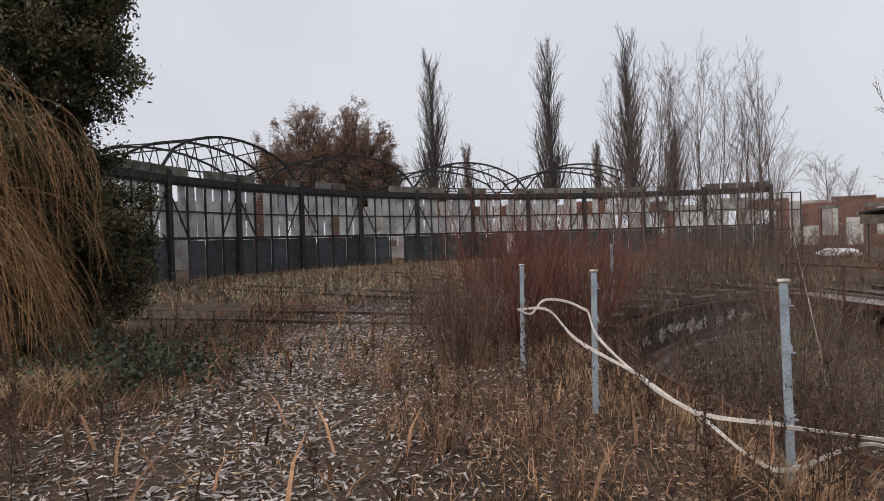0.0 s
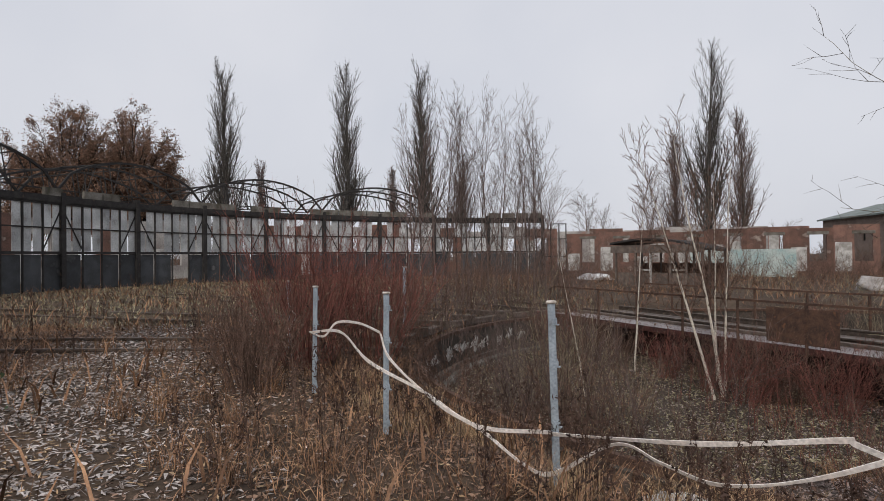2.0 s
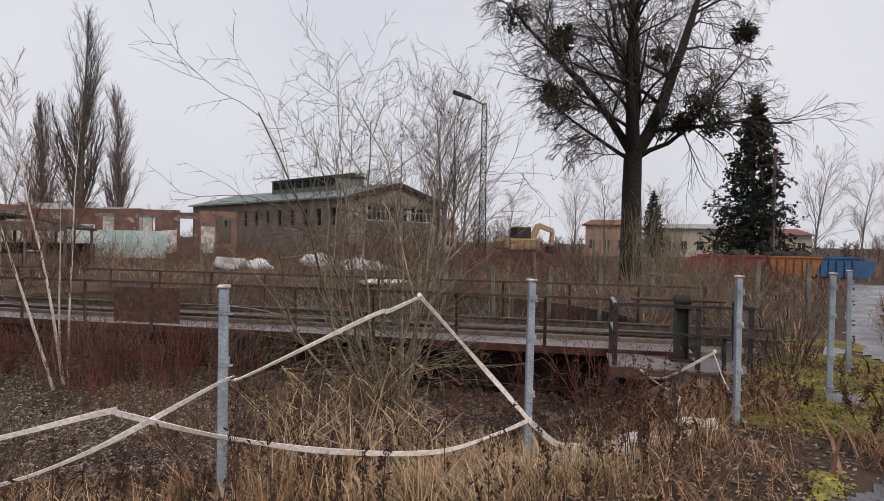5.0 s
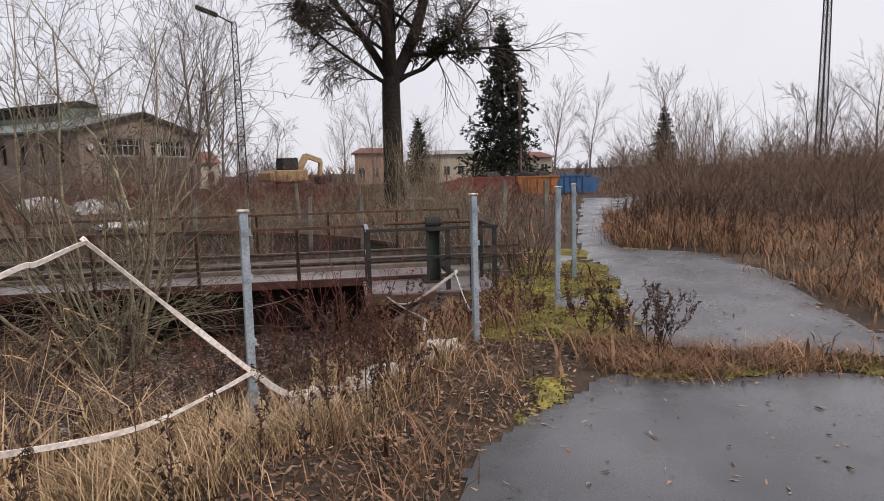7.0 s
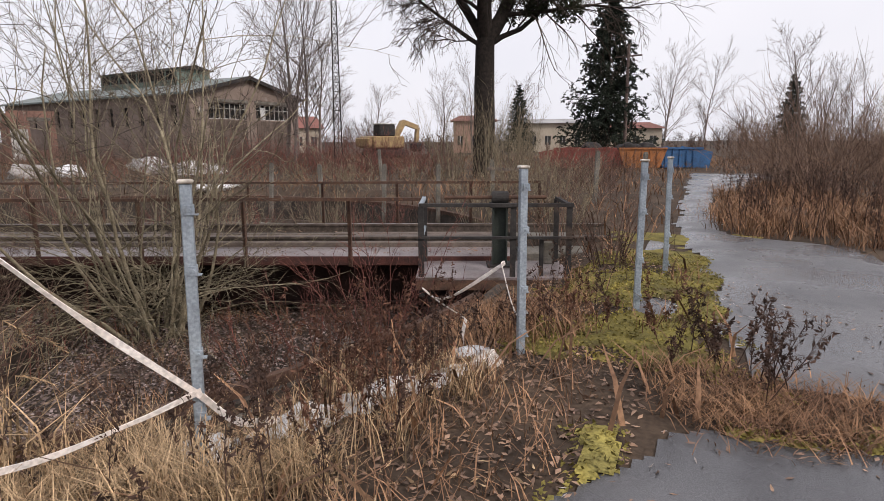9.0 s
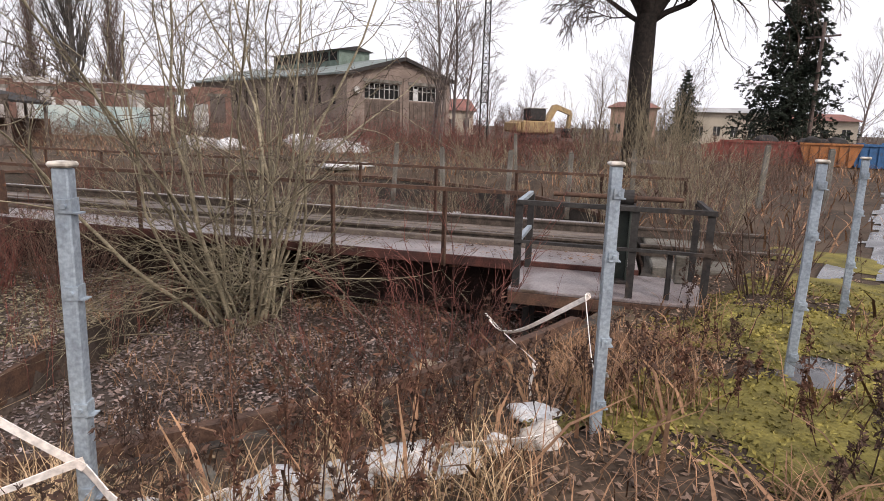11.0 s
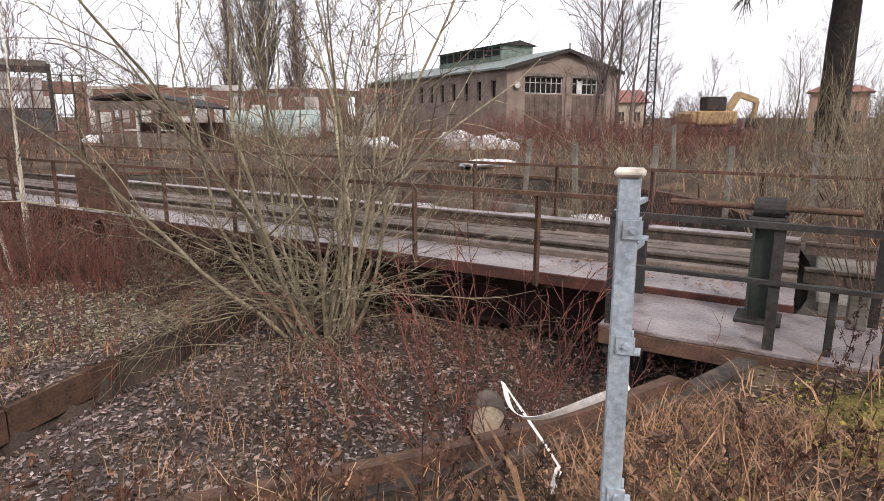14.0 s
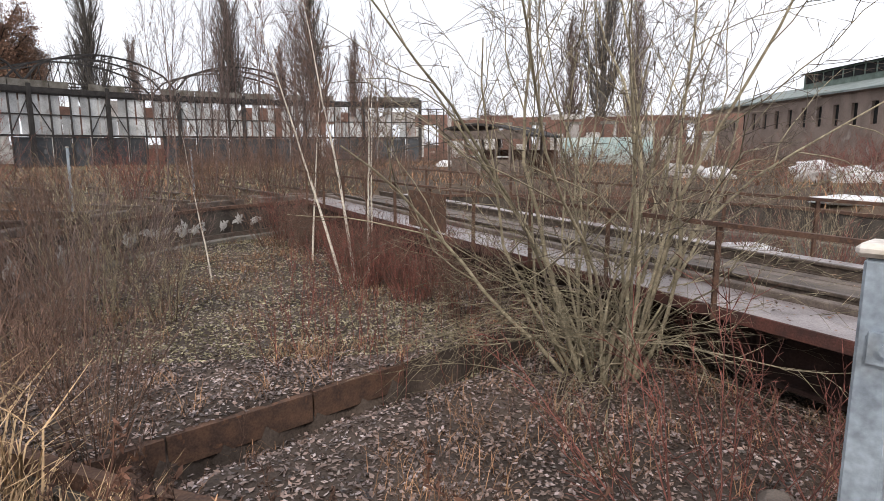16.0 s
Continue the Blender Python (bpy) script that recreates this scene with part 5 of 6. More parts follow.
tufts(24, 2.6, 3.3, 1.5, 2.6, lambda x, y: np.where(pit_dist(x, y) > PIT_R + 0.15, 0.45, 0), 16, 0.85, 0.35, 0.006, 0.12, M["straw"], "reeds", "tall straw-coloured reeds inside the pit rim")
tufts(900, 0.4, 12, 1.5, 16, lambda x, y: np.where(pit_dist(x, y) < PIT_R - 0.6, np.clip(patch_noise(x, y, 0.5, 41) + 0.3, 0, 1), 0), 40, 0.16, 0.8, 0.006, 0.14, M["straw_brown"], "pit_grass", "thin dead grass on the pit floor")
tufts(150, -8, -5, 2.5, 6, lambda x, y: np.where(np.hypot(x + 6.9, y - 4.2) < 0.7, 1, 0), 110, 0.3, 1.2, 0.006, 0.14, M["straw"], "straw_heap", "heap of yellow straw under the willow")
tufts(60, 6.4, 13, -6, 0, lambda x, y: np.where(pit_dist(x, y) > PIT_R + 0.3, 0.8, 0), 40, 0.22, 0.7, 0.006, 0.14, M["straw_brown"], "verge_tufts", "brown grass tufts along the road edge")


lx, ly = rng.uniform(2.3, 9, 5200), rng.uniform(-5, -0.9, 5200)
lk = on_road(lx, ly)
lk = (lk > 0.02) & (rng.random(5200) < np.where(lk < 0.25, 0.5, 0.09))
pts = np.stack([lx[lk], ly[lk], [ground_z(float(a), float(b)) + 0.034 for a, b in zip(lx[lk], ly[lk])]], 1)
tagged(new("road_litter", leaves_mesh("road_litter", pts, 0.05, M["leaf_dark"], 0.9, 0.35)), "dead leaves and twigs scattered on the asphalt", "leaves", "", "stuff")
tagged(new("road_straws", leaves_mesh("road_straws", pts[::7] + (0.05, 0.03, 0.001), 0.06, M["leaf_pale"], 0.95, 0.15)), "pale bits of straw on the asphalt", "leaves", "", "stuff")

# ---- tall dead weeds with seed heads ----
def weeds(n, x0, x1, y0, y1, dens, h, r, material, name, label, keep=0.9, kids=9, heads=True, lean=0.1):
    c = cover(n, x0, x1, y0, y1, dens)
    c = c[(off_path(c[:, 0], c[:, 1]) > keep)]
    c = c[(on_road(c[:, 0], c[:, 1]) < 0.05)]
    n = len(c)
    D = rng.normal(size=(n, 3)) * (lean, lean, 0) + (0, 0, 1)
    lv = grow(c, D, h * rng.uniform(0.45, 1.15, n), np.full(n, r), [dict(seg=6, wob=0.05, kids=kids, **{"from": 0.35}, ang=26, ratio=0.22, shape=0.3, thin=0.7, rmin=0.0018), dict(seg=2, wob=0.12, up=0.1, kids=3, ang=30, ratio=0.45, rmin=0.0016), dict(seg=2, wob=0.2)])
    ob = tagged(new(name, segs_mesh(name, lv, material, 3)), label, "weeds", "", "stuff")
    if heads:
        pts = np.concatenate([lv[1][1], lv[2][1]])
        pts = pts[rng.random(len(pts)) < 0.75] - (0, 0, 0.015)
        tagged(new(name + "_seeds", leaves_mesh(name + "_seeds", pts, 0.034, material, 0, 0.35)), "withered leaves and seed heads on " + label.split(" of ")[-1], "weeds", "", "stuff")
    return ob


open_ground = lambda x, y: np.where(pit_dist(x, y) > PIT_R + 0.25, (1 - 0.93 * lane(x, y)), 0.0)
weeds(900, -7, 3.5, 1.0, 9, lambda x, y: open_ground(x, y) * np.clip(patch_noise(x, y, 0.6, 51) + 0.55, 0.05, 1), 0.8, 0.0045, M["stalk"], "dark_weeds", "stand of dark dead weeds", 1.7)
weeds(700, -12, 5, 7, 24, lambda x, y: np.where(pit_dist(x, y) > PIT_R + 0.4, np.clip(patch_noise(x, y, 0.35, 61) + 0.35, 0, 1), 0) * (1 - 0.6 * lane(x, y)), 0.9, 0.007, M["stalk"], "yard_weeds", "clumps of dead weeds in the yard")
weeds(180, -5, 2, 5, 10.5, lambda x, y: open_ground(x, y) * np.clip(patch_noise(x, y, 0.7, 71) + 0.4, 0, 1), 1.1, 0.006, M["twig_brown"], "brown_weeds", "stand of tall brown dead weeds")
weeds(360, 0.5, 6.8, -0.7, 4.2, lambda x, y: np.where(rim(x, y, 0.2, 2.1), 0.75, 0), 0.55, 0.004, M["stalk"], "rim_weeds", "row of dead weeds beside the posts", 1.0)
weeds(90, 6.0, 12, -2.3, 0.4, lambda x, y: np.where(pit_dist(x, y) > PIT_R + 0.2, np.clip(patch_noise(x, y, 0.9, 81) + 0.25, 0, 1), 0), 0.5, 0.004, M["stalk"], "moss_weeds", "scattered dead weeds on the moss", 1.1)
weeds(26, 5.6, 6.6, -2.0, -1.3, lambda x, y: 0.9 + 0 * x, 0.55, 0.005, M["stalk"], "road_edge_weeds", "clump of black withered weeds at the road edge", 0.7, 14, True, 0.3)
weeds(170, 7, 34, -10, -4.3, lambda x, y: np.clip(patch_noise(x, y, 0.4, 91) + 0.5, 0, 1), 0.6, 0.006, M["stalk"], "roadside_weeds", "stand of dead weeds along the far road edge")
weeds(240, 4.2, 8, 5.5, 10.5, lambda x, y: np.where((BR_DIR.y * (x - PIT.x) - BR_DIR.x * (y - PIT.y)) < -2.2, 0.8, 0), 0.9, 0.005, M["twig_red"], "red_weeds", "stand of thin red-brown stems in the pit", heads=False)
weeds(380, 0.6, 12, 1.6, 16, lambda x, y: np.where(pit_dist(x, y) < PIT_R - 0.6, np.clip(patch_noise(x, y, 0.45, 95) + 0.3, 0, 1), 0), 0.75, 0.004, M["twig_brown"], "pit_weeds", "thin stand of dead weeds in the pit", heads=False)

# grass between the two sheets of asphalt and across the far end
tufts(260, 5.0, 6.4, -5.2, -1.2, lambda x, y: 0.95 + 0 * x, 60, 0.1, 1.2, 0.006, 0.12, M["straw_brown"], "strip_grass", "flattened dead grass between the slabs of asphalt", 0.45)
tufts(120, 12.0, 24, -4.5, -1.6, lambda x, y: 0.9 + 0 * x, 60, 0.35, 0.6, 0.012, 0.2, M["straw_brown"], "road_end_grass", "dead grass creeping over the asphalt")
weeds(130, 12.2, 24, -4.6, -2.0, lambda x, y: 0.9 + 0 * x, 0.9, 0.008, M["stalk"], "road_end_weeds", "stand of dark dead weeds beside the narrowed road")
# nodding reeds inside the rim
c = cover(60, 2.8, 4.0, 1.4, 2.6, lambda x, y: np.where(pit_dist(x, y) > PIT_R + 0.12, np.where(off_path(x, y) > 2.4, 0.7, 0), 0))
n = len(c)
lv = grow(c, rng.normal(size=(n, 3)) * (0.1, 0.1, 0) + (0, 0, 1), rng.uniform(0.6, 1.05, n), np.full(n, 0.004), [dict(seg=8, wob=0.05, tip=0.4)])
tips = lv[0][1].reshape(n, 8, 3)[:, -1]
drift = rng.normal(size=(n, 3)) * (1, 1, 0) + (0.4, -0.4, -0.5)
pl = grow(tips, drift, rng.uniform(0.14, 0.26, n), np.full(n, 0.003), [dict(seg=4, wob=0.05, up=-0.15, kids=16, **{"from": 0.0}, ang=25, ratio=0.35), dict(seg=2, wob=0.1, up=-0.1)])
tagged(new("reed_stems", segs_mesh("reed_stems", lv + pl, M["straw"], 3)), "tall straw-coloured reeds with nodding plumes", "reeds", "", "stuff")
b = np.repeat(c, 8, 0) + rng.normal(size=(n * 8, 3)) * (0.05, 0.05, 0)
tagged(new("reed_blades", blades_mesh("reed_blades", b, 0.55, 0.35, 0.012, M["straw"], 0.5)), "long dry reed leaves", "reeds", "", "stuff")
tufts(80, 2.9, 4.4, -0.1, 1.5, lambda x, y: np.where(rim(x, y, 0.2, 1.7), 0.9, 0), 70, 0.24, 0.6, 0.005, 0.1, M["straw"], "post_straw", "straw-coloured grass at the foot of the posts", 1.0)
weeds(75, 4.3, 6.0, -0.5, 0.6, lambda x, y: np.where(rim(x, y, 0.3, 2.0), 0.8, 0), 0.7, 0.005, M["dock"], "dock_stalks", "stand of red-brown withered dock stalks", 1.05, 12, True, 0.16)
weeds(40, 6.5, 7.6, -1.5, 0.0, lambda x, y: np.where(pit_dist(x, y) > PIT_R + 0.3, 0.7, 0), 0.42, 0.004, M["dock"], "low_dock_stalks", "low stand of red-brown withered dock stalks", 1.05, 10, True, 0.3)
# straw mat round the rim by the platform
tufts(60, 6.6, 8.6, -0.4, 0.8, lambda x, y: np.where(pit_dist(x, y) > PIT_R + 0.05, np.where(np.hypot(x - 7.5, y - 0.15) < 0.8, 0.9, 0.2), 0), 60, 0.11, 1.1, 0.005, 0.12, M["straw_brown"], "rim_straw", "mat of straw-coloured grass on the pit rim", 0.9)

# rough grass on the far verge of the road
tufts(900, 5.5, 20, -14, -3.2, lambda x, y: np.clip(patch_noise(x, y, 0.5, 99) + 0.65, 0, 1), 45, 0.2, 0.9, 0.009, 0.22, M["straw_brown"], "verge_grass", "rough brown grass along the far verge")
tufts(90, 5.5, 14, -9, -3.4, lambda x, y: np.clip(patch_noise(x, y, 0.6, 98) + 0.3, 0, 1), 45, 0.17, 0.8, 0.008, 0.16, M["straw"], "verge_straw", "straw-coloured grass along the far verge")

# edge beam of the drain across the pit
drain = empty("drain_edge", Matrix(), "dark rotten timber edge along the pit drain", "beam")
for a, b in (((2.45, 3.33), (3.7, 4.25)), ((3.72, 4.27), (4.9, 5.1)), ((4.92, 5.12), (5.9, 5.85))):
    za, zb = FLOOR_Z + 0.1, FLOOR_Z + 0.1
    part("timber", barred((*a, za - 0.14), (*b, zb - 0.15), 0.09, 0.3), M["rust"], drain)

# ---- barrier tape ----
def ribbon(pts, w=0.045, n=14):
    """A flat tape through the points, with a slow twist and a little thickness."""
    P = [Vector(p) for p in pts]
    P = [P[0] * 2 - P[1]] + P + [P[-1] * 2 - P[-2]]
    line = []
    for i in range(1, len(P) - 2):
        for k in range(n):
            t = k / n
            a, b, c, d = P[i - 1], P[i], P[i + 1], P[i + 2]
            line.append(0.5 * ((2 * b) + (c - a) * t + (2 * a - 5 * b + 4 * c - d) * t * t + (3 * b - a - 3 * c + d) * t ** 3))
    line.append(P[-2])
    bm = bmesh.new()
    prev = None
    for i, p in enumerate(line):
        tan = (line[min(i + 1, len(line) - 1)] - line[max(i - 1, 0)]).normalized()
        ang = 0.9 * noise.noise(p * 0.9) + 0.35
        side = tan.cross(Vector((0, 0, 1))).normalized()
        up = side.cross(tan)
        dirw = up * math.cos(ang) + side * math.sin(ang)
        nor = tan.cross(dirw) * 0.002
        ww = w * (0.75 + 0.35 * noise.noise(p * 2.3))
        ring = [bm.verts.new(p + dirw * ww / 2 + nor), bm.verts.new(p - dirw * ww / 2 + nor), bm.verts.new(p - dirw * ww / 2 - nor), bm.verts.new(p + dirw * ww / 2 - nor)]
        if prev:
            for a in range(4):
                b = (a + 1) % 4
                bm.faces.new((prev[a], prev[b], ring[b], ring[a]))
        prev = ring
    return bm


def on_post(k, z, off=0.05):
    x, y = POSTS[k][0], POSTS[k][1]
    d = Vector((x - PIT.x, y - PIT.y, 0)).normalized() * off
    return Vector((x + d.x, y + d.y, z))


def between(a, b, t, z, out=0.0):
    p, q = on_post(a, 0), on_post(b, 0)
    m = p.lerp(q, t)
    d = Vector((m.x - PIT.x, m.y - PIT.y, 0)).normalized() * out
    return Vector((m.x + d.x, m.y + d.y, z))


def tape(pts, label, w=0.042):
    t = empty("barrier_tape", Matrix(), label, "tape", "barrier tape")
    part("strip", ribbon(pts, w), M["tape"], t)


tape([on_post("A", 0.75), between("A", "B", 0.25, 0.76), between("A", "B", 0.45, 0.95), between("A", "B", 0.75, 1.0), on_post("B", 0.96)], "white barrier tape tied between two posts", 0.035)
tape([on_post("A", 0.75), between("A", "B", 0.5, 0.86), between("A", "B", 0.98, 0.7, 0.1), between("B", "C", 0.3, 0.5), between("B", "C", 0.62, 0.32), on_post("C", 0.4)], "white barrier tape sagging to a post")
tape([on_post("B", 0.95), between("B", "C", 0.08, 0.72), between("B", "C", 0.4, 0.42), between("B", "C", 0.64, 0.3), between("B", "C", 0.85, 0.13), on_post("C", 0.11), between("C", "D", 0.2, 0.4), between("C", "D", 0.33, 0.33), between("C", "D", 0.48, 0.27), between("C", "D", 0.7, 0.42), on_post("D", 0.78), between("D", "E", 0.06, 0.8), between("D", "E", 0.42, 1.1, -0.1), between("D", "E", 0.48, 1.13, -0.1), between("D", "E", 0.58, 1.21, -0.1), between("D", "E", 0.6, 1.19, -0.1), between("D", "E", 0.8, 0.7), on_post("E", 0.24)],
     "crumpled white barrier tape strung past three posts")
tape([on_post("C", 0.39), between("C", "D", 0.44, 0.5), between("C", "D", 0.74, 0.64), between("C", "D", 0.78, 0.62), on_post("D", 0.46), between("D", "E", 0.3, 0.27), between("D", "E", 0.63, 0.15), between("D", "E", 0.85, 0.2), on_post("E", 0.27)], "white barrier tape sagging between posts", 0.048)
tape([on_post("E", 0.24), between("E", "F", 0.06, 0.1, 0.1), between("E", "F", 0.16, 0.03, 0.05)], "torn end of white barrier tape", 0.06)
gtape = [between("E", "F", t, ground_z(*between("E", "F", t, 0, -0.2 + 0.16 * math.sin(t * 17))[:2]) + 0.06 + 0.03 * math.sin(t * 23), -0.2 + 0.16 * math.sin(t * 17)) for t in (0.1, 0.25, 0.4, 0.55, 0.7, 0.85, 0.97)]
tape(gtape, "muddy white tape lying on the ground", 0.05)
tape([(6.79, 0.76, 0.24), (6.7, 0.6, 0.19), (6.66, 0.4, 0.25), (6.62, 0.0, 0.53), (6.60, -0.02, 0.52), (6.34, -0.2, 0.25), on_post("F", 0.3)], "white barrier tape knotted on red twigs and a post", 0.035)
tape([(6.79, 0.76, 0.24), (6.78, 0.6, 0.14), (6.72, 0.35, 0.04), (6.7, 0.33, 0.02), (6.68, 0.34, -0.08), (6.67, 0.33, -0.18)], "loose end of white barrier tape", 0.045)

tape([on_post("L", 0.98), (-2.5, 9.05, 0.8), (-2.42, 8.95, 0.72), (-2.5, 8.9, 0.55), (-2.56, 8.88, 0.42)], "loose end of tape hanging from a post", 0.04)

# ---- white rubbish and snow by the rim, stones, log ----
M["snow"] = mat("old_snow_and_plastic", (0.74, 0.76, 0.78), (0.6, 0.6, 0.6), 0.6, 9, 0, 0.4, 60)


def lump(name, x, y, r, h, material, label, category, flat=True, z=None, seed=0):
    bm = bmesh.new()
    bmesh.ops.create_icosphere(bm, subdivisions=3, radius=1)
    for v in bm.verts:
        q = 1 + 0.45 * noise.noise(v.co * 1.7 + Vector((seed, 0, 0))) + 0.25 * noise.noise(v.co * 4.5 + Vector((0, seed, 0)))
        v.co = Vector((v.co.x * r * q, v.co.y * r * q * 0.8, v.co.z * h * q))
    ob = part(name, bm, material, None, "", True)
    ob.matrix_basis = pose(x, y, (height_at(x, y) if z is None else z) + h * 0.3, 0, 0, seed * 57)
    return tagged(ob, label, category, "")


for i, (x, y, r) in enumerate(((4.46, 1.0, 0.16), (4.75, 0.72, 0.1), (4.97, 0.68, 0.22), (5.2, 0.5, 0.15), (5.52, 0.32, 0.2), (5.62, 0.16, 0.12), (5.9, 0.1, 0.08), (6.36, 0.13, 0.13), (1.41, 3.42, 0.26), (1.62, 3.1, 0.14), (1.3, 3.2, 0.12), (2.3, 2.35, 0.1))):
    lump("white_scrap", x, y, r * 1.2, 0.045 if r > 0.11 else 0.035, M["snow"], "scrap of melting snow or white plastic", "scrap", seed=i + 1)
lump("stone", 4.85, 1.1, 0.09, 0.07, M["concrete"], "small grey stone by the rim", "stone", seed=31)
lump("stone", 6.0, -0.1, 0.14, 0.07, M["post_cap"], "pale stone in the grass", "stone", seed=35)
lump("white_bundle", 11.6, 39.7, 1.0, 0.35, M["snow"], "white plastic bundle in the yard", "bundle", seed=41)
log = empty("cut_log", pose(8.15, 2.35, pit_z(8.15, 2.35) + 0.17, 90, 0, -40), "short pale cut log in the pit", "log")
M["log_cut"] = mat("pale_cut_wood", (0.42, 0.35, 0.27), (0.3, 0.24, 0.18), 0.8, 9)
part("log_body", cyl((0, 0, -0.14), (0, 0, 0.16), 0.15, 0.16, 18), M["plank"], log, "rough grey bark")
for z in (-0.144, 0.162):
    part("log_face", cyl((0, 0, z), (0, 0, z + 0.004), 0.145, 0.145, 18), M["log_cut"], log, "pale sawn end")
for i, (x, y, r, h) in enumerate(((23.6, 21.6, 0.7, 0.4), (24.5, 20.7, 0.9, 0.5), (25.2, 20.0, 0.6, 0.35), (20.0, 25.3, 0.9, 0.45), (21.0, 24.2, 0.7, 0.35), (28, 27, 1.2, 0.5), (31, 26, 1.0, 0.4), (16.5, 8.0, 0.6, 0.3), (14.9, 12.6, 0.8, 0.12), (16.6, 10.2, 0.7, 0.1), (18.5, 14.0, 1.0, 0.12))):
    lump("rubble_mound", x, y, r, h, M["snow" if i % 3 else "plaster"], "heap of pale rubble dusted with snow", "rubble", seed=50 + i)

# ---- short concrete posts on the far side of the pit ----
def stub(x, y, h, lean):
    s = empty("concrete_post", pose(x, y, ground_z(x, y), lean, lean * 0.6, 20), "slim grey concrete post in the brush", "post", "posts beyond the bridge")
    part("shaft", boxed(-0.05, 0.05, -0.05, 0.05, -0.2, h, None, 0.012), M["concrete"], s)
    part("cap", boxed(-0.04, 0.04, -0.04, 0.04, h, h + 0.03, None, 0.01), M["concrete"], s)


for i, (x, y) in enumerate(((14.65, 6.95), (15.2, 5.58), (15.7, 4.36), (16.1, 3.1), (17.0, 0.84), (17.4, -0.24), (15.3, 9.0), (20.8, 8.6))):
    stub(x, y, 1.22, (-2, 1.5, 0.5, -1, 2, 0, 3, -3)[i])
barp = empty("cross_bar", pose(16.1, 3.1, ground_z(16.1, 3.1) + 1.0), "weathered wooden bar fixed across a post", "bar")
part("bar", barred((-0.1, 0.12, 0.03), (0.35, -0.72, -0.02), 0.09, 0.07), M["plank"], barp)

# ---- rails leading from the pit to the roundhouse ----
for a in (176, 158, 140, 122):
    t = empty("stall_track", Matrix.Translation(PIT) @ pose(0, 0, 0, 0, 0, a), "rusty rails running to the roundhouse", "track", "stall tracks")
    for s in (-0.75, 0.75):
        bm = boxed(PIT_R + 0.15, 27, s - 0.035, s + 0.035, 0.02, 0.07, None, 0.006)
        box(bm, PIT_R + 0.15, 27, s - 0.012, s + 0.012, -0.1, 0.02)
        part("rail", bm, M["rail_steel"], t)
    for i in range(10):
        x = PIT_R + 0.5 + i * 0.75
        part("sleeper", boxed(x - 0.12, x + 0.12, -1.25, 1.25, -0.2, -0.05, None, 0.015), M["plank"], t)
# flaking whitewash on the pit wall
for i in range(40):
    a = radians(125 + 85 * rng.random())
    w, h = rng.uniform(0.05, 0.3), rng.uniform(0.05, 0.22)
    bm = bmesh.new()
    ring = []
    for k in range(17):
        w2 = 2 * math.pi * k / 17
        q = 0.35 + 0.9 * rng.random()
        ring.append(bm.verts.new((0, math.cos(w2) * w * q, math.sin(w2) * h * q)))
    bm.faces.new(ring)
    ext = bmesh.ops.extrude_face_region(bm, geom=list(bm.faces))
    bmesh.ops.translate(bm, verts=[v for v in ext["geom"] if isinstance(v, bmesh.types.BMVert)], vec=(-0.004, 0, 0))
    o = part("whitewash_patch", bm, M["white_paint"], bpy.data.objects["wall_pit"])
    o.matrix_basis = Matrix.Translation(PIT) @ Matrix.Rotation(a, 4, "Z") @ pose(PIT_R - 0.035, 0, -0.55 - 0.15 * rng.random())

# ---- roundhouse: curved roof trusses and the ruined rear wall ----
for g in range(5):
    k0 = -1 + 2 * g - 2
    if g == 0:
        continue
    tr = empty("roof_truss", Matrix(), "bare arched iron roof frame over the roundhouse front", "roof frame", "roof frames")
    depths = (0.3, 3.0, 6.0)
    nodes = []
    for r in depths:
        row = []
        for i in range(13):
            t = i / 12
            p = fpt(k0 + 2 * t + 0.0, FR + r, 0)
            zz = 5.3 + 2.0 * math.sin(math.pi * t) ** 0.55
            row.append(Vector((p.x, p.y, zz)))
        nodes.append(row)
    for j, row in enumerate(nodes):
        bm = bmesh.new()
        for a, b in zip(row, row[1:]):
            bar(bm, a, b, 0.1, 0.12)
        part("arch_rib", bm, M["dark_iron"], tr)
        bm = bmesh.new()
        bar(bm, row[0], row[-1], 0.07, 0.07)
        part("tie_bar", bm, M["dark_iron"], tr)
        for i in range(2, 11, 2):
            q = row[0].lerp(row[-1], i / 12)
            part("strut", barred(q, row[i], 0.045), M["dark_iron"], tr)
            part("strut", barred(q, row[i + 1 if i < 6 else i - 1], 0.04), M["dark_iron"], tr)
    for i in range(1, 12, 2):
        for j in range(len(depths) - 1):
            part("purlin", barred(nodes[j][i], nodes[j + 1][i] + Vector((0, 0, rng.normal() * 0.08)), 0.06), M["dark_iron"], tr)
    for i in (2, 6, 9):
        part("brace", barred(nodes[0][i], nodes[1][min(12, i + 2)], 0.035), M["dark_iron"], tr)

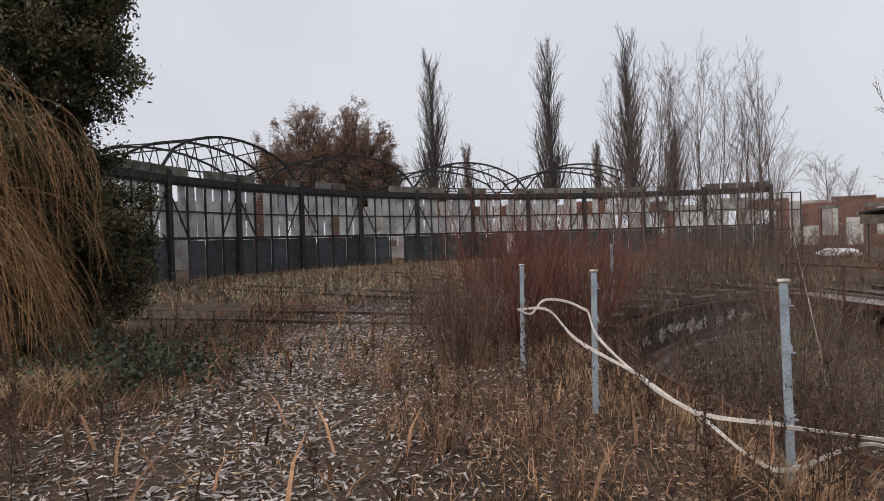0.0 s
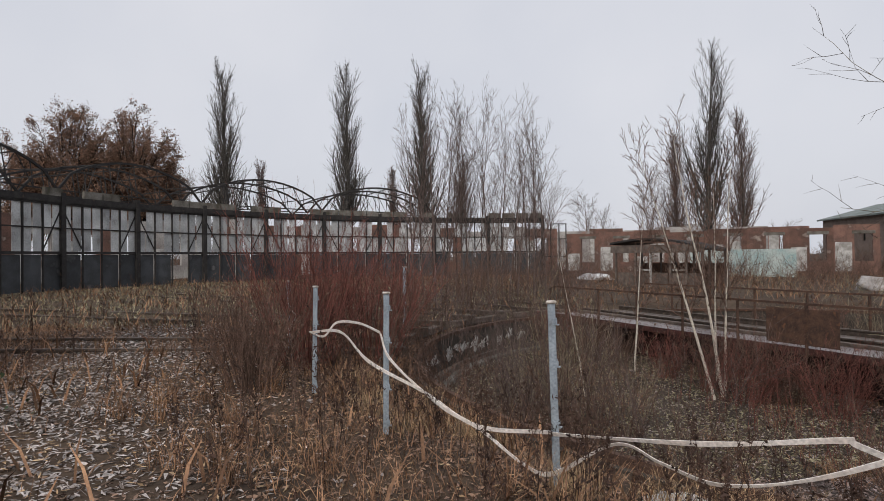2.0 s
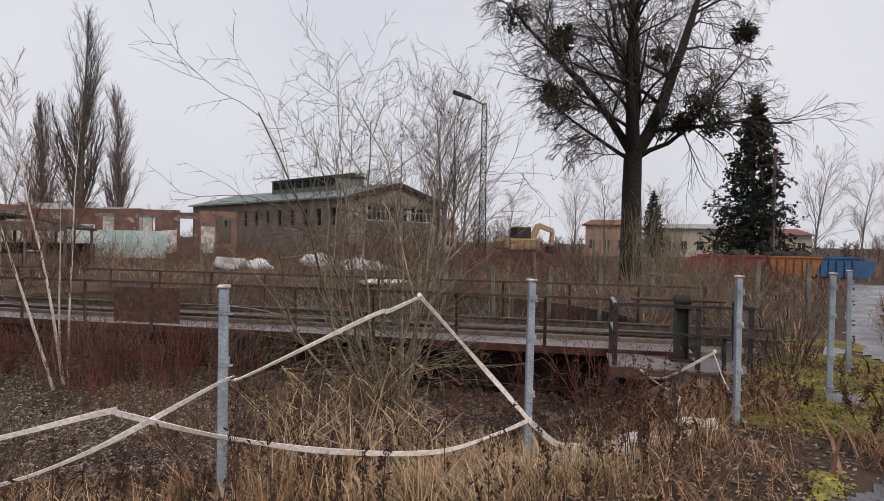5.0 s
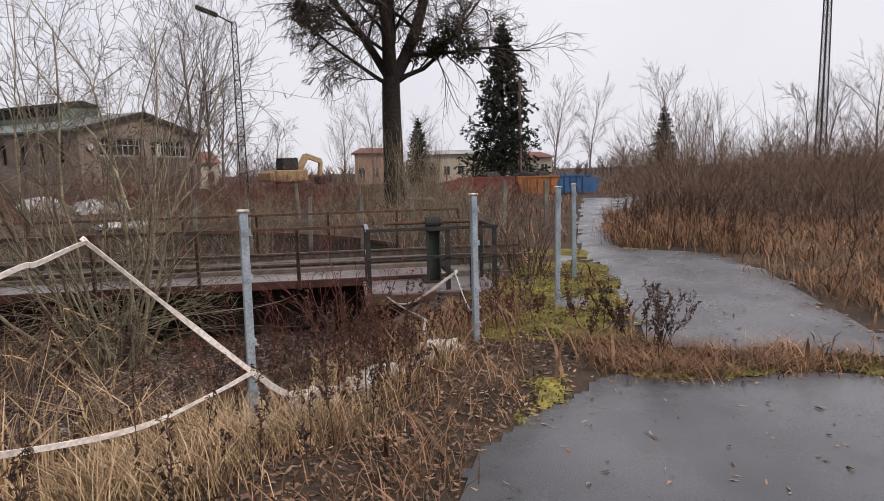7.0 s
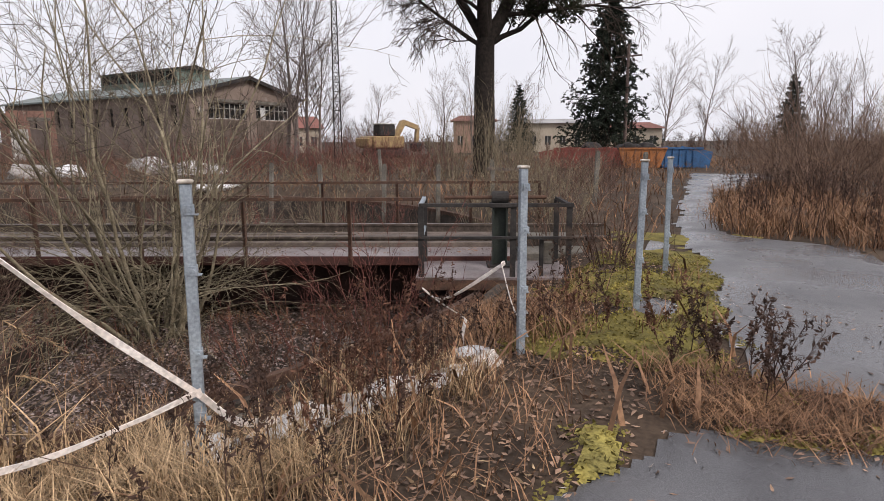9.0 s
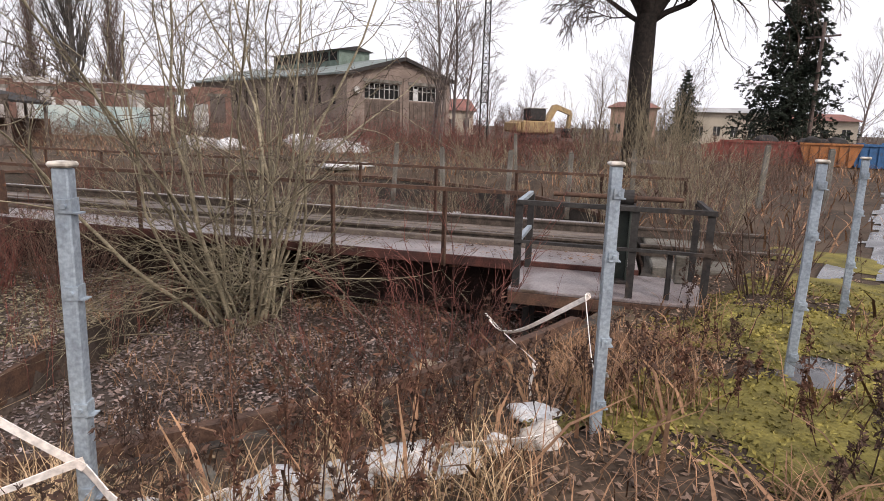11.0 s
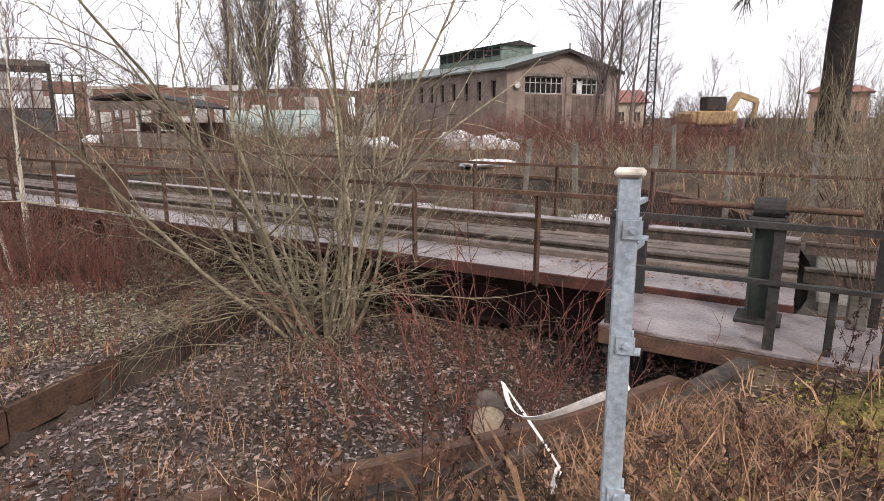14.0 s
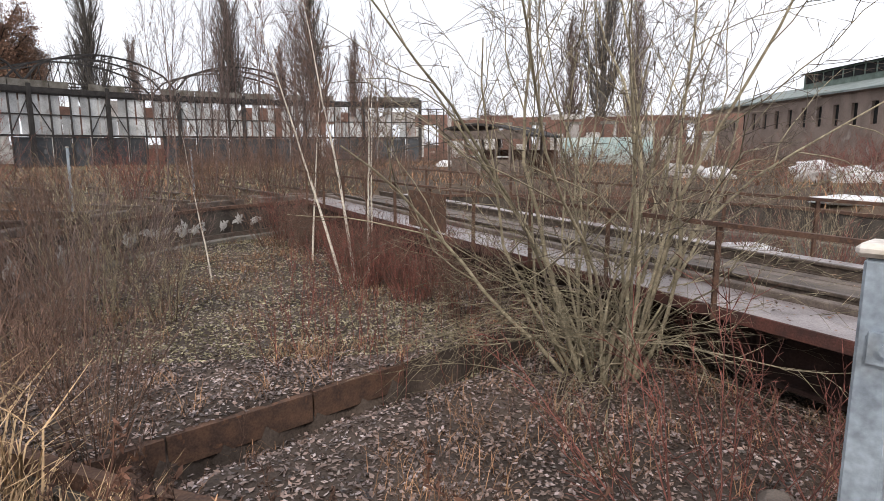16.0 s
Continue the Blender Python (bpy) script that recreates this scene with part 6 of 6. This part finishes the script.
ruin = empty("roundhouse_ruin", Matrix(), "roofless brick rear wall with flaking white plaster", "ruin")
for k in range(-3, 13):
    for part_i in range(2):
        a, b = fpt(k + part_i * 0.5, FR + 12), fpt(k + part_i * 0.5 + 0.5, FR + 12)
        ln = (b - a).length
        m = Matrix.Translation(a) @ Matrix.Rotation(math.atan2(b.y - a.y, b.x - a.x), 4, "Z")
        top = 4.7 + rng.normal() * 0.2 - (0.4 if k > 8 else 0)
        hole = (ln * 0.28, ln * 0.72, 1.1, 3.5)
        part("wall_bay", wall_with_holes(0, ln, -0.2, top, [hole], 0, 0.4, m), M["brick" if (k * 2 + part_i) % 5 in (0, 3) else "plaster"], ruin)
        part("plaster_patch", boxed(0.05, hole[0] - 0.05, -0.025, -0.003, 0.2, 2.0 + rng.random() * 1.6, m), M["white_paint"], ruin, "flaking white plaster")
# brick wall continuing past the end of the front
wall2 = empty("brick_ruin_wall", Matrix(), "broken red brick wall with window gaps and white plaster", "ruin")
wa, wb = Vector((14.2, 57.5, 0)), Vector((36, 45.5, 0))
m = Matrix.Translation(wa) @ Matrix.Rotation(math.atan2(wb.y - wa.y, wb.x - wa.x), 4, "Z")
L2 = (wb - wa).length
nb = 8
for i in range(nb):
    x0, x1 = L2 * i / nb, L2 * (i + 1) / nb
    w = x1 - x0
    part("wall_bay", wall_with_holes(x0, x1, -0.2, 3.9 + rng.normal() * 0.12, [(x0 + w * 0.45, x0 + w * 0.85, 1.0, 3.2)], 0, 0.4, m), M["brick"], wall2)
    part("plaster_patch", boxed(x0 + 0.1, x0 + w * 0.4, -0.03, -0.003, 0.2, 1.4 + rng.random() * 1.2, m), M["white_paint"], wall2, "flaking white plaster")
    part("lintel", boxed(x0 + w * 0.4, x0 + w * 0.9, -0.04, -0.003, 3.2, 3.45, m), M["concrete"], wall2)
# open steel frame at the end of the front
fr = empty("steel_frame", Matrix(), "open rusty steel frame at the end of the roundhouse front", "frame")
a, b = fpt(9), fpt(9.42)
for s in (0.35, 0.7, 1.0):
    q = a.lerp(b, s)
    part("upright", barred(q, q + Vector((0, 0, 4.45)), 0.08, 0.08, (1, 0, 0)), M["dark_iron"], fr)
for z in (1.6, 3.1, 4.4):
    part("cross_bar", barred(a + Vector((0, 0, z)), b + Vector((0, 0, z)), 0.07), M["dark_iron"], fr)

# ---- pale painted wall and open shed ----
M["graffiti"] = mat("faded_painted_wall", (0.5, 0.56, 0.53), (0.3, 0.42, 0.42), 0.9, 0.9, 0, 0.2, 10, (0.6, 0.55, 0.48))
gw = empty("painted_wall", Matrix.Translation((21.2, 46.4, 0)) @ Matrix.Rotation(math.atan2(-5.1, 4.5), 4, "Z"), "pale concrete wall with faded blue-green paint", "wall")
for i in range(5):
    part("wall_panel", boxed(i * 1.5 + 0.01, i * 1.5 + 1.49, 0, 0.15, 0, 2.0), M["graffiti"], gw)
shed = empty("open_shed", Matrix.Translation((10.4, 31.2, 0)) @ Matrix.Rotation(math.atan2(-3.1, 3.0), 4, "Z"), "collapsing wooden shed with a sagging dark roof", "shed")
bm = bmesh.new()
n = 10
top = []
for i in range(n + 1):
    x = -0.3 + 5.0 * i / n
    z = 2.2 + 0.28 * math.sin(math.pi * i / n) - 0.35 * (i / n) ** 2
    top.append([bm.verts.new((x, y, z - 0.05 * (y > 1) + dz)) for y in (-0.5, 2.8) for dz in (0, 0.1)])
for i in range(n):
    a, b = top[i], top[i + 1]
    for f in ((a[0], b[0], b[2], a[2]), (a[1], a[3], b[3], b[1]), (a[0], a[1], b[1], b[0]), (a[2], b[2], b[3], a[3])):
        bm.faces.new(f)
bm.faces.new((top[0][0], top[0][2], top[0][3], top[0][1]))
bm.faces.new((top[-1][0], top[-1][1], top[-1][3], top[-1][2]))
bmesh.ops.recalc_face_normals(bm, faces=bm.faces)
part("roof", bm, M["dark_iron"], shed)
part("fascia", boxed(-0.25, 4.6, -0.5, -0.46, 1.75, 2.15), M["plank"], shed)
for x in (0, 1.1, 1.9, 2.9, 3.7, 4.5):
    part("post", boxed(x - 0.05, x + 0.05, -0.45, -0.35, -0.1, 2.1), M["plank" if x != 1.9 else "white_paint"], shed)
    part("post", boxed(x - 0.05, x + 0.05, 2.6, 2.7, -0.1, 2.1), M["plank"], shed)
for x in (1.2, 3.0):
    part("railing", boxed(x, x + 0.7, -0.42, -0.38, 0.85, 0.92), M["white_paint"], shed)
part("back_wall", boxed(-0.1, 4.6, 2.72, 2.8, -0.1, 1.2), M["rust"], shed)
for i in range(5):
    part("low_board", boxed(0.1 + i * 0.9, 0.95 + i * 0.9, -0.34, -0.31, -0.1, 0.75), M["plank"], shed)

# ---- lattice lamp masts ----
def mast(x, y, h, arm, label, w=0.5):
    t = empty("lattice_mast", pose(x, y, 0, 0, 0, 30), label, "mast", "lattice masts")
    q = [(-1, -1), (1, -1), (1, 1), (-1, 1)]
    ww = lambda z: w / 2 * (1 - 0.45 * z / h)
    for sx, sy in q:
        part("leg", barred((sx * ww(0), sy * ww(0), -0.2), (sx * ww(h), sy * ww(h), h), 0.06), M["dark_iron"], t)
    n = int(h / 0.55)
    for s in range(4):
        a, b = q[s], q[(s + 1) % 4]
        bm = bmesh.new()
        for i in range(n):
            z0, z1 = h * i / n, h * (i + 1) / n
            bar(bm, (a[0] * ww(z0), a[1] * ww(z0), z0), (b[0] * ww(z1), b[1] * ww(z1), z1), 0.035)
            bar(bm, (a[0] * ww(z1), a[1] * ww(z1), z1), (b[0] * ww(z1), b[1] * ww(z1), z1), 0.03)
        part("lattice", bm, M["dark_iron"], t)
    if arm:
        d = (Matrix.Rotation(radians(-30), 4, "Z") @ Vector((*arm, 0))).normalized()
        e = Vector((0, 0, h)) + d * 0.9 + Vector((0, 0, 0.35))
        part("arm", barred((0, 0, h - 0.1), e, 0.07), M["dark_iron"], t)
        f = e + d * 1.2 + Vector((0, 0, 0.42))
        part("lamp_head", barred(e, f, 0.45, 0.2), M["dark_iron"], t, "dark flat lamp head")
    return t


mast(36.0, 19.75, 10.9, (-0.5, 0.8), "tall dark lattice lamp mast")
mast(50.2, -17.6, 17.0, None, "tall dark lattice mast beyond the road", 0.5)
pole = empty("utility_pole", pose(46.5, 3.4, 0), "grey utility pole with a cross arm", "pole")
part("shaft", cyl((0, 0, -0.2), (0, 0, 7.9), 0.13, 0.09, 8), M["twig_grey"], pole)
part("cross_arm", barred((-0.3, -0.9, 7.1), (0.3, 0.9, 7.1), 0.1), M["twig_grey"], pole)

# ---- skips, excavator, houses ----
def skip(x, y, rz, colour, label, L=3.3, W=1.9, H=1.0):
    mm = mat("skip_paint_" + label.split()[0], colour, [c * 0.7 for c in colour], 0.6, 2.5, 0, 0.15, 20, (0.12, 0.07, 0.05))
    s = empty("skip", pose(x, y, 0.05, 0, 0, rz), label, "skip", "skips beside the road")
    for sy in (-1, 1):
        bm = bmesh.new()
        p = [(-L / 2 + 0.35, 0.0), (L / 2 - 0.35, 0.0), (L / 2, H), (-L / 2, H)]
        fa = [bm.verts.new((u, sy * W / 2, z)) for u, z in p]
        fb = [bm.verts.new((u, sy * (W / 2 - 0.05), z)) for u, z in p]
        bm.faces.new(fa)
        bm.faces.new(fb[::-1])
        for i in range(4):
            j = (i + 1) % 4
            bm.faces.new((fa[j], fa[i], fb[i], fb[j]))
        bmesh.ops.recalc_face_normals(bm, faces=bm.faces)
        part("side", bm, mm, s)
        for i in range(5):
            u = -L / 2 + 0.5 + i * (L - 1.0) / 4
            part("rib", boxed(u - 0.04, u + 0.04, sy * W / 2 + (0.001 if sy > 0 else -0.06), sy * W / 2 + (0.06 if sy > 0 else -0.001), 0.05, H - 0.08), mm, s)
        part("rim", barred((-L / 2, sy * (W / 2 + 0.02), H + 0.04), (L / 2, sy * (W / 2 + 0.02), H + 0.04), 0.09), mm, s)
    for sx in (-1, 1):
        part("end", barred((sx * (L / 2 - 0.18), 0, 0.02), (sx * (L / 2), 0, H), W - 0.1, 0.05, (0, 1, 0)), mm, s)
    part("floor_plate", boxed(-L / 2 + 0.35, L / 2 - 0.35, -W / 2 + 0.06, W / 2 - 0.06, 0, 0.06), mm, s)
    return s


skip(37.5, 4.6, 105, (0.3, 0.07, 0.055), "red steel skip with scrap inside")
skip(38.6, 1.75, 108, (0.42, 0.16, 0.05), "orange steel skip loaded with dark scrap", 2.6)
skip(39.4, -0.1, 110, (0.035, 0.13, 0.3), "blue steel skip with sloping ends", 2.5)
for i, (x, y) in enumerate(((38.3, 2.3), (38.7, 1.4), (37.6, 4.2))):
    lump("scrap_load", x, y, 0.65, 0.35, M["dark_iron"], "dark scrap piled in a skip", "scrap", z=0.95, seed=80 + i)

M["yellow"] = mat("digger_yellow", (0.36, 0.25, 0.12), (0.26, 0.18, 0.09), 0.6, 2, 0, 0.1, 15, (0.2, 0.13, 0.07))
ex = empty("excavator", pose(52.8, 25.2, 0, 0, 0, -28) @ Matrix.Scale(0.85, 4), "yellow tracked excavator with a folded arm", "excavator")
for sy in (-1.2, 1.2):
    part("track", boxed(-2.2, 2.2, sy - 0.35, sy + 0.35, 0.0, 0.9, None, 0.25), M["dark_iron"], ex)
part("body", boxed(-2.4, 1.6, -1.4, 1.4, 1.1, 2.35, None, 0.12), M["yellow"], ex)
part("undercarriage", boxed(-1.2, 1.2, -0.9, 0.9, 0.5, 1.09), M["dark_iron"], ex)
cab = part("cab", boxed(-1.6, 0.4, -1.38, -0.1, 2.36, 3.55, None, 0.1), M["dark_iron"], ex)
part("cab_roof", boxed(-1.7, 0.5, -1.45, -0.05, 3.56, 3.66, None, 0.03), M["white_paint"], cab)
part("counterweight", boxed(-3.0, -2.41, -1.3, 1.3, 1.2, 2.2, None, 0.15), M["yellow"], ex)
part("boom", barred((1.4, 0.3, 2.0), (2.6, 0.3, 3.9), 0.5, 0.6), M["yellow"], ex)
part("boom_upper", barred((2.6, 0.3, 3.9), (4.6, 0.3, 3.3), 0.4, 0.5), M["yellow"], ex)
part("stick", barred((4.6, 0.3, 3.3), (4.4, 0.3, 1.7), 0.35, 0.4), M["yellow"], ex)
part("ram", cyl((1.2, 0.55, 2.4), (3.0, 0.55, 3.7), 0.09), M["zinc"], ex)
part("bucket", boxed(3.9, 4.9, -0.3, 0.9, 0.7, 1.6, None, 0.15), M["dark_iron"], ex)

M["orange_wall"] = mat("terracotta_render", (0.42, 0.27, 0.21), (0.36, 0.24, 0.19), 0.9, 0.6)
M["cream_wall"] = mat("cream_render", (0.5, 0.44, 0.36), (0.42, 0.37, 0.3), 0.9, 0.6)
M["tile_roof"] = mat("red_tile_roof", (0.27, 0.12, 0.1), (0.2, 0.1, 0.085), 0.85, 0.8)
M["flat_roof"] = mat("pale_flat_roof", (0.4, 0.4, 0.4), (0.3, 0.3, 0.3), 0.8, 0.6)


def house(x, y, rz, w, d, h, rh, wall, roof, label, nwin):
    o = empty("house", pose(x, y, 0, 0, 0, rz), label, "house", "houses in the distance")
    holes = [(-w / 2 + (i + 0.3) * w / nwin, -w / 2 + (i + 0.7) * w / nwin, z, z + 1.2) for i in range(nwin) for z in ((1.0,) if h < 4.5 else (1.0, 3.8)) if z + 1.3 < h]
    part("wall", wall_with_holes(-w / 2, w / 2, -0.2, h, holes, -d / 2, -d / 2 + 0.3), wall, o)
    part("wall", boxed(-w / 2, w / 2, d / 2 - 0.3, d / 2, -0.2, h), wall, o)
    for s in (-1, 1):
        part("wall", boxed(s * w / 2 - (0.3 if s > 0 else 0), s * w / 2 + (0 if s > 0 else 0.3), -d / 2 + 0.31, d / 2 - 0.31, -0.2, h), wall, o)
    for x0, x1, z0, z1 in holes:
        wd = part("window", boxed(x0, x1, -d / 2 + 0.12, -d / 2 + 0.16, z0, z1), M["door_sheet"], o)
        part("frame", boxed((x0 + x1) / 2 - 0.04, (x0 + x1) / 2 + 0.04, -d / 2 + 0.06, -d / 2 + 0.11, z0, z1), M["white_paint"], wd)
    bm = bmesh.new()
    e = 0.5
    vs = [bm.verts.new(v) for v in ((-w / 2 - e, -d / 2 - e, h), (w / 2 + e, -d / 2 - e, h), (w / 2 + e, d / 2 + e, h), (-w / 2 - e, d / 2 + e, h), (-w / 2 + w * 0.15, 0, h + rh), (w / 2 - w * 0.15, 0, h + rh))]
    for f in ((0, 1, 5, 4), (1, 2, 5), (2, 3, 4, 5), (3, 0, 4), (3, 2, 1, 0)):
        bm.faces.new([vs[i] for i in f])
    part("roof", bm, roof, o)


house(83.5, 27.5, -70, 5.5, 6, 4.2, 0.8, M["orange_wall"], M["tile_roof"], "terracotta rendered house with a red roof", 3)
house(90.5, 18.0, -73, 12, 7, 3.9, 0.7, M["cream_wall"], M["flat_roof"], "long cream house with a flat pale roof", 6)
house(77.8, 51.0, -55, 4.0, 6, 3.4, 1.7, M["cream_wall"], M["tile_roof"], "pale house with a steep red roof", 2)
house(95, 8.5, -80, 9, 7, 3.2, 0.9, M["cream_wall"], M["tile_roof"], "low house with a dark red roof", 4)
house(44, 92, -15, 8, 7, 4.0, 2.4, M["cream_wall"], M["flat_roof"], "pale gabled house far behind the yard", 3)

# ---- distant woods that close the horizon ----
def woods(name, b0, b1, dist, n, h, material, label):
    a = np.radians(rng.uniform(b0, b1, n))
    d = dist + rng.normal(size=n) * dist * 0.08
    base = np.stack([d * np.sin(a), d * np.cos(a), np.zeros(n) - 0.2], 1)
    D = rng.normal(size=(n, 3)) * (0.08, 0.08, 0) + (0, 0, 1)
    lv = grow(base, D, h * rng.uniform(0.4, 1.15, n) * (0.8 + 0.3 * np.sin(a * 31)), np.full(n, 0.07), [dict(seg=3, wob=0.06, kids=12, **{"from": 0.1}, ang=38, ratio=0.45, shape=0.3, thin=0.45, rmin=0.028), dict(seg=2, wob=0.12, up=0.06, kids=6, ang=35, ratio=0.55, rmin=0.022), dict(seg=1, wob=0.12)])
    tagged(new(name, segs_mesh(name, lv, material, 3)), label, "woods", "", "stuff")


M["far_wood"] = bark("hazy_far_wood", (0.17, 0.145, 0.13), (0.12, 0.105, 0.1))
woods("far_woods", -60, 140, 135, 900, 5.2, M["far_wood"], "far belt of bare grey-brown woods")
woods("far_scrub", -60, 140, 100, 420, 3.4, M["twig_brown"], "far belt of brown scrub")
woods("rear_woods", 140, 300, 80, 130, 7, M["far_wood"], "belt of bare woods behind the start")
